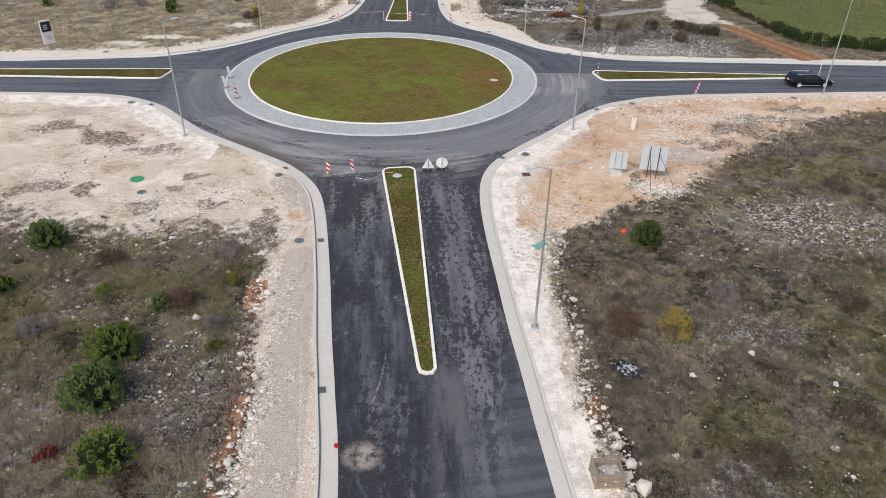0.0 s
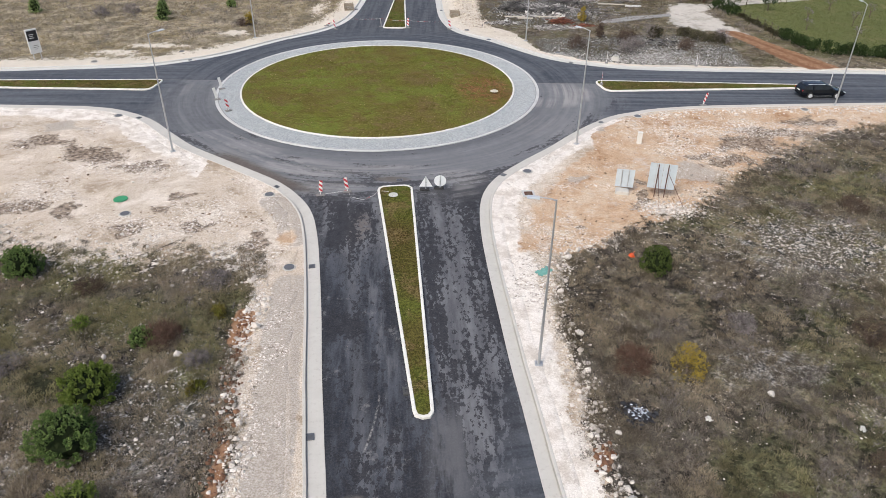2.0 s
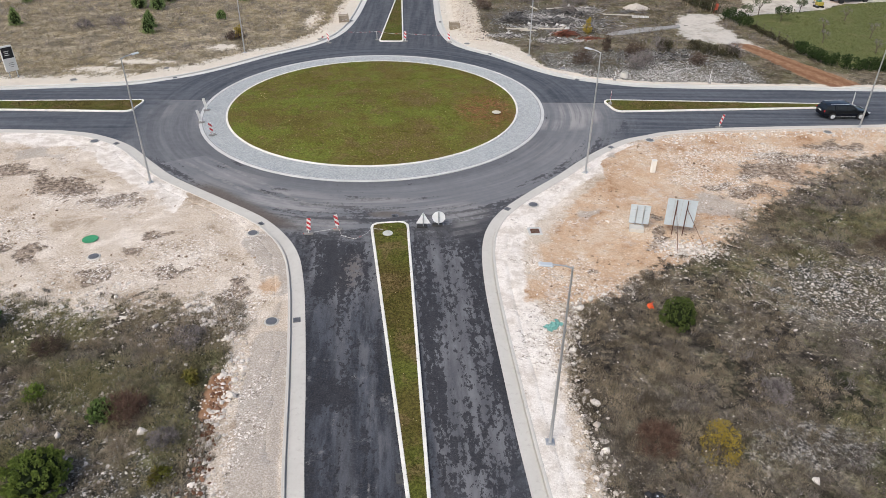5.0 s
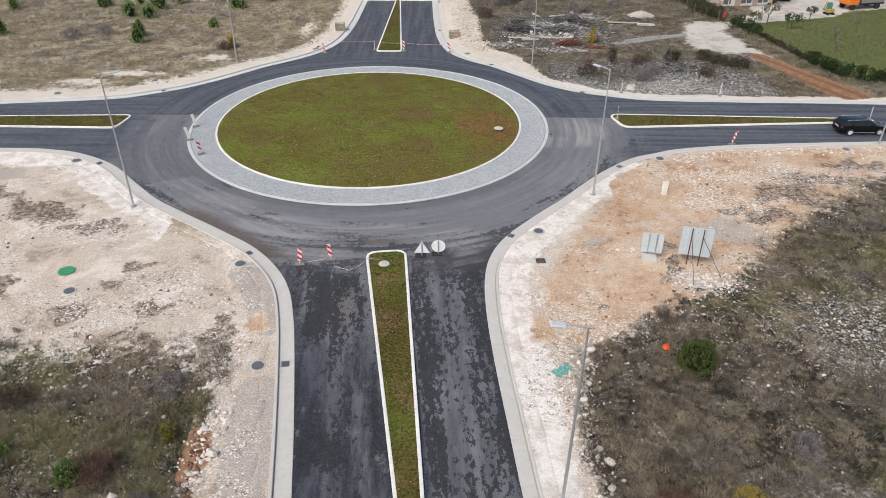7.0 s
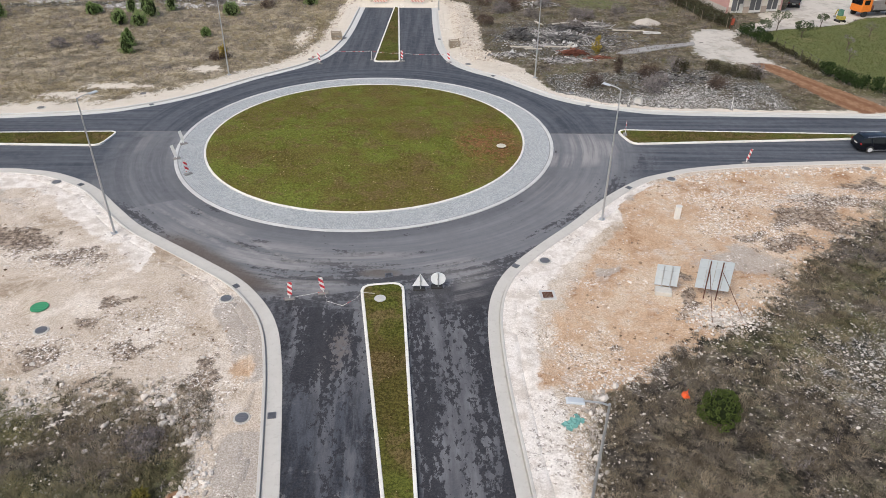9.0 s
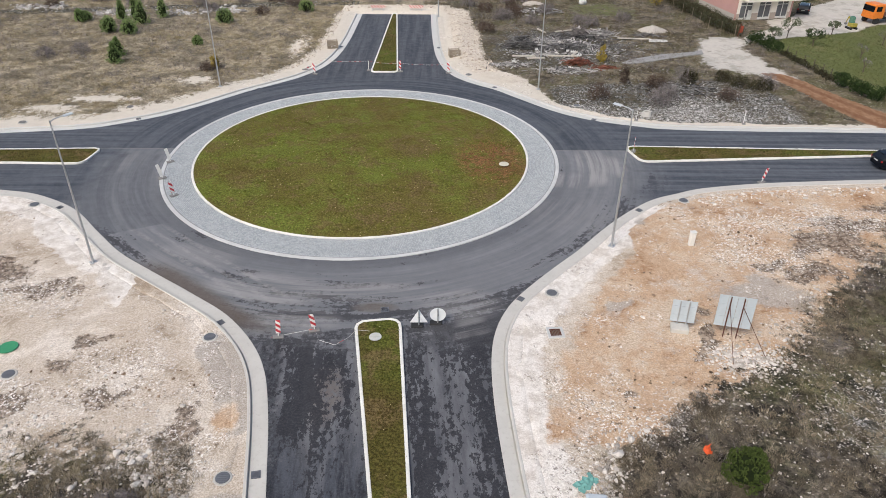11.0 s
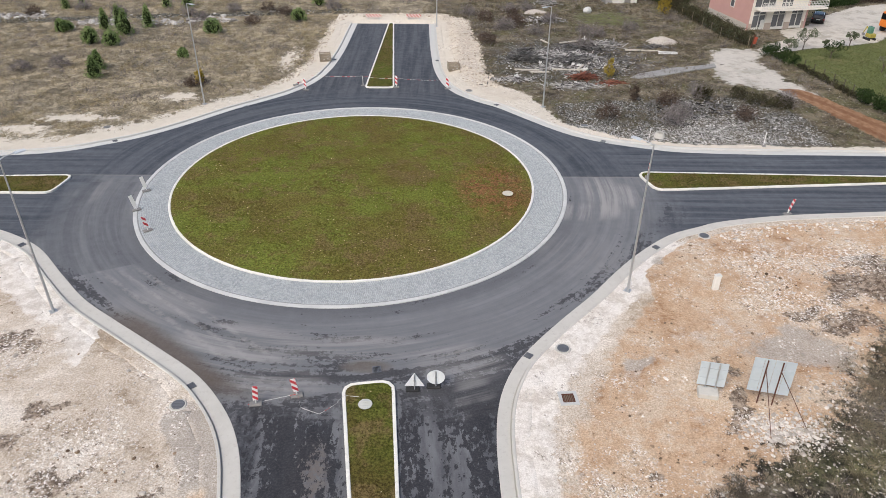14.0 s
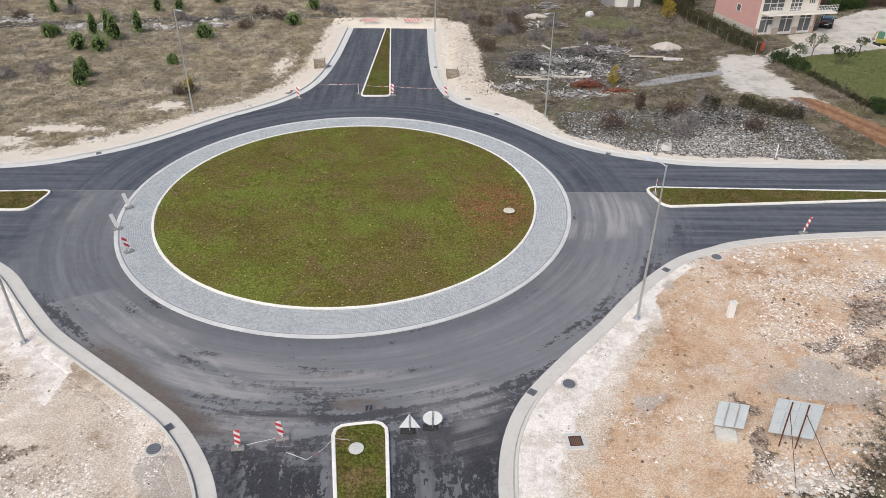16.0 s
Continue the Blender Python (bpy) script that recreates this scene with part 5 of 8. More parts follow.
def panel_sign(place, turn, wide, high, lift, tilt, ribs, feet, label):
    """The aluminium back of a direction sign on two steel posts, with its props."""
    s = thing("direction_sign", (*place, 0.09), label, "road sign", "direction signs", turn)
    lean = pose(0, 0, 0, tilt, 0, 0)
    for k in range(ribs):
        bm = bmesh.new()
        box(bm, (wide / ribs - 0.015, 0.03, high), lean @ pose((k - (ribs - 1) / 2) * wide / ribs, 0, lift), 0.006)
        part("panel", bm, ALU, s)
    for k in (0.3, 0.7):
        bm = bmesh.new()
        box(bm, (wide, 0.025, 0.05), lean @ pose(0, -0.03, lift + high * k))
        part("rail", bm, ALU, s)
    for k in (-1, 1):
        bm = bmesh.new()
        rod(bm, lean @ Vector((k * wide * 0.18, -0.06, 0)), lean @ Vector((k * wide * 0.18, -0.06, lift + high * 0.97)), 0.035)
        part("post", bm, STEEL if feet == "block" else RUST, s)
    if feet == "block":
        bm = bmesh.new()
        box(bm, (1.0, 0.7, 0.32), pose(-0.1, -0.25, -0.05), 0.04)
        part("concrete_block", bm, GUTTER, s)
    else:
        for k, foot in ((-1, (0.02, -2.47, -0.05)), (1, (1.84, -1.5, -0.05))):
            bm = bmesh.new()
            rod(bm, lean @ Vector((k * wide * 0.18, -0.08, lift + high * 0.7)), foot, 0.018)
            part("prop", bm, RUST, s)
    return s


panel_sign((14.35, 51.05), -12, 1.38, 1.42, 0.38, -6, 3, "block", "grey ribbed back of a direction sign on concrete block")
panel_sign((16.88, 50.2), -14, 1.98, 2.0, 0.68, -5, 4, "props", "large grey back of a direction sign propped with rusty rods")
bm = bmesh.new()
box(bm, (0.38, 0.28, 1.05), None, 0.03)
cabinet = thing("utility_cabinet", (17.75, 60.2, 0.08), "small upright beige utility cabinet on soil", "cabinet", turn=8)
part("body", bm, KERB, cabinet)
bm = bmesh.new()
box(bm, (0.42, 0.32, 0.06), pose(0, 0, 1.05), 0.015)
part("lid", bm, WHITE, cabinet)


# ---------------------------------------------------------------- timber box pallets
def crate(place, turn, filled=True):
    """A slatted box pallet with scrap and stones in it."""
    c = thing("box_pallet", (*place, 0.10), "weathered slatted wooden box pallet with rubble inside", "crate", "box pallets", turn)
    w, d, h = 1.25, 1.0, 0.85
    for sx in (-1, 1):
        for sy in (-1, 1):
            bm = bmesh.new()
            box(bm, (0.07, 0.07, h + 0.12), pose(sx * w / 2, sy * d / 2, 0))
            part("corner_post", bm, WOOD, c)
    for k in range(5):
        z = 0.14 + k * 0.155
        for s in (-1, 1):
            bm = bmesh.new()
            box(bm, (w, 0.022, 0.11), pose(0, s * (d / 2 - 0.05), z))
            part("slat", bm, WOOD, c)
            bm = bmesh.new()
            box(bm, (0.022, d - 0.14, 0.11), pose(s * (w / 2 - 0.05), 0, z))
            part("slat", bm, WOOD, c)
    bm = bmesh.new()
    box(bm, (w, d, 0.09), pose(0, 0, 0.02))
    part("pallet_floor", bm, WOOD, c)
    if filled:
        r = np.random.default_rng(5)
        p = np.column_stack([r.uniform(-w * 0.4, w * 0.4, 60), r.uniform(-d * 0.36, d * 0.36, 60), r.uniform(0.15, 0.5, 60)])
        v, f = stones(p, 0.11, 5)
        tagged(raw("rubble", v, f, ROCK_GREY, c), kind="stuff")
    return c


ICO = bmesh.new()
bmesh.ops.create_icosphere(ICO, subdivisions=1, radius=1.0)
ICO.verts.ensure_lookup_table()
ICO_V = np.array([v.co[:] for v in ICO.verts])
ICO_F = np.array([[v.index for v in f.verts] for f in ICO.faces])
ICO.free()


OCT_V = np.array([(1, 0, 0), (0, 1, 0), (-1, 0, 0), (0, -1, 0), (0, 0, 1), (0.2, 0.1, -1)], dtype=float)
OCT_F = np.array([(0, 1, 4), (1, 2, 4), (2, 3, 4), (3, 0, 4)])


def chips(places, size, seed):
    """Small sharp chips, four faces each, in one mesh."""
    r = np.random.default_rng(seed)
    n = len(places)
    s = size * np.clip(r.lognormal(0, 0.5, n), 0.4, 2.6)
    v = OCT_V[None] * r.uniform(0.6, 1.4, (n, 6, 1)) * np.array((1, 1, 0.6)) * s[:, None, None]
    a = r.uniform(0, 2 * np.pi, n)
    ca, sa = np.cos(a)[:, None], np.sin(a)[:, None]
    v = np.stack([v[..., 0] * ca - v[..., 1] * sa, v[..., 0] * sa + v[..., 1] * ca, v[..., 2]], 2) + places[:, None, :]
    return v.reshape(-1, 3), (OCT_F[None] + (np.arange(n) * 6)[:, None, None]).reshape(-1, 3)


def stones(places, size, seed, flat=0.6):
    """Angular stones of many sizes at given places, all in one mesh."""
    r = np.random.default_rng(seed)
    n, k = len(places), len(ICO_V)
    s = size * np.clip(r.lognormal(-0.1, 0.65, n), 0.3, 3.6)
    v = ICO_V[None] * r.uniform(0.65, 1.3, (n, k, 1))
    v = v * np.stack([r.uniform(0.7, 1.4, n), r.uniform(0.7, 1.2, n), np.full(n, flat) * r.uniform(0.7, 1.3, n)], 1)[:, None, :] * s[:, None, None]
    a = r.uniform(0, 2 * np.pi, n)
    ca, sa = np.cos(a)[:, None], np.sin(a)[:, None]
    x, y = v[..., 0] * ca - v[..., 1] * sa, v[..., 0] * sa + v[..., 1] * ca
    v = np.stack([x, y, v[..., 2]], 2) + places[:, None, :] + np.stack([np.zeros(n), np.zeros(n), s * flat * 0.3], 1)[:, None, :]
    f = ICO_F[None] + (np.arange(n) * k)[:, None, None]
    return v.reshape(-1, 3), f.reshape(-1, 3)


crate((7.45, 20.5), 3)
crate((-13.2, 107.3), 10)
crate((2.1, 103.8), 8)


# ---------------------------------------------------------------- scattered ground cover
def sample(lo, hi, n, seed):
    r = np.random.default_rng(seed)
    x, y = r.uniform(lo[0], hi[0], n), r.uniform(lo[1], hi[1], n)
    g, s, rb, lw, rd, dr, d = zones(x, y)
    return r, x, y, g, s, rb, lw, rd, dr, d, ground_height(x, y, d, g)


def scrub(name, lo, hi, n, seed, material, height, width, blades, want=0.0, label=""):
    """Tufts over the open scrub of one stretch, in drifts."""
    r, x, y, g, s, rb, lw, rd, dr, d, z = sample(lo, hi, n, seed)
    thick = thickets(x, y) if seed % 2 else fractal(x, y, 0.5, seed)
    drift = (thick - 0.5) * 3.2 + r.uniform(-0.8, 0.8, n)
    ok = (d > 1.2) & (g < r.uniform(0.25, 0.75, n)) & (lw < 0.4) & (rd < 0.3) & (dr < 0.35) & (drift > want) & (rb < r.uniform(0.08, 0.9, n))
    v, f = tufts(blades, np.column_stack([x, y, z])[ok], (height * (0.45 + 1.15 * thick))[ok], width, 0.9, seed)
    return tagged(raw(name, v, f, material), label, "grass", kind="stuff")


def tussocks(places, radius, height, blades, width, seed):
    """Domed tufts: blades spring from the middle of each and arch outwards. Also gives each vertex's tuft."""
    r = np.random.default_rng(seed)
    k = np.repeat(np.arange(len(places)), blades)
    n = len(k)
    a = r.uniform(0, 2 * np.pi, n)
    out = np.sqrt(r.uniform(0, 1, n))
    sway = np.repeat(r.normal(0, 0.28, (len(places), 2)), blades, 0)
    way = np.stack([np.cos(a), np.sin(a)], 1) * out[:, None] + sway
    root = places[k, :2] + way * (radius[k] * 0.62)[:, None] + r.normal(0, 0.05, (n, 2))
    tip = places[k, :2] + way * (radius[k] * r.uniform(0.75, 1.15, n))[:, None] + r.normal(0, 0.22, (n, 2)) * radius[k][:, None]
    rise = height[k] * (1.05 - 0.62 * out ** 2) * r.uniform(0.6, 1.2, n)
    b = r.uniform(0, np.pi, n)
    side = np.stack([np.cos(b), np.sin(b)], 1) * (width * r.uniform(0.6, 1.5, n))[:, None]
    v = np.empty((n, 3, 3))
    v[:, 0, :2], v[:, 1, :2], v[:, 2, :2] = root - side, root + side, tip
    v[:, 0, 2] = v[:, 1, 2] = places[k, 2] - 0.02
    v[:, 2, 2] = places[k, 2] + rise
    return v.reshape(-1, 3), np.arange(3 * n).reshape(-1, 3), np.repeat(k, 3)


def tussock_material(name, plain, grey_tone, olive_tone, dead, bright):
    """Bleached, grey, olive or dark dead grass, tuft by tuft; the tones are pairs from dark to light."""
    m = Mat(name, 0.9, 0, 0.1)
    tone, olive, grey = m.attr("tuft")[:3]
    c = m.mix(tone, *plain)
    c = m.mix(grey, c, m.mix(tone, *grey_tone))
    c = m.mix(olive, c, m.mix(tone, *olive_tone))
    k = m.island()
    c = m.mix(m.step(k, 0.0, 0.35, 0.5, 0), c, dead)
    return m.done(m.mix(m.step(k, 0.80, 1.0, 0, 0.45), c, bright))


TUSSOCK = tussock_material("tussock_grass", ((0.092, 0.076, 0.056), (0.400, 0.334, 0.244)), ((0.070, 0.062, 0.056), (0.270, 0.240, 0.212)), ((0.060, 0.060, 0.028), (0.290, 0.268, 0.135)), (0.035, 0.028, 0.020), (0.42, 0.36, 0.265))
MEADOWTUFT = tussock_material("meadow_tussock", ((0.150, 0.122, 0.074), (0.455, 0.378, 0.238)), ((0.125, 0.108, 0.084), (0.330, 0.285, 0.215)), ((0.110, 0.106, 0.050), (0.290, 0.268, 0.135)), (0.070, 0.055, 0.036), (0.50, 0.42, 0.29))



WASTETUFT = tussock_material("waste_tussock", ((0.070, 0.055, 0.036), (0.285, 0.228, 0.150)), ((0.060, 0.052, 0.044), (0.215, 0.188, 0.155)), ((0.045, 0.046, 0.020), (0.175, 0.165, 0.072)), (0.030, 0.024, 0.016), (0.36, 0.30, 0.21))


def tussock_field(lo, hi, n, seed, size, blades, label, material=TUSSOCK):
    """Tufts over one stretch of scrub, in drifts of the same kind."""
    r, x, y, g, s, rb, lw, rd, dr, d, z = sample(lo, hi, n, seed)
    thick = thickets(x, y)
    ok = (d > 1.3) & (g < r.uniform(0.3, 0.8, n)) & (rd < 0.3) & (dr < 0.35) & (lw < 0.4) & (thick + r.uniform(-0.35, 0.55, n) > 0.36) & (rb < r.uniform(0.15, 1.1, n)) & (np.abs(x) < 0.60 * y + 13)
    x, y, z, thick = x[ok], y[ok], z[ok], thick[ok]
    n = len(x)
    rad = size * np.clip(r.lognormal(0, 0.38, n), 0.45, 2.1) * (0.75 + 0.5 * thick)
    v, f, k = tussocks(np.column_stack([x, y, z]), rad, rad * r.uniform(0.55, 0.95, n), blades, 0.009, seed)
    ob = raw("tussock_grass", v, f, material)
    tone = np.clip(np.where(x < 0, 0.42, 0.06) + 0.55 * fractal(x, y, 0.45, 33) + r.normal(0, 0.27, n), 0, 1)
    olive = np.clip(2.0 * (mossy(x, y) + 0.35 * fractal(x, y, 0.8, 36) - np.where(x > 0, 0.66, 0.44)) + r.normal(0, 0.22, n), 0, 0.9)
    grey = np.clip(2.4 * (fractal(x, y, 0.28, 35) - 0.50) + r.normal(0.1, 0.25, n), 0, 1)
    layer = ob.data.color_attributes.new("tuft", "FLOAT_COLOR", "POINT")
    layer.data.foreach_set("color", np.stack([tone[k], olive[k], grey[k], np.ones(len(k))], 1).astype(np.float32).ravel())
    return tagged(ob, label, "grass", kind="stuff")


DRY = "dry brown and olive grass tussocks on stony ground"
BRUSH = "low grey leafless brush in patches"
tussock_field((-36, 10), (-9, 47), 12000, 31, 0.32, 75, DRY)
tussock_field((7, 10), (50, 68), 18000, 39, 0.30, 75, DRY)
tussock_field((-36, 10), (-9, 47), 9000, 32, 0.14, 26, DRY)
tussock_field((7, 10), (50, 68), 19000, 37, 0.14, 26, DRY)
tussock_field((7.0, 17), (14, 46), 2400, 29, 0.26, 70, DRY)
scrub("grey_brush", (-34, 10), (-9, 46), 3800, 38, TWIGS, 0.26, 0.012, 18, 0.45, BRUSH)
scrub("grey_brush", (7, 10), (50, 66), 8000, 34, TWIGS, 0.24, 0.012, 18, 0.55, BRUSH)
tussock_field((-72, 80), (-10, 150), 21000, 35, 0.36, 30, "straw-coloured dry meadow grass", MEADOWTUFT)
tussock_field((-2, 84), (42, 150), 11000, 43, 0.26, 26, "brown and olive rough grass among rubble", WASTETUFT)
scrub("rough_grass", (-2, 84), (45, 150), 10000, 45, ROUGHGRASS, 0.26, 0.020, 8, 0.0, "brown and olive rough grass among rubble")
scrub("grey_brush", (-70, 90), (45, 150), 13000, 40, TWIGS, 0.50, 0.014, 10, 0.55, BRUSH)

r, x, y, g, s, rb, lw, rd, dr, d, z = sample((43, 82), (76, 122), 16000, 41)
v, f = tufts(4, np.column_stack([x, y, z])[lw > 0.6], 0.14, 0.022, 0.7, 41)
tagged(raw("lawn_grass", v, f, LAWNGRASS), "short green lawn grass beside the house", "grass", kind="stuff")


def scatter_stones(name, lo, hi, n, seed, size, material, test, label, make=stones):
    r, x, y, g, s, rb, lw, rd, dr, d, z = sample(lo, hi, n, seed)
    ok = test(r, x, y, g, s, rb, d) & (d > 1.1) & (rd < 0.3) & (dr < 0.4)
    v, f = make(np.column_stack([x, y, z])[ok], size, seed)
    return tagged(raw(name, v, f, material), label, "stones", kind="stuff")


clumpy = lambda x, y, k: wave(x, y, 1.1, k) * 0.6 + wave(x, y, 0.4, k + 1) * 0.5
LIMESTONE = "white limestone pieces strewn in dry scrub"
scatter_stones("field_stones", (-36, 10), (-8, 48), 12000, 51, 0.034, ROCK, lambda r, x, y, g, s, rb, d: (g < 0.5) & (strewn(x, y) + rb > r.uniform(0.15, 1.9, len(x))), LIMESTONE)
scatter_stones("field_stones", (7, 10), (50, 64), 24000, 52, 0.034, ROCK, lambda r, x, y, g, s, rb, d: (g < 0.5) & (strewn(x, y) * (1.15 - thickets(x, y)) + rb > r.uniform(0.1, 1.7, len(x))), LIMESTONE)
scatter_stones("field_chips", (-36, 10), (-8, 48), 26000, 58, 0.030, ROCK_GREY, lambda r, x, y, g, s, rb, d: (g < 0.6) & (strewn(x, y) + rb > r.uniform(0.02, 1.0, len(x))), LIMESTONE, chips)
scatter_stones("field_chips", (7, 10), (50, 64), 90000, 59, 0.030, ROCK, lambda r, x, y, g, s, rb, d: (g < 0.6) & (strewn(x, y) * (1.15 - thickets(x, y)) + rb > r.uniform(0.02, 0.95, len(x))), LIMESTONE, chips)
scatter_stones("rubble_chips", (14, 33), (44, 54), 13000, 47, 0.042, ROCK, lambda r, x, y, g, s, rb, d: (g < 0.5) & (rb * (0.4 + fractal(x, y, 0.5, 17)) > r.uniform(0.15, 1.1, len(x))), "white limestone chips thick on dark ground", chips)
VERGE = "pale gravel and stones on the verge"
scatter_stones("verge_chips", (-40, 10), (-8, 68), 90000, 53, 0.030, ROCK, lambda r, x, y, g, s, rb, d: (g > 0.4) & (strewn(x, y) > r.uniform(0.05, 1.0, len(x))), VERGE, chips)
scatter_stones("verge_chips", (4, 10), (46, 72), 110000, 54, 0.030, ROCK, lambda r, x, y, g, s, rb, d: (g > 0.4) & (strewn(x, y) > r.uniform(0.05, 1.0, len(x))), VERGE, chips)
scatter_stones("verge_stones", (-40, 10), (-8, 68), 6000, 48, 0.042, ROCK, lambda r, x, y, g, s, rb, d: (g > 0.4) & (strewn(x, y) > r.uniform(0.2, 1.2, len(x))), VERGE)
scatter_stones("verge_stones", (4, 10), (46, 72), 7000, 49, 0.042, ROCK, lambda r, x, y, g, s, rb, d: (g > 0.4) & (strewn(x, y) > r.uniform(0.2, 1.2, len(x))), VERGE)
scatter_stones("rubble_chips", (8, 80), (42, 98), 60000, 60, 0.040, RUBBLE_GREY, lambda r, x, y, g, s, rb, d: (g < 0.5) & (rb * (fractal(x, y, 0.30, 18) + 0.5 * np.clip((88.5 - y) / 4, -0.4, 1)) > r.uniform(0.25, 1.3, len(x))), "grey rubble chips over rough ground", chips)
scatter_stones("rubble_stones", (8, 80), (44, 118), 20000, 55, 0.040, RUBBLE_GREY, lambda r, x, y, g, s, rb, d: (g < 0.6) & (rb + 0.35 * clumpy(x, y, 4) > r.uniform(0.4, 1.6, len(x))), "grey rubble stones over rough ground")
scatter_stones("bank_stones", (-18, 98), (7, 132), 16000, 56, 0.055, ROCK_BUFF, lambda r, x, y, g, s, rb, d: (g > 0.25) & (d > 2.6) & ((x > -1) | (y > 126) | (x < -13)), "buff crushed stone on the road bank")
scatter_stones("meadow_stones", (-70, 80), (-10, 150), 12000, 57, 0.075, ROCK_GREY, lambda r, x, y, g, s, rb, d: (g < 0.4) & (rb * 1.3 + clumpy(x, y, 9) * 0.3 + r.uniform(-1, 0.4, len(x)) > 0.65), "grey limestone showing through dry meadow")


def edge_stones(name, line, n, spreadw, size, seed, material, label):
    """Stones pushed up along the border of the fill."""
    r = np.random.default_rng(seed)
    p = curve_through(line, 0.3)
    k = r.integers(0, len(p), n)
    xy = p[k] + r.normal(0, spreadw, (n, 2))
    g, s, rb, lw, rd, dr, d = zones(xy[:, 0], xy[:, 1])
    ok = d > 1.2
    v, f = stones(np.column_stack([xy, ground_height(xy[:, 0], xy[:, 1], d, g)])[ok], size, seed)
    return tagged(raw(name, v, f, material), label, "stones", kind="stuff")


CLODS = rock_material("brown_clods", (0.085, 0.055, 0.036), (0.34, 0.24, 0.165))
scatter_stones("soil_clods", (6, 40), (46, 70), 13000, 45, 0.030, CLODS, lambda r, x, y, g, s, rb, d: (g > 0.4) & (s > 0.4) & (fractal(x, y, 0.6, 12) > r.uniform(0.42, 1.15, len(x))), "brown clods on pale orange soil")
scatter_stones("soil_clods", (-36, 38), (-9, 64), 5000, 46, 0.032, CLODS, lambda r, x, y, g, s, rb, d: (g > 0.25) & (d > 2.5) & (fractal(x, y, 0.5, 13) > r.uniform(0.5, 1.1, len(x))), "brown clods on pale gravel")

edge_stones("border_stones", [(-9.1, 14), (-9.1, 22.6), (-9.4, 26), (-10.6, 30), (-10.8, 37.3), (-12.2, 39.4), (-14, 41)], 1800, 0.40, 0.05, 61, ROCK, "white stones along the edge of the gravel fill")
edge_stones("border_stones", [(-13, 40.0), (-18, 40.8), (-25, 41.2), (-33, 44.0)], 2600, 1.6, 0.042, 62, ROCK, "white stones along the edge of the gravel fill")
edge_stones("border_stones", [(8.4, 14), (8.2, 20), (8.2, 22.2), (7.6, 25), (7.5, 30), (7.3, 34), (7.4, 38), (8.8, 42)], 1700, 0.42, 0.05, 63, ROCK, "white stones along the edge of the gravel fill")
edge_stones("border_stones", [(8.8, 42), (11.4, 43.3), (14, 45.3), (17.5, 47.6), (19.8, 49.2), (23.2, 53.0), (28.3, 57.6), (40, 64)], 1300, 0.9, 0.036, 64, ROCK, "white stones along the edge of the gravel fill")
edge_stones("stone_heap", [(15.8, 48.6), (17.0, 48.2), (18.4, 48.6)], 1500, 0.6, 0.036, 65, ROCK, "heap of white stones below a road sign")
edge_stones("border_stones", [(20, 67.0), (28, 68.2), (40, 69.0), (48, 69.5)], 1400, 0.5, 0.045, 66, ROCK, "stones along the edge of the gravel fill")
for row in ([(-63.0, 128.0), (-60.0, 127.4), (-56.5, 128.4)], [(-49.3, 123.9), (-47.6, 124.9), (-44.1, 123.6)], [(-40.3, 125.4), (-36.2, 124.8), (-32.9, 126.4), (-29.0, 126.0)]):
    edge_stones("stone_row", row, 420, 0.65, 0.13, 69, ROCK_GREY, "tumbled row of grey limestone in dry meadow")
edge_stones("red_clods", [(-9.6, 19), (-9.7, 24), (-10.4, 28.5), (-10.9, 33), (-11.0, 35.2)], 600, 0.3, 0.045, 67, ROCK_RED, "red-brown soil clods along the fill")
edge_stones("red_clods", [(7.6, 24.2), (7.9, 25.4)], 120, 0.25, 0.045, 68, ROCK_RED, "red-brown soil clods along the fill")


# ---------------------------------------------------------------- shrubs and trees
def foliage(centres, radii, count, size, seed, droop=0.0, thin=0.42):
    """Sprays of small leaf triangles over lumps, pointing outwards, denser at the skin."""
    r = np.random.default_rng(seed)
    k = r.integers(0, len(centres), count)
    d = r.normal(0, 1, (count, 3))
    d /= np.linalg.norm(d, axis=1, keepdims=True)
    p = np.asarray(centres)[k] + d * np.asarray(radii)[k][:, None] * r.uniform(0.75, 1.08, (count, 1))
    out = d + np.array((0, 0, 0.5 - droop)) + r.normal(0, 0.35, (count, 3))
    out /= np.linalg.norm(out, axis=1, keepdims=True)
    side = np.cross(out, r.normal(0, 1, (count, 3)))
    side /= np.linalg.norm(side, axis=1, keepdims=True) + 1e-9
    s = size * r.uniform(0.6, 1.4, (count, 1))
    p[:, 2] = np.maximum(p[:, 2], 0.03)
    v = np.stack([p - side * s * thin, p + side * s * thin, p + out * s * 1.5], 1).reshape(-1, 3)
    v[:, 2] = np.maximum(v[:, 2], 0.0)
    return v, np.arange(3 * count).reshape(-1, 3)


def lumps(width, height, n, seed, shape="round"):
    """Middles and sizes of the lumps that make up a crown."""
    r = np.random.default_rng(seed)
    c, q = [], []
    for _ in range(n):
        a, u = r.uniform(0, 2 * np.pi), r.uniform(0, 1)
        zz = u * height * 0.86 + 0.08 * height
        if shape == "column":
            reach = width / 2 * (0.62 - 0.5 * abs(u - 0.35)) * 1.25
        else:
            reach = width / 2 * math.sqrt(max(0.05, 1 - (1.15 * u - 0.28) ** 2)) * 0.80
        rad = width * r.uniform(0.085, 0.20)
        c.append((reach * math.cos(a), reach * math.sin(a), zz + r.normal(0, 0.04 * height)))
        q.append(rad)
    for u in (0.3, 0.55, 0.75):
        c.append((0, 0, u * height))
        q.append(width * 0.27 * (1.1 - u * 0.5))
    return c, q


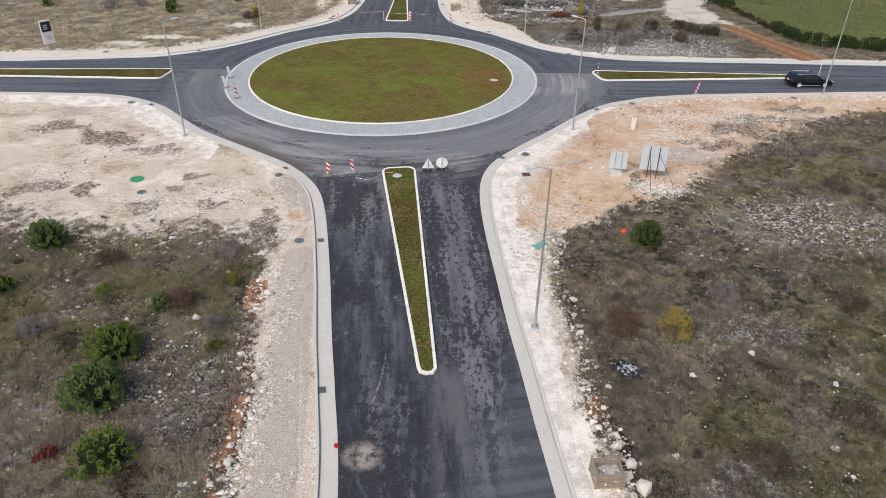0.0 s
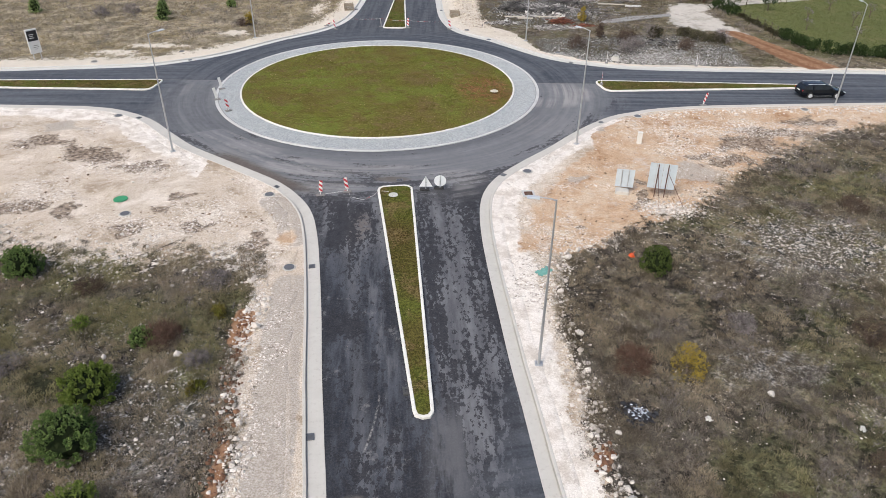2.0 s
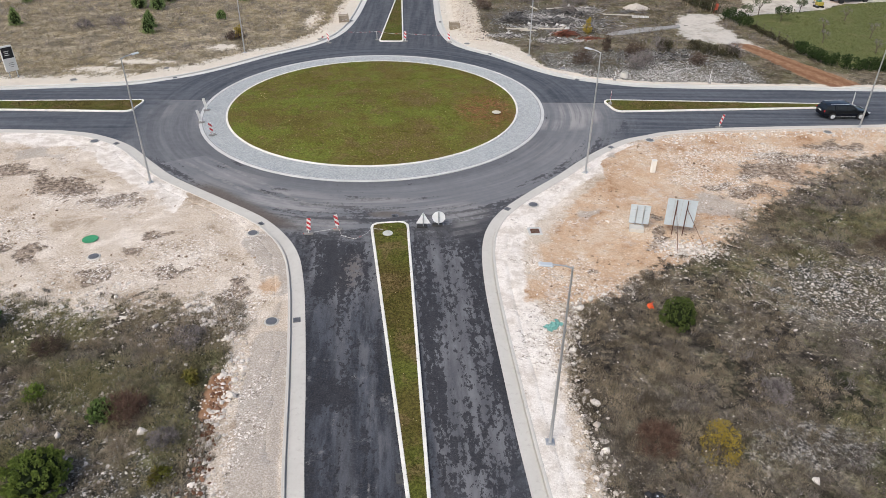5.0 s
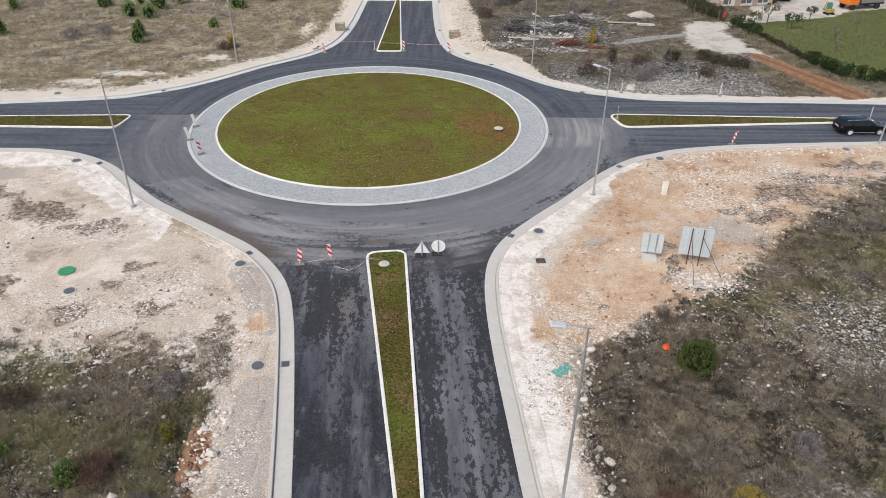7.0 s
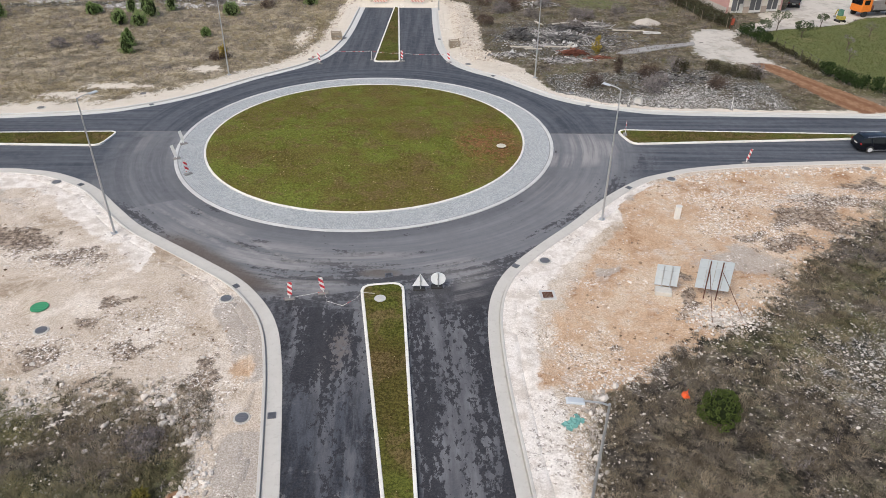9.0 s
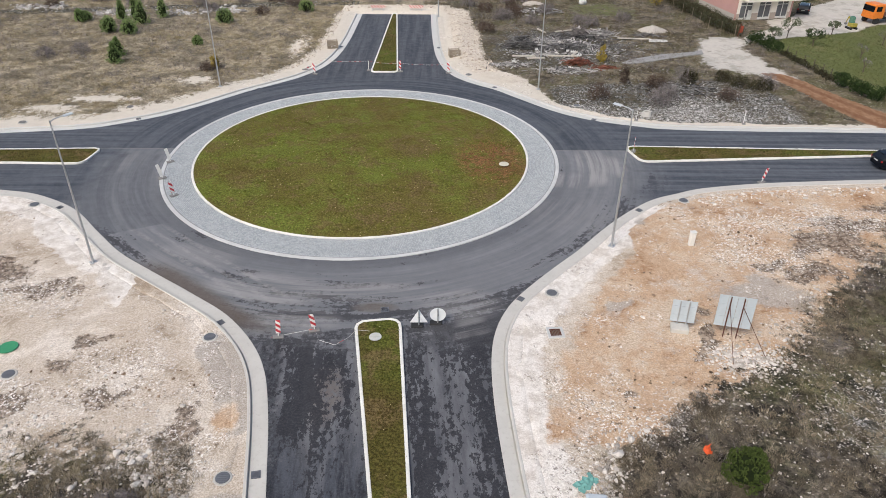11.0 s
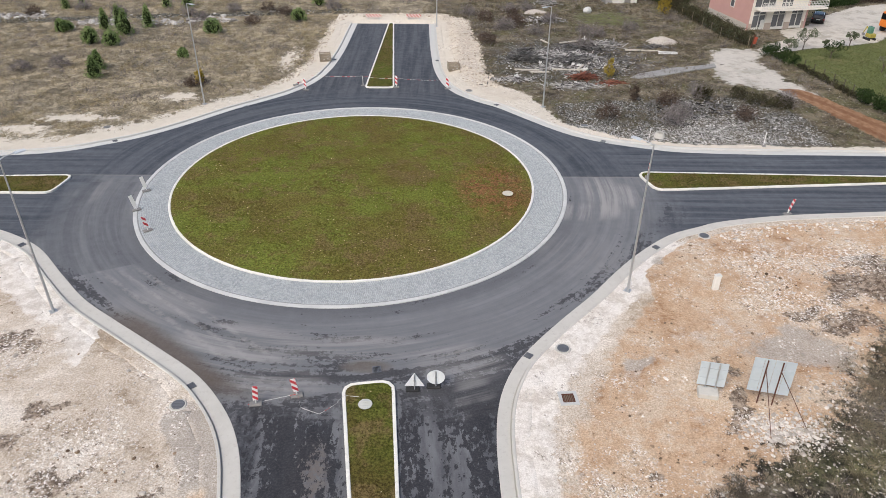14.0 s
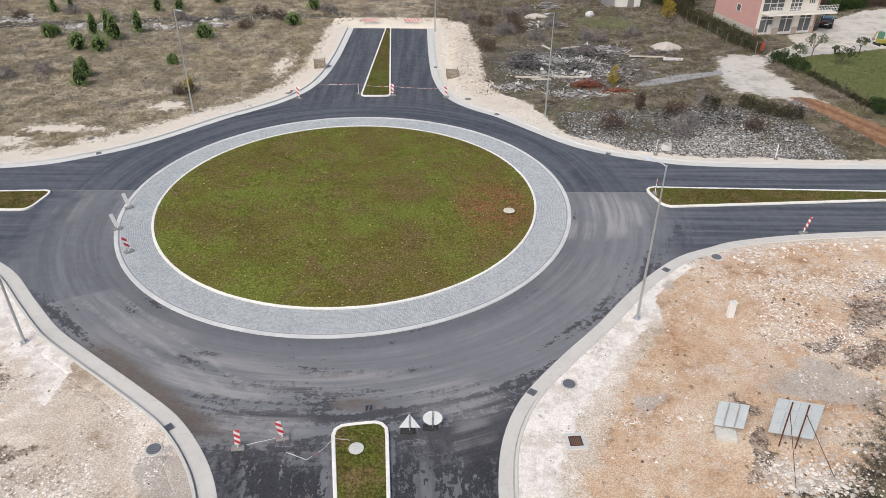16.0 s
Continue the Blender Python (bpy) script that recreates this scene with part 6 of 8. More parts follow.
def shrub(name, place, width, height, material, seed, label, category="shrub", shape="round", count=3600, size=0.10, n=44, group="", thin=0.42):
    """A bush with several stems and a crown of many small sprays."""
    s = thing(name, (*place, 0.06), label, category, group, seed * 37 % 360)
    bm = bmesh.new()
    r = np.random.default_rng(seed)
    for k in range(4):
        a = r.uniform(0, 6.28)
        tip = (0.28 * width * math.cos(a), 0.28 * width * math.sin(a), height * r.uniform(0.5, 0.75))
        rod(bm, (0, 0, -0.08), tip, 0.045, 0.012, 6)
    part("stem", bm, BARK, s)
    c, q = lumps(width, height, n, seed, shape)
    v, f = foliage(c, q, count, size, seed, 0.0, thin)
    raw("crown", v, f, material, s)
    return s


def juniper(place, width, height, material, seed, label, tips=90, column=False, group="juniper bushes", per_tip=150, size=0.05):
    """A juniper: plump pointed shoots set close, with gaps between them, over an added core coloured dark as shade."""
    s = thing("juniper_bush", (*place, 0.06), label, "shrub", group, seed * 37 % 360)
    r = np.random.default_rng(seed)
    u = (np.arange(tips) + 0.5) / tips
    a = np.arange(tips) * 2.39996 + r.normal(0, 0.22, tips)
    long = (0.95 * math.sqrt(width * height / tips) * r.uniform(0.75, 1.3, tips)) * (1.25 if column else 1.0)
    if column:
        reach = width / 2 * np.clip(1.05 - np.abs(u - 0.28) * 1.15, 0.10, 1)
        zz = u * height * 0.90
    else:
        lean = np.arccos(1 - 1.42 * (1 - u))
        reach, zz = width / 2 * np.sin(lean), height * (0.38 + 0.56 * np.cos(lean))
    reach = np.maximum(reach * (1 + 0.09 * np.sin(3 * a + seed) + 0.06 * np.sin(5 * a + 2 * seed)) - 0.35 * long, 0.02) * r.uniform(0.90, 1.06, tips)
    base = np.column_stack([reach * np.cos(a), reach * np.sin(a), np.maximum(zz - 0.3 * long, 0.08)])
    out = base - np.array((0, 0, height * 0.25))
    out /= np.linalg.norm(out, axis=1, keepdims=True)
    axis = out * 0.85 + np.array((0, 0, 0.65)) + r.normal(0, 0.10, (tips, 3))
    axis /= np.linalg.norm(axis, axis=1, keepdims=True)
    k = np.repeat(np.arange(tips), per_tip)
    n = len(k)
    t = r.uniform(-0.5, 1, n)
    ring = r.normal(0, 1, (n, 3))
    ring -= axis[k] * np.sum(ring * axis[k], 1, keepdims=True)
    ring /= np.linalg.norm(ring, axis=1, keepdims=True)
    fat = long[k] * 0.52 * np.sqrt(np.clip(1 - t ** 2, 0.02, 1))
    p = base[k] + axis[k] * (t * long[k])[:, None] + ring * (fat * r.uniform(0.72, 1.0, n))[:, None]
    grow = ring * 0.75 + axis[k] * (0.35 + 0.5 * t[:, None])
    grow /= np.linalg.norm(grow, axis=1, keepdims=True)
    side = np.cross(grow, r.normal(0, 1, (n, 3)) * 0.5 + np.cross(grow, axis[k]) * 0.2 + axis[k] * 0.2)
    side /= np.linalg.norm(side, axis=1, keepdims=True) + 1e-9
    w = (size * r.uniform(0.6, 1.4, n))[:, None]
    v = np.stack([p - side * w * 0.45, p + side * w * 0.45, p + grow * w * 1.2], 1).reshape(-1, 3)
    v[:, 2] = np.maximum(v[:, 2], 0.0)
    raw("crown", v, np.arange(3 * n).reshape(-1, 3), material, s)
    # added solid core that blocks light; its near-black colour stands for shade between shoots
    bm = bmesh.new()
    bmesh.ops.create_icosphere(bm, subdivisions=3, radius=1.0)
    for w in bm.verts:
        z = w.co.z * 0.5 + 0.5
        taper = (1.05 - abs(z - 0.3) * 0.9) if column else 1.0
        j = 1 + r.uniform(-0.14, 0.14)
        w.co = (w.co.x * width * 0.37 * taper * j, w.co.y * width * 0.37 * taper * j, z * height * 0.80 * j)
    part("shade_core", bm, SHADE_CORE, s)
    return s


# near-black green: the shade inside a juniper, put into its core's colour
SHADE_CORE = simple("dark_core_shade", (0.018, 0.026, 0.010), 0.95, 0, 0.1, 0.4, 8)
HEDGEROW = leafy("hedgerow_leaves", (0.022, 0.020, 0.012), (0.090, 0.082, 0.045), clump=1.2)
JUN = "dense green juniper bush in dry grass"
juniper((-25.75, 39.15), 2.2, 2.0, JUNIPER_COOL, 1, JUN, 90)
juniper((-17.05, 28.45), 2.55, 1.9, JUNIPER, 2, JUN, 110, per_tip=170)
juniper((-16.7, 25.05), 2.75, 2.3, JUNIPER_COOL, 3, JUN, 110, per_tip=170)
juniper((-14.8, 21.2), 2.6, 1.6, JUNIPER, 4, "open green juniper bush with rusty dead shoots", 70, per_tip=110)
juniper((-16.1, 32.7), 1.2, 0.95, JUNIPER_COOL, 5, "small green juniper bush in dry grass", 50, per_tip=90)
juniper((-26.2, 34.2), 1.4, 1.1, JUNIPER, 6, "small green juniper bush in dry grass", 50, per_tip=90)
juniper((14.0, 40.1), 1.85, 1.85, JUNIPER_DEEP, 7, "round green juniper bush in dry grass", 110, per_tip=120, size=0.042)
shrub("low_shrub", (-20.1, 34.0), 1.0, 0.5, JUNIPER, 8, "low green shrub among dry grass", count=500, n=12)
shrub("low_shrub", (-12.6, 35.2), 0.9, 0.5, GREENGRASS, 9, "low green shrub among dry grass", count=500, n=12)
shrub("low_shrub", (-11.9, 28.9), 1.1, 0.4, GREENGRASS, 10, "low green shrub among dry grass", count=400, n=12)
shrub("autumn_shrub", (13.2, 30.5), 1.9, 1.6, YELLOWLEAF, 11, "sparse shrub with yellow autumn leaves", count=2400, n=30, size=0.05)
shrub("twig_shrub", (10.4, 30.9), 1.9, 0.9, REDTWIG, 12, "red-brown leafless twiggy shrub", count=2600, n=26, size=0.20, thin=0.05)
shrub("twig_shrub", (-15.0, 32.9), 1.9, 0.8, REDTWIG, 13, "red-brown leafless twiggy shrub", count=2600, n=26, size=0.20, thin=0.05)
shrub("heather_shrub", (-17.6, 21.5), 0.9, 0.4, simple("red_heather", (0.16, 0.035, 0.025), 0.9), 14, "small dark red heather shrub", count=500, n=12)
shrub("twig_shrub", (-13.6, 38.3), 1.9, 0.6, TWIGS, 15, "grey leafless twiggy shrub", count=3600, n=34, size=0.09, thin=0.10)
shrub("heather_shrub", (-13.3, 20.1), 1.6, 0.4, BROWNLEAF, 16, "rusty dead shoots under a bush", count=500, n=12)
for i, (p, wd, ht) in enumerate([((31.0, 48.6), 2.0, 0.9), ((36.0, 52.5), 2.4, 0.9), ((24.5, 33.5), 2.2, 0.7), ((29.5, 38.0), 2.0, 0.6), ((20.5, 24.0), 2.0, 0.6), ((17.5, 34.5), 1.6, 0.5), ((15.0, 21.5), 2.2, 0.6), ((-22.5, 30.5), 1.8, 0.6), ((-21.0, 37.5), 1.8, 0.6), ((-12.6, 31.0), 1.4, 0.5), ((-23.5, 26.5), 1.8, 0.6)]):
    shrub("twig_shrub", p, wd, ht, TWIGS if i % 2 else BROWNLEAF, 20 + i, "low grey-brown leafless shrub", count=3600, n=34, size=0.09, thin=0.10, group="leafless shrubs")

COL = "upright green juniper in dry meadow"
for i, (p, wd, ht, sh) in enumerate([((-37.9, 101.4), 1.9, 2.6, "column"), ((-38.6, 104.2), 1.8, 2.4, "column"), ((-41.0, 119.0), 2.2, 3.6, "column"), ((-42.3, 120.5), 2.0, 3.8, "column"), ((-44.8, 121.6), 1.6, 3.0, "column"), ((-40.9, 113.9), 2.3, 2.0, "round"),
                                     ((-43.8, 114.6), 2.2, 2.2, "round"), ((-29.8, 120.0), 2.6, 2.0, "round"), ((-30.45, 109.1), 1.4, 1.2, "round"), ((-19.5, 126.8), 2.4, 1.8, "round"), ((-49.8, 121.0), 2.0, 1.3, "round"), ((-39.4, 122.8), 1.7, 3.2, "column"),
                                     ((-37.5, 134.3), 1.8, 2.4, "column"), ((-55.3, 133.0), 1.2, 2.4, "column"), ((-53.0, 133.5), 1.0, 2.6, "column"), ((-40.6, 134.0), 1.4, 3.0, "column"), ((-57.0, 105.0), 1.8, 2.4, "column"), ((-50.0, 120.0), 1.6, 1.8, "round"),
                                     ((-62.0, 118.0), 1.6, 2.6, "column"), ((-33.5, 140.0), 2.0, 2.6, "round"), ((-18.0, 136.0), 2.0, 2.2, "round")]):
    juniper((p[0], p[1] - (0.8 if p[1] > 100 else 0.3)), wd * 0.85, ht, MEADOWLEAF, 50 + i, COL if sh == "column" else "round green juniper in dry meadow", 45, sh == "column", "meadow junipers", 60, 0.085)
for i, p in enumerate([(-26.0, 98.2), (-47.5, 103.0), (-43.5, 104.5), (-25.5, 124.0), (-33.5, 126.0), (9.8, 122.3), (11.5, 124.0), (16.2, 125.8), (18.9, 113.8), (6.7, 115.4), (19.8, 119.0), (13.5, 119.5), (-58.0, 128.0), (-46.0, 128.5), (-36.0, 128.5), (-25.0, 131.5), (4.5, 130.0), (11.0, 132.0),
                       (24.0, 93.0), (27.5, 95.5), (36.0, 93.0), (30.5, 89.0), (22.7, 87.7), (24.2, 89.7), (17.0, 89.5), (26.6, 121.4), (21.5, 118.5), (10.9, 128.3), (8.9, 122.3), (13.5, 133.3), (7.2, 126.7), (-52.0, 131.0), (-30.0, 131.0), (-22.0, 129.0), (-15.5, 133.0)]):
    shrub("bare_shrub", p, 2.2, 1.2 if i > 4 else 0.9, TWIGS if i % 3 else BROWNLEAF, 90 + i, "grey leafless shrub on rough ground", count=1500, size=0.20, n=34, group="bare shrubs", thin=0.07)
for i, (p, wd) in enumerate([((33.3, 92.8), 2.6), ((35.2, 92.4), 2.2), ((32.0, 95.0), 2.0), ((28.2, 95.0), 1.8)]):
    shrub("thorn_shrub", p, wd, 1.1, HEDGEROW, 140 + i, "dark olive thorny shrub on rubble", count=2600, size=0.10, n=34, group="thorn shrubs", thin=0.2)
shrub("autumn_shrub", (19.7, 102.0), 1.2, 2.3, YELLOWLEAF, 130, "slender shrub with yellow autumn leaves", shape="column", count=1600, size=0.08, n=24)
shrub("dark_shrub", (20.7, 94.2), 1.1, 2.0, BROWNLEAF, 131, "dark brown upright dead shrub", shape="column", count=2500, size=0.14, n=24, thin=0.08)
shrub("autumn_shrub", (34.2, 132.0), 1.8, 2.4, YELLOWLEAF, 132, "slender shrub with yellow autumn leaves", count=800, size=0.15, n=20)
shrub("autumn_shrub", (-25.6, 98.6), 1.0, 1.6, YELLOWLEAF, 133, "slender shrub with yellow autumn leaves", shape="column", count=500, size=0.13, n=16)


def small_tree(place, height, spread_w, material, seed, label, count=1400, size=0.13):
    """A tapered trunk, branching limbs and an uneven crown."""
    t = thing("small_tree", (*place, 0.05), label, "tree", "garden trees", seed * 53 % 360)
    r = np.random.default_rng(seed)
    bm = bmesh.new()
    rod(bm, (0, 0, -0.1), (0.05, 0, height * 0.45), 0.07, 0.045, 8)
    part("trunk", bm, BARK, t)
    tips = []
    for k in range(6):
        a = k * 1.05 + r.uniform(-0.3, 0.3)
        tip = (math.cos(a) * spread_w * 0.36, math.sin(a) * spread_w * 0.36, height * r.uniform(0.62, 0.95))
        bm = bmesh.new()
        rod(bm, (0.04, 0, height * r.uniform(0.3, 0.44)), tip, 0.03, 0.01, 6)
        part("limb", bm, BARK, t)
        tips.append(tip)
    c = [(x + r.normal(0, 0.12 * spread_w), y + r.normal(0, 0.12 * spread_w), z + r.normal(0, 0.06 * height)) for x, y, z in tips for _ in range(3)]
    v, f = foliage(c, [spread_w * r.uniform(0.08, 0.17) for _ in c], count, size, seed)
    raw("crown", v, f, material, t)
    return t


for i, (p, ht, sp, m) in enumerate([((46.7, 112.9), 2.6, 2.0, OLIVE), ((44.6, 112.2), 1.6, 1.7, OLIVE), ((48.6, 109.4), 1.9, 2.2, HEDGE), ((53.6, 114.7), 1.8, 1.1, OLIVE), ((50.0, 113.9), 1.0, 0.7, OLIVE), ((58.0, 110.0), 2.0, 1.4, TWIGS), ((52.0, 104.0), 1.9, 1.2, TWIGS), ((57.0, 101.0), 2.0, 1.3, TWIGS),
                                    ((49.5, 98.5), 1.7, 1.0, TWIGS), ((62.0, 106.0), 2.0, 1.4, TWIGS), ((54.0, 94.0), 1.8, 1.1, TWIGS), ((62.5, 96.0), 1.8, 1.2, TWIGS)]):
    small_tree(p, ht, sp, m, 150 + i, "young garden tree on the lawn" if m is not TWIGS else "leafless young tree on the lawn", count=2600 if m is not TWIGS else 300, size=0.06)


def hedge(points, width, height, material, seed, label, per_metre=520, size=0.14, name="hedge", thin=0.42):
    """A clipped but ragged hedge along a line."""
    line = curve_through(points, 0.5)
    o = line[0]
    h = thing(name, (float(o[0]), float(o[1]), 0.05), label, "hedge")
    r = np.random.default_rng(seed)
    c, q = [], []
    for p in line:
        for _ in range(4):
            c.append((p[0] - o[0] + r.normal(0, width * 0.22), p[1] - o[1] + r.normal(0, width * 0.22), r.uniform(0.15, 0.85) * height * r.uniform(0.8, 1.15)))
            q.append(width * r.uniform(0.18, 0.34))
    n = int(len(line) * 0.5 * per_metre)
    v, f = foliage(c, q, n, size, seed, 0.0, thin)
    raw("leaves", v, f, material, h)
    bm = bmesh.new()
    for p in line[::2]:
        rod(bm, (p[0] - o[0], p[1] - o[1], -0.1), (p[0] - o[0] + r.normal(0, 0.1), p[1] - o[1], height * 0.6), 0.04, 0.015, 5)
    tagged(part("stem_row", bm, BARK, h), kind="stuff")
    return h


hedge([(41.1, 110.9), (41.6, 108.6), (42.6, 106.4)], 1.5, 1.7, HEDGE, 1, "dense dark green hedge beside the gravel drive", 1300, 0.09)
hedge([(42.9, 105.4), (43.6, 102.0), (44.2, 98.5), (44.4, 95.5)], 0.7, 0.6, HEDGEROW, 2, "thin brown hedge along a wire fence", 700, 0.11, thin=0.14)
hedge([(44.5, 94.6), (45.1, 92.0), (45.9, 89.4), (48.5, 88.0), (53.0, 86.6), (60.0, 85.6), (74.0, 84.6)], 1.4, 1.5, HEDGE, 3, "dense dark green hedge along the lawn", 1000, 0.10)
hedge([(40.7, 114.6), (38.9, 118.6), (38.3, 124.0), (37.2, 130.0), (36.3, 136.0), (35, 142)], 2.2, 1.7, HEDGEROW, 4, "ragged dark hedgerow of half-bare shrubs", 900, 0.14, thin=0.2)
hedge([(40.6, 115.6), (39.0, 119.5), (38.2, 126.0), (37.2, 132.0)], 1.6, 1.5, OLIVE, 5, "ragged evergreen shrubs in the hedgerow", 420, 0.11)
hedge([(34.5, 139.0), (37.0, 138.6), (40.0, 140.0)], 2.6, 3.2, HEDGE, 6, "dark evergreen trees behind the hedgerow", 1400, 0.15)
hedge([(58.0, 140.0), (68.0, 140.5), (80.0, 141.5)], 3.2, 2.2, BROWNLEAF, 7, "brown thicket behind the yard", 1200, 0.24, thin=0.08)
hedge([(58.5, 134.5), (61.0, 137.0), (66.0, 138.5)], 2.0, 1.5, HEDGE, 8, "dark shrubs at the edge of the yard", 900, 0.14)


def fence(points, height, label):
    """Thin posts with two wires."""
    line = curve_through(points, 2.2)
    o = line[0]
    fn = thing("wire_fence", (float(o[0]), float(o[1]), 0.05), label, "fence")
    for p in line:
        bm = bmesh.new()
        rod(bm, (p[0] - o[0], p[1] - o[1], -0.1), (p[0] - o[0], p[1] - o[1], height), 0.045, 0.04, 6)
        part("post", bm, DARKWOOD if height < 1.3 else WOOD, fn)
    for z in (0.5, 0.95):
        bm = bmesh.new()
        for a, b in zip(line, line[1:]):
            rod(bm, (*(a - o), z * height), (*(b - o), z * height), 0.006, 0.006, 4)
        part("wire", bm, IRON, fn)


fence([(43.3, 105.0), (43.9, 101.5), (44.5, 98.0), (44.6, 94.5)], 1.2, "wire fence on thin wooden posts")
fence([(40.2, 114.2), (38.0, 118.4), (37.4, 124.0), (36.3, 130.0)], 1.4, "wire fence on thin wooden posts")
gate = thing("rusty_gate_post", (40.5, 113.9, 0.05), "rusty leaning gate post by the drive", "gate post")
bm = bmesh.new()
box(bm, (0.12, 0.12, 1.7), pose(0, 0, 0, 0, 5, 0), 0.01)
part("post", bm, RUST, gate)
bm = bmesh.new()
box(bm, (0.5, 0.05, 0.9), pose(0.25, 0, 0.5, 0, 5, 0), 0.01)
part("panel", bm, simple("red_lead_paint", (0.32, 0.07, 0.04), 0.8), gate)


def crumple(name, place, size, material, seed, label, category, high=0.12):
    """A crumpled sheet lying on the ground."""
    r = np.random.default_rng(seed)
    n = 9
    v = [((i / (n - 1) - 0.5) * size[0] + r.normal(0, 0.05), (j / (n - 1) - 0.5) * size[1] * (0.6 + 0.6 * r.random()) + r.normal(0, 0.05), abs(r.normal(0, high)) + 0.02) for j in range(n) for i in range(n)]
    f = [(j * n + i, j * n + i + 1, (j + 1) * n + i + 1, (j + 1) * n + i) for j in range(n - 1) for i in range(n - 1)]
    ob = raw(name, v, f, material)
    ob.matrix_world = pose(*place, 0.09, 0, 0, seed * 40)
    return tagged(ob, label, category)


# ---------------------------------------------------------------- dump of timber and rubble
def plank_heap(name, place, wide, deep, n, seed, material, label, long=(0.6, 2.2), high=0.5, flat=0.35):
    """Broken boards thrown on a heap, in one joined mesh."""
    r = np.random.default_rng(seed)
    h = thing(name, (*place, 0.05), label, "debris", "timber debris")
    vs, fs = [], []
    unit = np.array([(x, y, z) for z in (-0.5, 0.5) for y in (-0.5, 0.5) for x in (-0.5, 0.5)])
    quads = np.array([(0, 2, 3, 1), (4, 5, 7, 6), (0, 1, 5, 4), (2, 6, 7, 3), (0, 4, 6, 2), (1, 3, 7, 5)])
    for k in range(int(n * 1.5)):
        size = np.array((r.uniform(*long), r.uniform(0.05, 0.17), r.uniform(0.02, 0.06)))
        x, y = r.normal(0, wide / 2.2), r.normal(0, deep / 2.2)
        z = 0.05 + high * max(0.0, 1 - (x / wide) ** 2 - (y / deep) ** 2) * r.uniform(0.1, 1)
        m = pose(x, y, z, r.normal(0, 22 * flat), r.normal(0, 22 * flat), r.uniform(0, 180))
        vs.append((np.array(m.to_3x3()) @ (unit * size).T).T + np.array(m.translation))
        fs.append(quads + 8 * k)
    tagged(raw("loose_timber", np.vstack(vs), np.vstack(fs), material, h), kind="stuff")
    return h


def varied(name, low, high):
    m = Mat(name, 0.9, 0, 0.2)
    c = m.mix(m.island(), low, high)
    c = m.mix(m.step(m.noise(5, 5, 0.7), 0.5, 0.7, 0, 0.5), c, tuple(v * 0.6 for v in low))
    return m.done(c)


DUMP_DARK, DUMP_GREY, DUMP_RED = varied("charred_boards", (0.018, 0.017, 0.016), (0.22, 0.21, 0.205)), varied("grey_boards", (0.040, 0.036, 0.033), (0.56, 0.535, 0.51)), varied("red_boards", (0.085, 0.028, 0.018), (0.29, 0.115, 0.075))
plank_heap("timber_heap", (10.7, 107.9), 2.4, 1.3, 200, 1, DUMP_DARK, "heap of charred dark boards", high=0.9)
plank_heap("timber_heap", (15.8, 109.0), 5.0, 2.4, 190, 2, DUMP_GREY, "scattered grey broken boards and rubble", high=0.4)
plank_heap("timber_heap", (16.0, 108.0), 4.0, 2.0, 120, 3, DUMP_DARK, "scattered dark broken boards", high=0.5)
plank_heap("timber_heap", (21.8, 114.6), 2.6, 1.6, 80, 4, DUMP_GREY, "scattered grey broken boards and rubble", high=0.5)
plank_heap("timber_heap", (18.5, 113.0), 4.5, 2.2, 110, 5, DUMP_DARK, "scattered dark broken boards", high=0.3)
plank_heap("timber_heap", (16.7, 101.2), 1.5, 0.6, 60, 6, DUMP_RED, "heap of dark red boards", high=0.7, long=(0.8, 2.4))
plank_heap("timber_heap", (19.4, 99.8), 2.0, 0.5, 26, 7, DUMP_RED, "heap of dark red boards", high=0.1, long=(0.8, 2.4))
plank_heap("timber_heap", (8.4, 100.4), 3.0, 1.2, 90, 8, DUMP_GREY, "scattered grey broken boards and rubble", high=0.3, long=(0.3, 1.1))
plank_heap("timber_heap", (15.0, 98.4), 3.4, 1.6, 120, 9, DUMP_GREY, "scattered grey broken boards and rubble", high=0.3, long=(0.3, 1.4))
plank_heap("timber_heap", (15.5, 126.5), 4.0, 2.0, 90, 10, DUMP_GREY, "scattered grey broken boards and rubble", high=0.6, long=(0.3, 1.3))
plank_heap("timber_heap", (13.5, 104.8), 2.2, 0.6, 30, 11, DUMP_GREY, "scattered grey broken boards and rubble", high=0.2, long=(0.8, 2.0))
plank_heap("timber_heap", (28.0, 113.6), 2.2, 0.7, 30, 12, DUMP_DARK, "scattered dark broken boards", high=0.3)
plank_heap("scattered_scrap", (17.0, 106.0), 8.5, 6.5, 330, 14, DUMP_GREY, "small grey scrap scattered over rough ground", high=0.05, long=(0.12, 0.8))
plank_heap("scattered_scrap", (20.0, 108.0), 9.0, 7.0, 260, 15, DUMP_DARK, "small dark scrap scattered over rough ground", high=0.05, long=(0.15, 1.1))
plank_heap("scattered_scrap", (27.0, 92.0), 6.0, 3.5, 200, 16, DUMP_DARK, "small dark scrap scattered over rough ground", high=0.1, long=(0.15, 0.9))
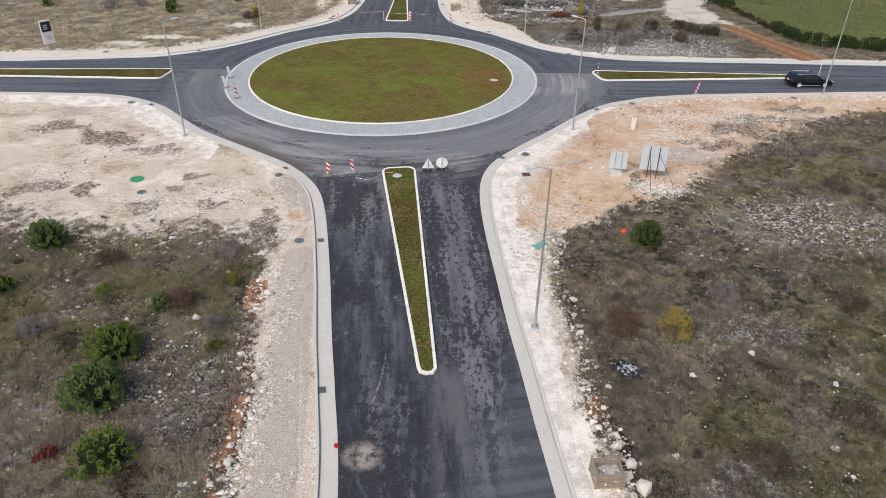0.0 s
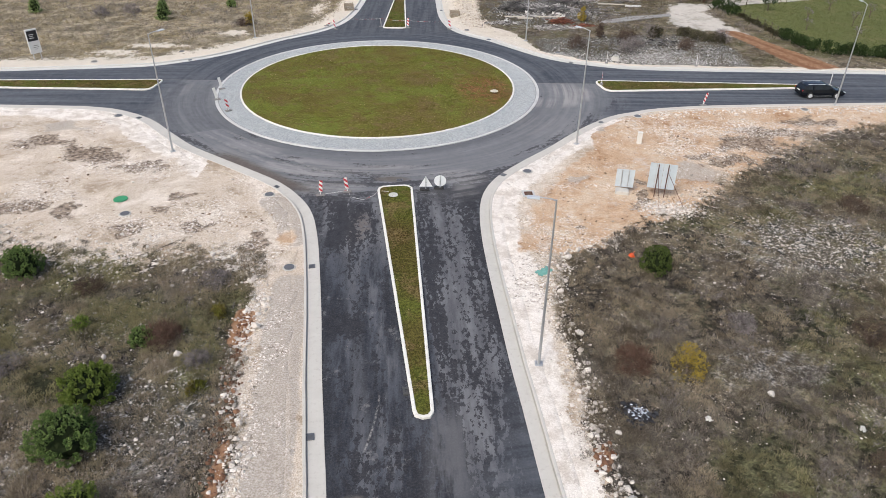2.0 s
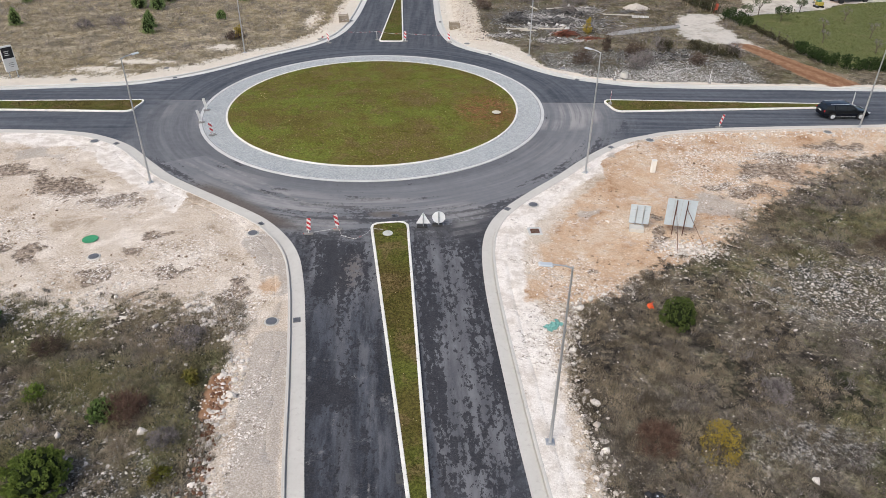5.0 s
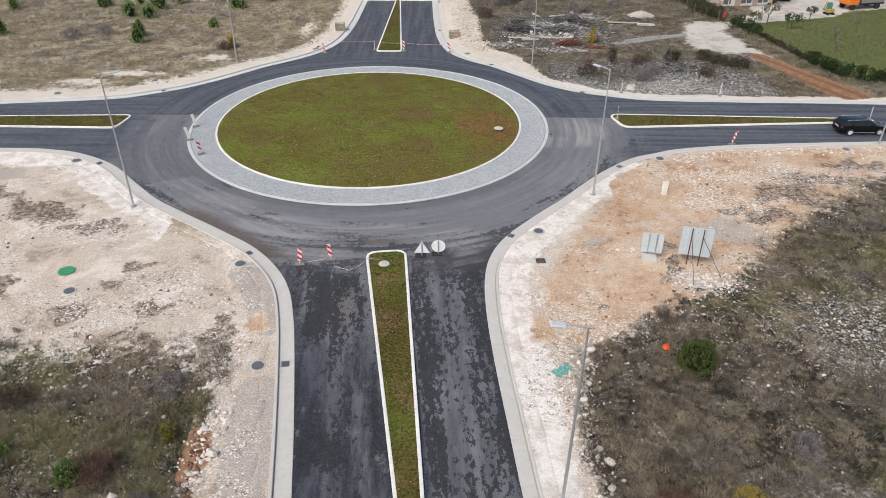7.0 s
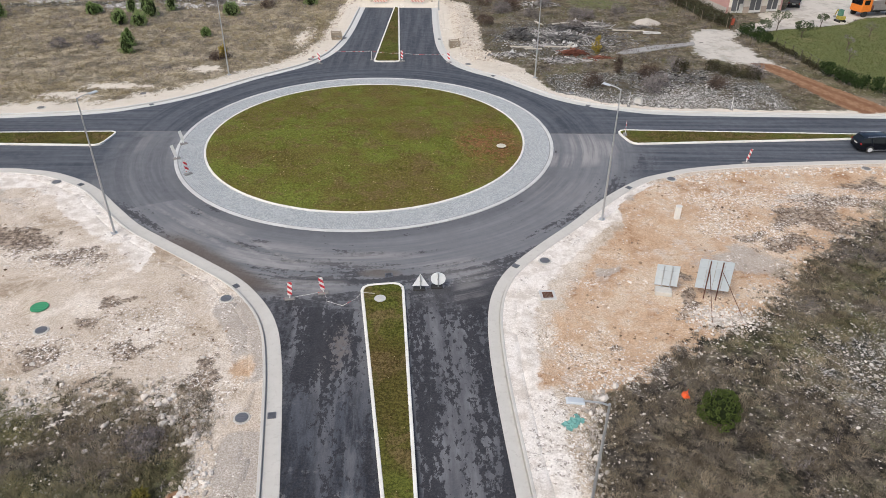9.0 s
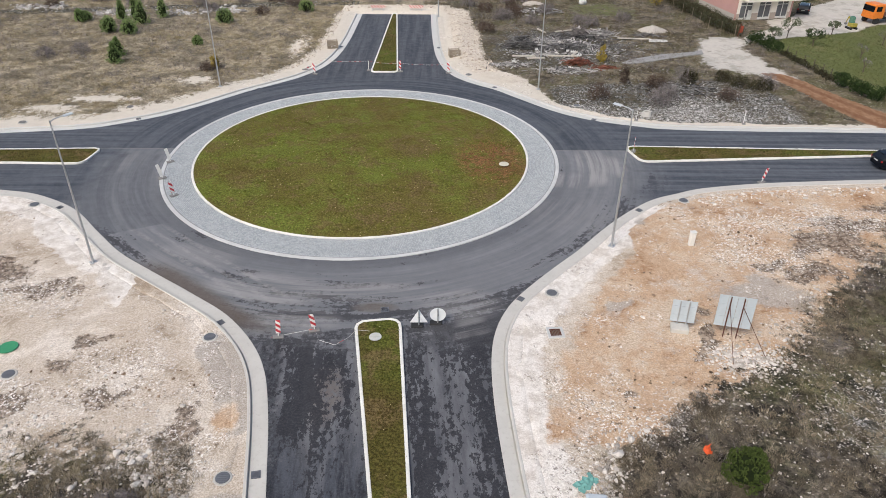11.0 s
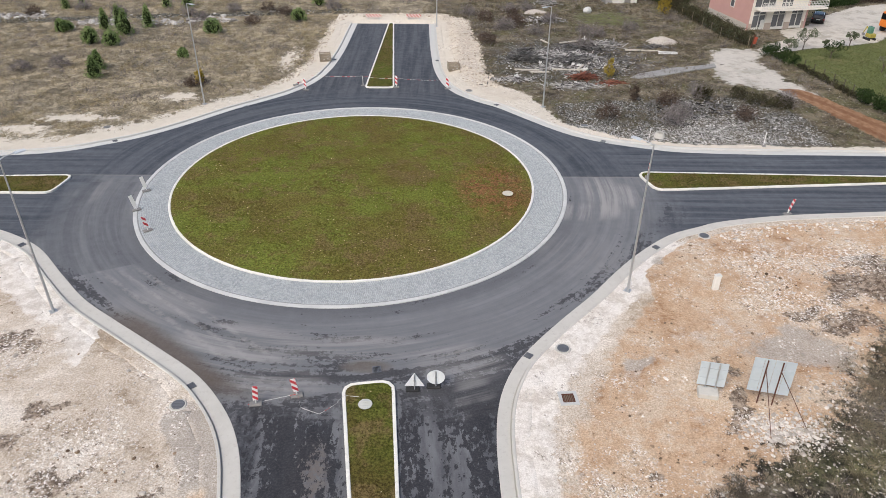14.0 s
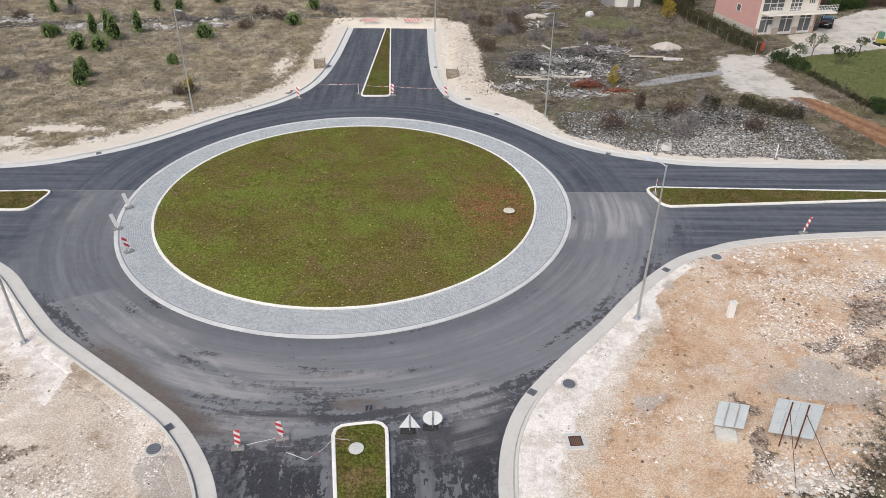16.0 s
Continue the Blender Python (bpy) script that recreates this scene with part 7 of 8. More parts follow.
for p, length, turn in (((10.6, 103.9), 2.9, 3), ((12.0, 103.1), 2.2, 8), ((15.3, 104.0), 3.6, 4), ((17.0, 105.0), 2.0, 62), ((14.2, 115.6), 1.9, -62), ((17.3, 115.6), 3.0, 28), ((26.0, 111.9), 4.4, 2)):
    bm = bmesh.new()
    box(bm, (length, 0.24, 0.14), None, 0.015)
    beam = part("timber_beam", bm, PALEWOOD)
    beam.matrix_world = pose(*p, 0.14, 0, 2, turn)
    tagged(beam, "long pale squared timber lying in rubble", "timber", "timber beams")
slabs = thing("slab_stack", (28.9, 111.2, 0.08), "three white boards lying side by side on grass", "boards")
for k in range(3):
    bm = bmesh.new()
    box(bm, (2.5 - 0.1 * k, 0.30, 0.07), pose(0.06 * k, 0.36 * k - 0.5, 0.06 + 0.07 * (k % 2), 0, 1.5, 4 - 2 * k), 0.01)
    part("board", bm, WHITE, slabs)


def mound(name, place, wide, deep, high, material, seed, label, category):
    """A heap of loose material with a broken skin."""
    r = np.random.default_rng(seed)
    n, rows = 40, 10
    v, f = [], []
    for i in range(rows + 1):
        k = i / rows
        for j in range(n):
            a = 2 * np.pi * j / n
            w = 1 + 0.12 * math.sin(3 * a + seed) + 0.06 * math.sin(7 * a)
            v.append((math.cos(a) * wide * k * w, math.sin(a) * deep * k * w, high * (1 - k) ** 0.8 * (1 + r.normal(0, 0.04)) - 0.22 * k ** 4 + r.normal(0, 0.015)))
    for i in range(rows):
        for j in range(n):
            f.append((i * n + j, (i + 1) * n + j, (i + 1) * n + (j + 1) % n, i * n + (j + 1) % n))
    ob = raw(name, v, f, material)
    ob.matrix_world = pose(*place, 0.08)
    return tagged(ob, label, category)


SAND = rock_material("pale_sand", (0.42, 0.380, 0.335), (0.48, 0.435, 0.385))
mound("sand_heap", (29.4, 115.9), 2.2, 1.7, 0.85, SAND, 1, "heap of pale sand on rough grass", "heap")
mound("rubble_heap", (14.8, 131.8), 2.0, 1.2, 0.45, SAND, 2, "heap of pale rubble", "heap")
for i, (p, wd) in enumerate([((14.8, 105.1), 0.5), ((16.9, 105.7), 0.55), ((17.4, 104.1), 0.5), ((16.3, 106.1), 0.35), ((9.2, 101.6), 0.7), ((19.6, 117.0), 0.6), ((15.6, 99.2), 0.45), ((12.5, 106.6), 0.4), ((21.8, 114.0), 0.6)]):
    crumple("plastic_scrap", p, (wd, wd * 0.8), WHITE, 30 + i, "white plastic scrap among broken timber", "litter", 0.16)
plank_heap("timber_heap", (10.9, 110.4), 1.7, 0.9, 160, 17, DUMP_DARK, "heap of charred dark boards", high=0.8, long=(0.4, 1.5))
plank_heap("timber_heap", (17.2, 137.0), 2.2, 1.6, 120, 18, DUMP_GREY, "heap of pale rubble and boards", high=0.9, long=(0.3, 1.0))
plank_heap("timber_heap", (13.6, 110.2), 3.0, 1.6, 130, 19, DUMP_GREY, "scattered grey broken boards and rubble", high=0.5, long=(0.2, 1.0))
strip = [(22.0, 101.4), (23.4, 102.9), (27.9, 105.1), (31.6, 106.1), (33.4, 106.9), (33.2, 105.6), (30.2, 104.3), (26.5, 102.5), (22.9, 101.0)]
bm = bmesh.new()
outline(bm, strip, -0.05, 0.17)
tagged(part("concrete_track", bm, concrete_material("worn_slab", (0.24, 0.235, 0.228), (0.42, 0.41, 0.395), (0.20, 0.185, 0.16), 0.5)), "worn grey concrete strip leading from the drive", "track", kind="structure")
bag = thing("bulk_bag", (22.6, 131.6, 0.05), "white bulk bag beside scrap", "bag")
bm = bmesh.new()
bmesh.ops.create_icosphere(bm, subdivisions=3, radius=0.62)
rr = random.Random(8)
for w in bm.verts:
    w.co = (w.co.x * (1 + rr.uniform(-0.1, 0.1)), w.co.y * 0.9 * (1 + rr.uniform(-0.1, 0.1)), max(-0.4, w.co.z * 0.8 * (1 + rr.uniform(-0.2, 0.2))) + 0.4)
part("sack", bm, KERB_GREY, bag)
pipe = thing("concrete_ring", (20.8, 84.6, 0.08), "short concrete manhole ring on the verge", "concrete ring")
bm = bmesh.new()
bmesh.ops.create_cone(bm, cap_ends=False, segments=28, radius1=0.50, radius2=0.36, depth=0.46, matrix=pose(0, 0, 0.23))
bmesh.ops.solidify(bm, geom=bm.faces[:], thickness=0.1)
part("ring", bm, GUTTER, pipe)


# ---------------------------------------------------------------- litter on the ground
crumple("netting", (6.85, 39.85), (1.1, 0.6), TEAL, 1, "crumpled teal plastic netting on gravel", "netting", 0.05)
crumple("plastic_scrap", (12.9, 41.75), (0.5, 0.3), ORANGE, 2, "orange plastic scrap in dry grass", "litter")
crumple("plastic_scrap", (-4.58, 22.2), (0.18, 0.12), REDPLASTIC, 3, "small red plastic scrap at the gutter", "litter")
for i, p in enumerate([(18.4, 22.3), (10.9, 21.8), (20.5, 26.6), (13.3, 27.2), (-19.6, 20.4), (-11.0, 20.0)]):
    crumple("plastic_scrap", p, (0.28, 0.2), WHITE, 4 + i, "white plastic scrap in dry grass", "litter", 0.06)
hose = thing("hose_loop", (9.9, 34.3, 0.22), "loop of thin pale hose in dry grass", "hose")
bm = bmesh.new()
q = [(0.62 * math.cos(k * 0.3), 0.5 * math.sin(k * 0.3), 0.03 * math.sin(k)) for k in range(20)]
for a, b in zip(q, q[1:]):
    rod(bm, a, b, 0.012, 0.012, 5)
part("hose", bm, WOOD, hose)
bits = np.random.default_rng(1)
v, f = stones(np.column_stack([bits.normal(9.9, 0.36, 420), bits.normal(27.5, 0.30, 420), bits.uniform(0.06, 0.26, 420)]), 0.045, 71)
tagged(raw("burnt_debris", v, f, varied("burnt_scraps", (0.010, 0.010, 0.011), (0.07, 0.07, 0.08))), "heap of burnt black debris in dry grass", "debris", kind="stuff")
v, f = flakes(np.column_stack([bits.normal(9.9, 0.24, 70), bits.normal(27.45, 0.2, 70), bits.uniform(0.22, 0.32, 70)]), 0.06, 72)
tagged(raw("ash_scraps", v, f, varied("pale_ash", (0.30, 0.34, 0.40), (0.62, 0.66, 0.72))), "pale scraps on burnt debris", "debris", kind="stuff")
for i, (p, s) in enumerate([((-13.5, 41.2), 0.22), ((-13.2, 41.6), 0.2), ((-13.8, 40.9), 0.2), ((-14.7, 41.5), 0.24), ((-10.15, 34.0), 0.34), ((-15.9, 39.5), 0.2), ((-13.8, 31.6), 0.26), ((-17.6, 31.3), 0.22), ((-26.9, 40.2), 0.4), ((8.3, 22.3), 0.36), ((8.7, 21.3), 0.34), ((8.9, 19.9), 0.4), ((8.35, 20.6), 0.3),
                            ((17.0, 28.9), 0.24), ((8.6, 41.4), 0.3), ((7.6, 37.6), 0.28), ((8.1, 33.6), 0.3), ((-23.3, 20.9), 0.3), ((-27.5, 33.0), 0.22), ((9.4, 42.3), 0.26)]):
    v, f = stones(np.zeros((1, 3)), 1.0, 300 + i)
    v = v / np.abs(v).max() * s
    bl = raw("boulder", v, f, ROCK)
    bl.matrix_world = pose(*p, 0.10 + s * 0.3)
    tagged(bl, "white limestone boulder on dry ground", "boulder", "boulders")
spare = thing("sign_foot", (-1.42, 29.05, 0.0), "dark slotted rubber sign foot beside the island", "sign foot", turn=8)
bm = bmesh.new()
for k in (-1, 1):
    box(bm, (0.42, 0.15, 0.11), pose(0, k * 0.19, 0), 0.02)
    box(bm, (0.13, 0.24, 0.11), pose(k * 0.145, 0, 0))
box(bm, (0.10, 0.24, 0.05))
part("slab", bm, FOOT_DARK, spare)


# ---------------------------------------------------------------- advertising pillar
def advert_sign(place, turn):
    s = thing("advert_sign", (*place, 0.08), "tall white advertising panel with a black upper field", "advertising sign", turn=turn)
    for k in (-1, 1):
        bm = bmesh.new()
        rod(bm, (k * 0.4, 0, -0.1), (k * 0.4, 0, 0.9), 0.05)
        part("post", bm, STEEL, s)
    bm = bmesh.new()
    box(bm, (1.25, 0.22, 2.7), pose(0, 0, 0.75), 0.02)
    part("panel", bm, WHITE, s)
    bm = bmesh.new()
    box(bm, (1.1, 0.01, 1.15), pose(0, -0.115, 2.15))
    box(bm, (1.1, 0.01, 1.15), pose(0, 0.115, 2.15))
    part("black_field", bm, simple("black_print", (0.02, 0.02, 0.022), 0.5), s, "black printed field")
    bm = bmesh.new()
    for z, w in ((2.85, 0.55), (2.65, 0.4), (2.45, 0.5)):
        box(bm, (w, 0.012, 0.07), pose(-0.1, -0.12, z))
    part("pale_bars", bm, WHITE, s)
    bm = bmesh.new()
    for z, w in ((1.6, 0.5), (1.4, 0.6), (1.2, 0.3)):
        box(bm, (w, 0.012, 0.06), pose(0.1, -0.115, z))
    part("grey_bars", bm, FOOT, s)


advert_sign((-46.1, 82.6), 50)


# ---------------------------------------------------------------- house
GLASS = Mat("window_glass", 0.08, 0, 0.6).done((0.11, 0.115, 0.125))
PINK = simple("pink_render", (0.50, 0.30, 0.27), 0.9, 0, 0.2, 0.12, 0.8)
CREAM = simple("cream_render", (0.74, 0.70, 0.63), 0.9, 0, 0.2, 0.1, 0.8)
PLINTH = simple("stone_plinth", (0.42, 0.35, 0.30), 0.9, 0, 0.2, 0.2, 2)
TILES = simple("red_roof_tiles", (0.36, 0.14, 0.09), 0.8)


def house(place, turn):
    """Two storeys: three glazed shop doors below, a railed balcony with windows above."""
    h = thing("house", (*place, 0.05), "two-storey house with pink side wall and cream front with balcony", "house", turn=turn)
    w, d, s = 9.2, 10.0, 2.95
    t = 0.3
    doors = ((1.75, 2.0), (4.75, 2.0), (7.6, 1.9))
    # walls
    for name, size, at, mat in (("side_wall", (t, d, 2 * s + 0.6), (t / 2, d / 2, 0), PINK), ("side_wall", (t, d, 2 * s + 0.6), (w - t / 2, d / 2, 0), PINK), ("back_wall", (w - 2 * t, t, 2 * s + 0.6), (w / 2, d - t / 2, 0), CREAM)):
        bm = bmesh.new()
        box(bm, size, pose(*at))
        part(name, bm, mat, h)
    edges = [t] + [e for x, wd in doors for e in (x - wd / 2, x + wd / 2)] + [w - t]
    for a, b in zip(edges[::2], edges[1::2]):
        bm = bmesh.new()
        box(bm, (b - a, t, 2.55), pose((a + b) / 2, t / 2, 0))
        part("front_pier", bm, CREAM, h)
        bm = bmesh.new()
        box(bm, (b - a + 0.004, 0.04, 0.95), pose((a + b) / 2, -0.022, 0))
        part("plinth", bm, PLINTH, h)
    bm = bmesh.new()
    box(bm, (w - 2 * t, t, 0.45), pose(w / 2, t / 2, 2.55))
    part("lintel_band", bm, CREAM, h)
    bm = bmesh.new()
    box(bm, (0.04, d, 0.9), pose(-0.022, d / 2, 0))
    part("plinth", bm, simple("cement_plinth", (0.45, 0.42, 0.38), 0.9), h)
    for x, wd in doors:
        g = new("glazed_door")
        g.parent = h
        g.matrix_basis = pose(x, 0.12, 0)
        bm = bmesh.new()
        box(bm, (wd - 0.1, 0.03, 2.45), pose(0, 0.03, 0.05))
        part("pane", bm, GLASS, g)
        bm = bmesh.new()
        for k in (-0.5, 0.0, 0.5):
            box(bm, (0.10, 0.08, 2.5), pose(k * (wd - 0.1), 0, 0.02))
        for z, hh in ((0.0, 0.35), (2.0, 0.09), (2.44, 0.1)):
            box(bm, (wd - 0.2, 0.07, hh), pose(0, 0, z))
        part("door_frame", bm, WHITE, g)
    bm = bmesh.new()
    box(bm, (0.5, 0.05, 1.0), pose(2.3, 0.0, 0.4), 0.01)
    part("white_panel", bm, WHITE, h)
    # upper front wall with openings, balcony slab and railing
    ups = ((2.3, 3.2, 0.1), (5.7, 1.8, 0.0), (8.0, 1.0, 0.9))
    edges = [t] + [e for x, wd, z in ups for e in (x - wd / 2, x + wd / 2)] + [w - t]
    for a, b in zip(edges[::2], edges[1::2]):
        bm = bmesh.new()
        box(bm, (b - a, t, s), pose((a + b) / 2, t / 2, s))
        part("front_wall", bm, CREAM, h)
    for x, wd, z in ups:
        bm = bmesh.new()
        box(bm, (wd, t, 0.6), pose(x, t / 2, 2 * s - 0.6))
        if z > 0.05:
            box(bm, (wd, t, z), pose(x, t / 2, s))
        part("front_wall", bm, CREAM, h)
        g = new("window")
        g.parent = h
        g.matrix_basis = pose(x, 0.14, s + z)
        bm = bmesh.new()
        box(bm, (wd, 0.03, 2.4 - z), pose(0, 0.03, 0))
        part("pane", bm, GLASS, g)
        bm = bmesh.new()
        for k in (-0.5, -0.17, 0.17, 0.5):
            box(bm, (0.09, 0.08, 2.4 - z), pose(k * (wd - 0.09), 0, 0))
        for k in (0.0, 0.45, 0.96):
            box(bm, (wd, 0.07, 0.09), pose(0, 0, k * (2.4 - z)))
        part("window_frame", bm, WHITE, g)
    balcony = new("balcony")
    balcony.parent = h
    bm = bmesh.new()
    box(bm, (w + 1.0, 1.5, 0.2), pose(w / 2 + 1.3, -0.752, s - 0.12), 0.01)
    part("slab", bm, CREAM, balcony)
    for z in (0.35, 0.65, 0.98):
        bm = bmesh.new()
        box(bm, (w + 0.9, 0.05, 0.05), pose(w / 2 + 1.3, -1.45, s + z))
        part("rail", bm, WHITE, balcony)
    for k in range(44):
        bm = bmesh.new()
        box(bm, (0.035, 0.035, 1.0), pose(0.9 + k * (w + 0.8) / 43, -1.45, s + 0.08))
        part("baluster", bm, WHITE, balcony)
    # small side window and shallow roof
    g = new("window")
    g.parent = h
    g.matrix_basis = pose(-0.01, 4.2, 2.3)
    bm = bmesh.new()
    box(bm, (0.06, 0.9, 1.0))
    part("pane", bm, GLASS, g)
    bm = bmesh.new()
    for k in (-1, 1):
        box(bm, (0.1, 0.07, 1.0), pose(0, k * 0.45, 0))
        box(bm, (0.1, 0.9, 0.07), pose(0, 0, 0.46 + k * 0.46))
    part("window_frame", bm, WHITE, g)
    bm = bmesh.new()
    outline(bm, [(-0.8, -1.6), (w + 0.8, -1.6), (w + 0.8, d + 0.8), (-0.8, d + 0.8)], 2 * s + 0.6, 2 * s + 0.8)
    ridge = [bm.verts.new((x, d / 2, 2 * s + 2.9)) for x in (2.6, w - 2.6)]
    top = sorted([v for v in bm.verts if abs(v.co.z - (2 * s + 0.8)) < 0.01], key=lambda v: (v.co.y, v.co.x))
    a, b, c, e = top
    bm.faces.new((a, b, ridge[1], ridge[0]))
    bm.faces.new((e, c, ridge[0], ridge[1]))
    bm.faces.new((c, a, ridge[0]))
    bm.faces.new((b, e, ridge[1]))
    part("roof", bm, TILES, h)
    return h


house(HOUSE_AT, HOUSE_TURN)

shed = thing("shed", (26.6, 137.6, 0.05), "low grey and white sheet-metal shed", "shed", turn=8)
for k in range(5):
    bm = bmesh.new()
    box(bm, (1.0, 0.06, 2.1), pose(0.5 + k * 1.02, 0, 0), 0.01)
    part("wall_panel", bm, (STEEL, WHITE, WHITE, FOOT, WHITE)[k], shed)
for x, y, sx, sy in ((0.0, 1.6, 0.06, 3.1), (5.1, 1.6, 0.06, 3.1), (2.55, 3.2, 5.1, 0.06)):
    bm = bmesh.new()
    box(bm, (sx, sy, 2.1), pose(x, y, 0))
    part("wall_panel", bm, STEEL, shed)
bm = bmesh.new()
box(bm, (5.6, 3.8, 0.08), pose(2.55, 1.6, 2.15, 4, 0, 0))
part("roof", bm, STEEL, shed)


# ---------------------------------------------------------------- vehicles
CARPAINT = Mat("black_blue_car_paint", 0.10, 0, 0.35).done((0.004, 0.005, 0.008))
CARGLASS = Mat("dark_car_glass", 0.03, 0, 0.5).done((0.008, 0.010, 0.012))
BLACKTRIM = simple("black_trim", (0.02, 0.02, 0.02), 0.6)
ALLOY = simple("alloy_rim", (0.72, 0.72, 0.73), 0.35, 0.4)
LAMPGLASS = simple("clear_headlight", (0.60, 0.62, 0.65), 0.15, 0.2, 0.6)
TAILRED = simple("red_tail_lamp", (0.30, 0.01, 0.01), 0.2, 0, 0.6)


def loft(bm, stations):
    """Skins rings of equal length, one after another, and caps the ends."""
    rings = [[bm.verts.new(p) for p in ring] for ring in stations]
    n = len(rings[0])
    for a, b in zip(rings, rings[1:]):
        for i in range(n):
            bm.faces.new((a[i], a[(i + 1) % n], b[(i + 1) % n], b[i]))
    bm.faces.new(rings[0][::-1])
    bm.faces.new(rings[-1])
    bmesh.ops.recalc_face_normals(bm, faces=bm.faces[:])


def estate_car(place, turn, paint, label):
    """An estate car: lofted lower body, glasshouse, roof with rails, wheels, lamps."""
    c = thing("estate_car", (*place, 0.0), label, "car", turn=turn)
    c.scale = (1.0, 0.98, 0.95)
    # stations: x from the rear, half width, sill height, shoulder height
    body = [(-2.36, 0.70, 0.42, 0.90), (-2.32, 0.80, 0.30, 0.98), (-2.0, 0.88, 0.24, 1.00), (-1.2, 0.91, 0.20, 0.98), (0.0, 0.91, 0.20, 0.96), (0.85, 0.91, 0.20, 0.95), (1.0, 0.90, 0.20, 0.94), (1.6, 0.88, 0.22, 0.86), (2.05, 0.82, 0.24, 0.76), (2.28, 0.70, 0.30, 0.66), (2.36, 0.56, 0.36, 0.58)]
    ring = lambda x, w, lo, hi: [(x, -w * 0.86, lo), (x, -w * 0.98, lo + 0.10), (x, -w, lo + (hi - lo) * 0.55), (x, -w * 0.93, hi - 0.03), (x, -w * 0.80, hi), (x, 0, hi + 0.03), (x, w * 0.80, hi), (x, w * 0.93, hi - 0.03), (x, w, lo + (hi - lo) * 0.55), (x, w * 0.98, lo + 0.10), (x, w * 0.86, lo)]
    bm = bmesh.new()
    loft(bm, [ring(*s) for s in body])
    part("body", bm, paint, c, smooth=False)
    # glasshouse
    cabin = [(-2.27, 0.74, 0.96, 1.02), (-1.95, 0.76, 0.96, 1.40), (-1.5, 0.78, 0.95, 1.44), (0.15, 0.78, 0.94, 1.45), (0.35, 0.78, 0.94, 1.42), (1.1, 0.78, 0.92, 0.97)]
    shell = lambda x, w, lo, hi: [(x, -w * 1.04, lo), (x, -w * (0.99 - 0.22 * (hi - lo)), hi - 0.02), (x, 0, hi), (x, w * (0.99 - 0.22 * (hi - lo)), hi - 0.02), (x, w * 1.04, lo)]
    bm = bmesh.new()
    loft(bm, [shell(*s) for s in cabin])
    part("glasshouse", bm, CARGLASS, c, "dark tinted windows")
    bm = bmesh.new()
    top = [(-2.02, 0.68, 1.37), (-1.5, 0.70, 1.445), (-0.6, 0.71, 1.475), (0.15, 0.70, 1.455), (0.42, 0.66, 1.40)]
    loft(bm, [[(x, -w, z - 0.04), (x, -w * 0.92, z), (x, 0, z + 0.025), (x, w * 0.92, z), (x, w, z - 0.04)] for x, w, z in top])
    part("roof", bm, paint, c)
    for sy in (-1, 1):
        bm = bmesh.new()
        rod(bm, (-1.8, sy * 0.62, 1.49), (0.0, sy * 0.62, 1.52), 0.018)
        part("roof_rail", bm, ALLOY, c)
        for x0, z0, x1, z1 in ((-1.15, 0.96, -1.05, 1.41), (-0.15, 0.95, -0.12, 1.42), (-2.12, 0.98, -1.78, 1.40)):
            bm = bmesh.new()
            rod(bm, (x0, sy * 0.815, z0), (x1, sy * 0.715, z1), 0.035)
            part("pillar", bm, paint, c)
        bm = bmesh.new()
        rod(bm, (1.06, sy * 0.79, 0.93), (0.33, sy * 0.70, 1.42), 0.035)
        part("windscreen_pillar", bm, paint, c)
        bm = bmesh.new()
        box(bm, (0.16, 0.22, 0.14), pose(0.75, sy * 0.98, 0.95), 0.03)
        part("mirror", bm, paint, c)
        bm = bmesh.new()
        box(bm, (2.3, 0.02, 0.03), pose(-0.3, sy * 0.915, 0.30))
        part("chrome_sill", bm, ALLOY, c)
        bm = bmesh.new()
        box(bm, (0.30, 0.34, 0.14), pose(2.12, sy * 0.60, 0.60, 0, 18, sy * -18), 0.03)
        part("headlight", bm, LAMPGLASS, c)
        bm = bmesh.new()
        box(bm, (0.12, 0.34, 0.17), pose(-2.28, sy * 0.66, 0.78, 0, 0, sy * 12), 0.03)
        part("tail_lamp", bm, TAILRED, c)
        for wx in (-1.42, 1.36):
            wheel = new("wheel")
            wheel.parent = c
            wheel.matrix_basis = pose(wx, sy * 0.80, 0.325, 90, 0, 0)
            bm = bmesh.new()
            disc(bm, 0.325, 0.22, Matrix.Translation((0, 0, -0.11)), 24)
            part("tyre", bm, RUBBER, wheel)
            bm = bmesh.new()
            disc(bm, 0.215, 0.235, Matrix.Translation((0, 0, -0.1175)), 20)
            for k in range(5):
                box(bm, (0.05, 0.19, 0.25), pose(0, 0, -0.125, 0, 0, k * 72) @ pose(0, 0.1, 0))
            part("rim", bm, ALLOY, wheel)
            bm = bmesh.new()
            bmesh.ops.create_cone(bm, cap_ends=True, segments=20, radius1=0.37, radius2=0.37, depth=0.10, matrix=pose(wx, sy * 0.845, 0.34, 90, 0, 0))
            part("wheel_arch", bm, BLACKTRIM, c)
    for x, nm in ((2.36, "front_plate"), (-2.37, "rear_plate")):
        bm = bmesh.new()
        box(bm, (0.02, 0.5, 0.11), pose(x, 0, 0.45 if x > 0 else 0.72))
        part(nm, bm, WHITE, c)
    bm = bmesh.new()
    box(bm, (0.03, 0.9, 0.13), pose(2.345, 0, 0.53), 0.01)
    part("grille", bm, BLACKTRIM, c)
    return c


estate_car((39.7, 73.2), 2, CARPAINT, "dark blue-black estate car on asphalt")
estate_car((55.6, 127.9), 62, CARPAINT, "dark blue car parked beside the house")


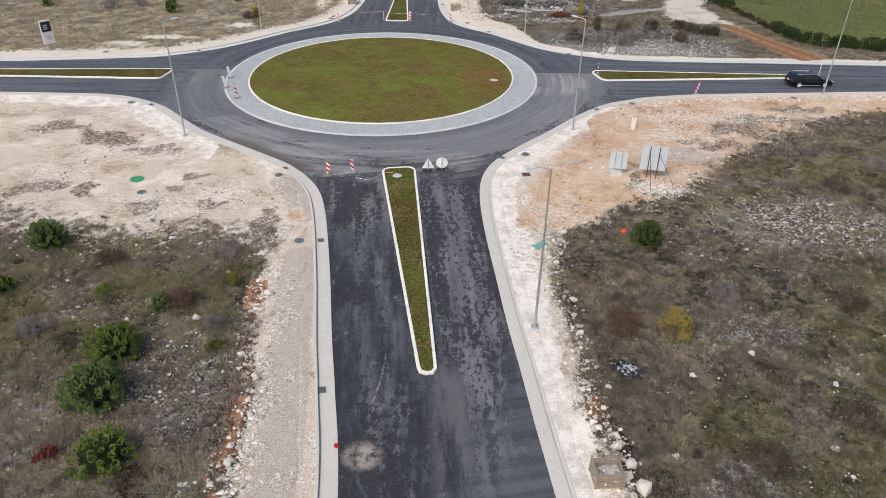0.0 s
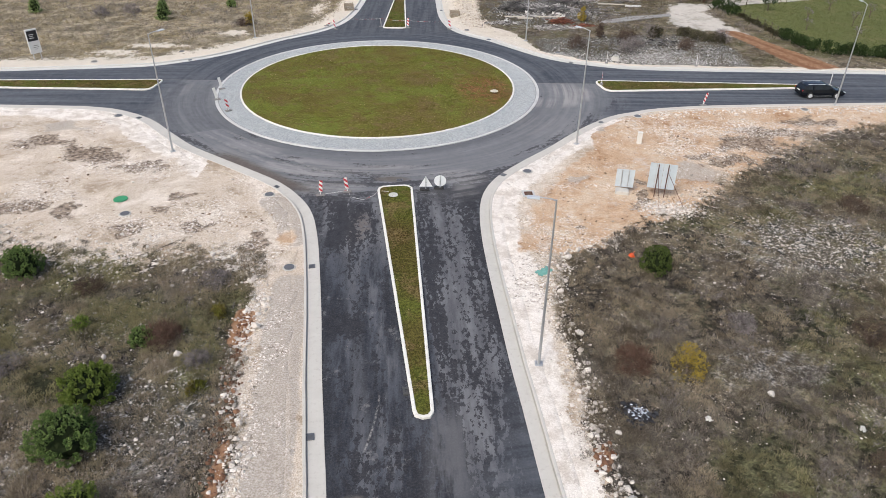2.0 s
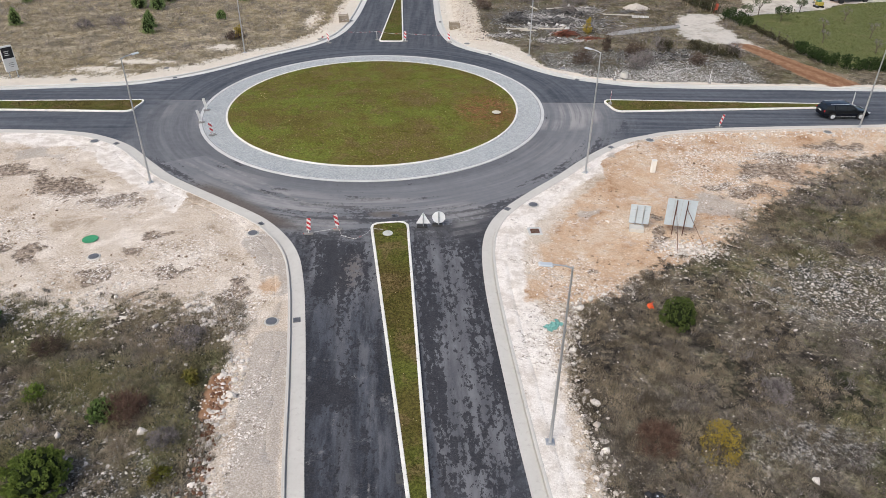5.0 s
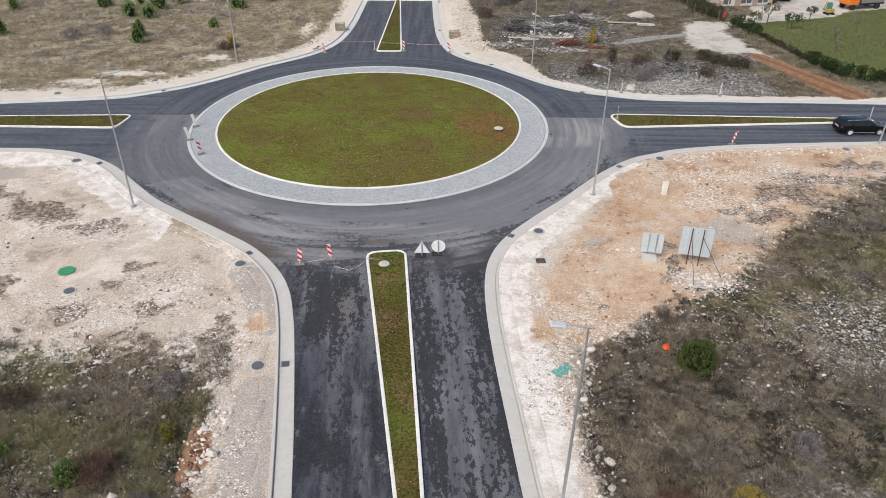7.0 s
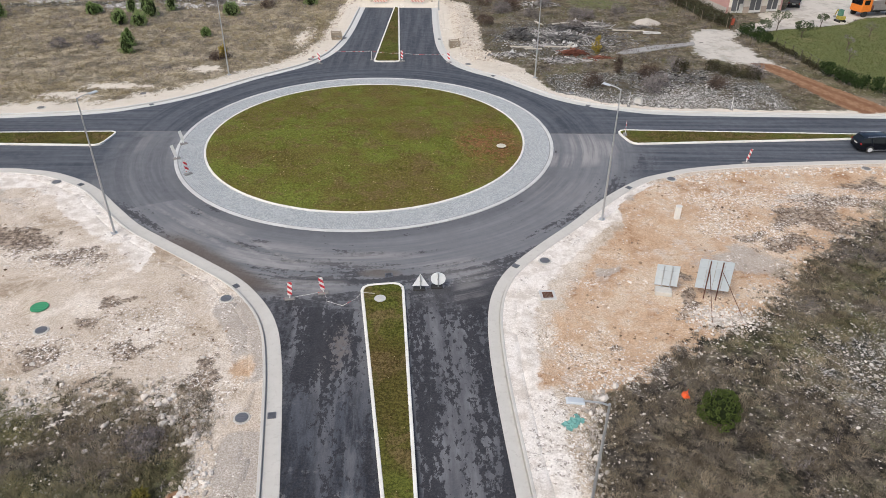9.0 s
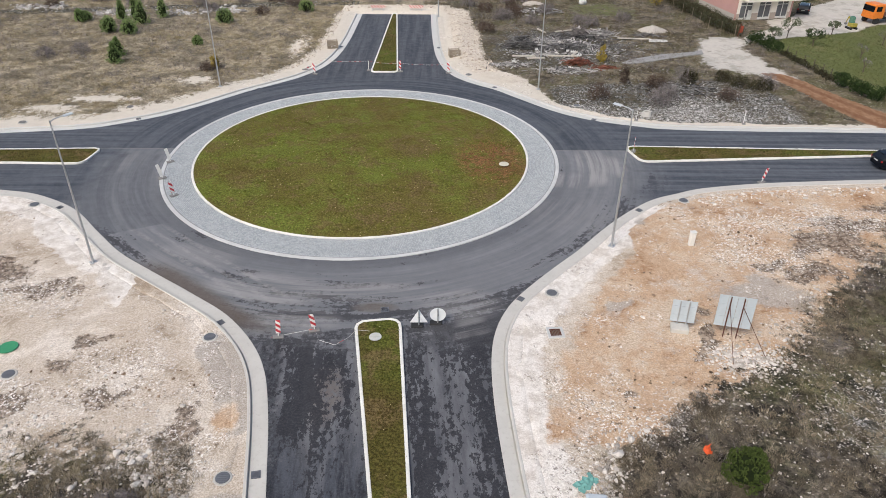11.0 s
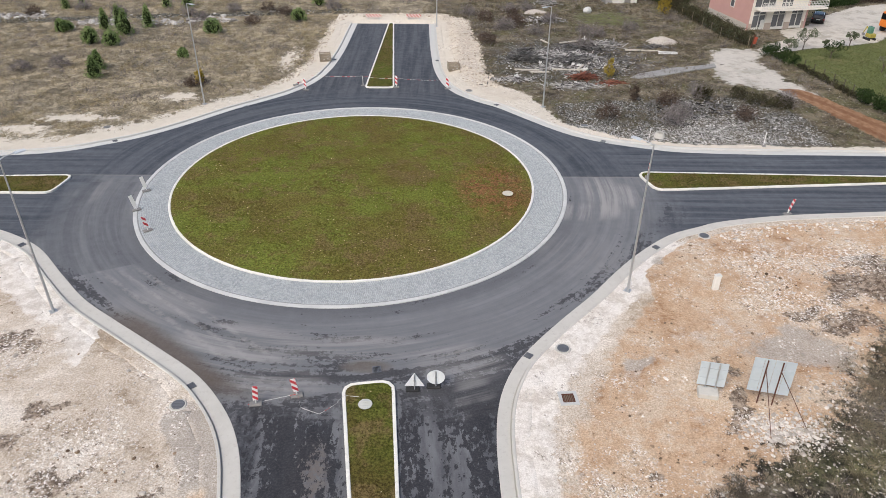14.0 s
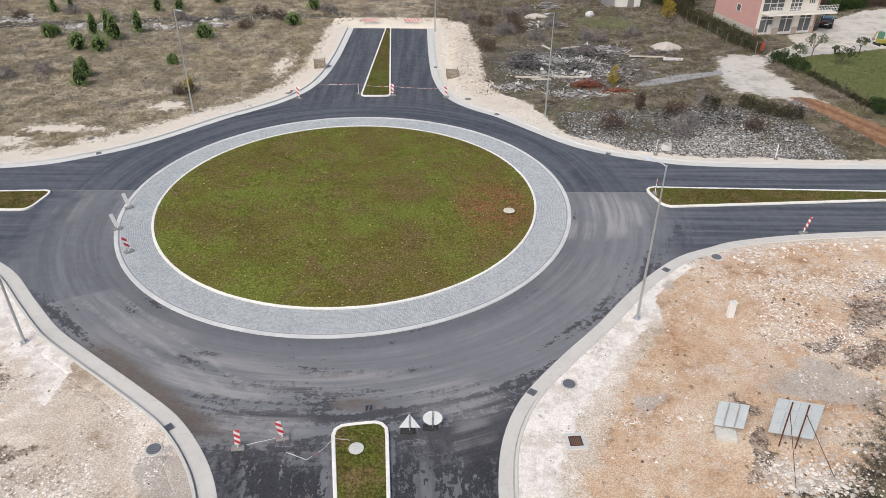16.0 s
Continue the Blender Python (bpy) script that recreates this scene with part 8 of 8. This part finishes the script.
def excavator(place, turn):
    x = thing("mini_excavator", (*place, 0.05), "small yellow excavator with pale cab parked in the yard", "excavator", turn=turn)
    x.scale = (0.68, 0.68, 0.68)
    yellow = simple("yellow_paint", (0.36, 0.30, 0.06), 0.55, 0, 0.3, 0.4)
    for sy in (-1, 1):
        bm = bmesh.new()
        box(bm, (2.0, 0.35, 0.5), pose(0, sy * 0.65, 0), 0.14)
        part("track", bm, RUBBER, x)
    bm = bmesh.new()
    box(bm, (1.5, 1.3, 0.75), pose(-0.1, 0, 0.55), 0.1)
    part("engine_housing", bm, yellow, x)
    bm = bmesh.new()
    box(bm, (0.95, 0.85, 1.25), pose(0.1, 0.2, 1.3), 0.06, 0.9)
    part("cab", bm, simple("pale_green_cab", (0.10, 0.22, 0.16), 0.25), x)
    bm = bmesh.new()
    rod(bm, (0.6, -0.2, 1.0), (1.7, -0.2, 2.2), 0.13, 0.11)
    part("boom", bm, yellow, x)
    bm = bmesh.new()
    rod(bm, (1.7, -0.2, 2.2), (2.2, -0.2, 0.9), 0.11, 0.09)
    part("stick", bm, yellow, x)
    bm = bmesh.new()
    box(bm, (0.45, 0.5, 0.4), pose(2.15, -0.2, 0.45), 0.08)
    part("bucket", bm, FOOT, x)


excavator((57.9, 118.0), 100)


def lorry(place, turn):
    t = thing("lorry", (*place, 0.05), "orange tipper lorry with grey bed parked in the yard", "lorry", turn=turn)
    orange = simple("orange_paint", (0.70, 0.20, 0.03), 0.45)
    bm = bmesh.new()
    box(bm, (1.9, 2.3, 2.0), pose(2.2, 0, 0.75), 0.12, 0.94)
    part("cab", bm, orange, t)
    bm = bmesh.new()
    box(bm, (0.06, 2.0, 0.75), pose(3.12, 0, 1.75))
    box(bm, (0.9, 2.28, 0.65), pose(2.35, 0, 1.8))
    part("cab_windows", bm, CARGLASS, t)
    bm = bmesh.new()
    box(bm, (4.6, 2.2, 0.25), pose(-1.0, 0, 0.75))
    part("chassis", bm, BLACKTRIM, t)
    for sy in (-1, 1):
        bm = bmesh.new()
        box(bm, (4.2, 0.08, 0.75), pose(-1.1, sy * 1.15, 1.0))
        part("bed_side", bm, FOOT, t)
        for wx in (-2.2, 2.3):
            bm = bmesh.new()
            bmesh.ops.create_cone(bm, cap_ends=True, segments=20, radius1=0.45, radius2=0.45, depth=0.3, matrix=pose(wx, sy * 1.0, 0.45, 90, 0, 0))
            part("wheel", bm, RUBBER, t)
    bm = bmesh.new()
    box(bm, (4.2, 2.2, 0.12), pose(-1.1, 0, 0.98))
    box(bm, (0.08, 2.2, 0.75), pose(-3.2, 0, 1.0))
    part("bed_floor", bm, RUST, t)


lorry((64.6, 122.2), 195)
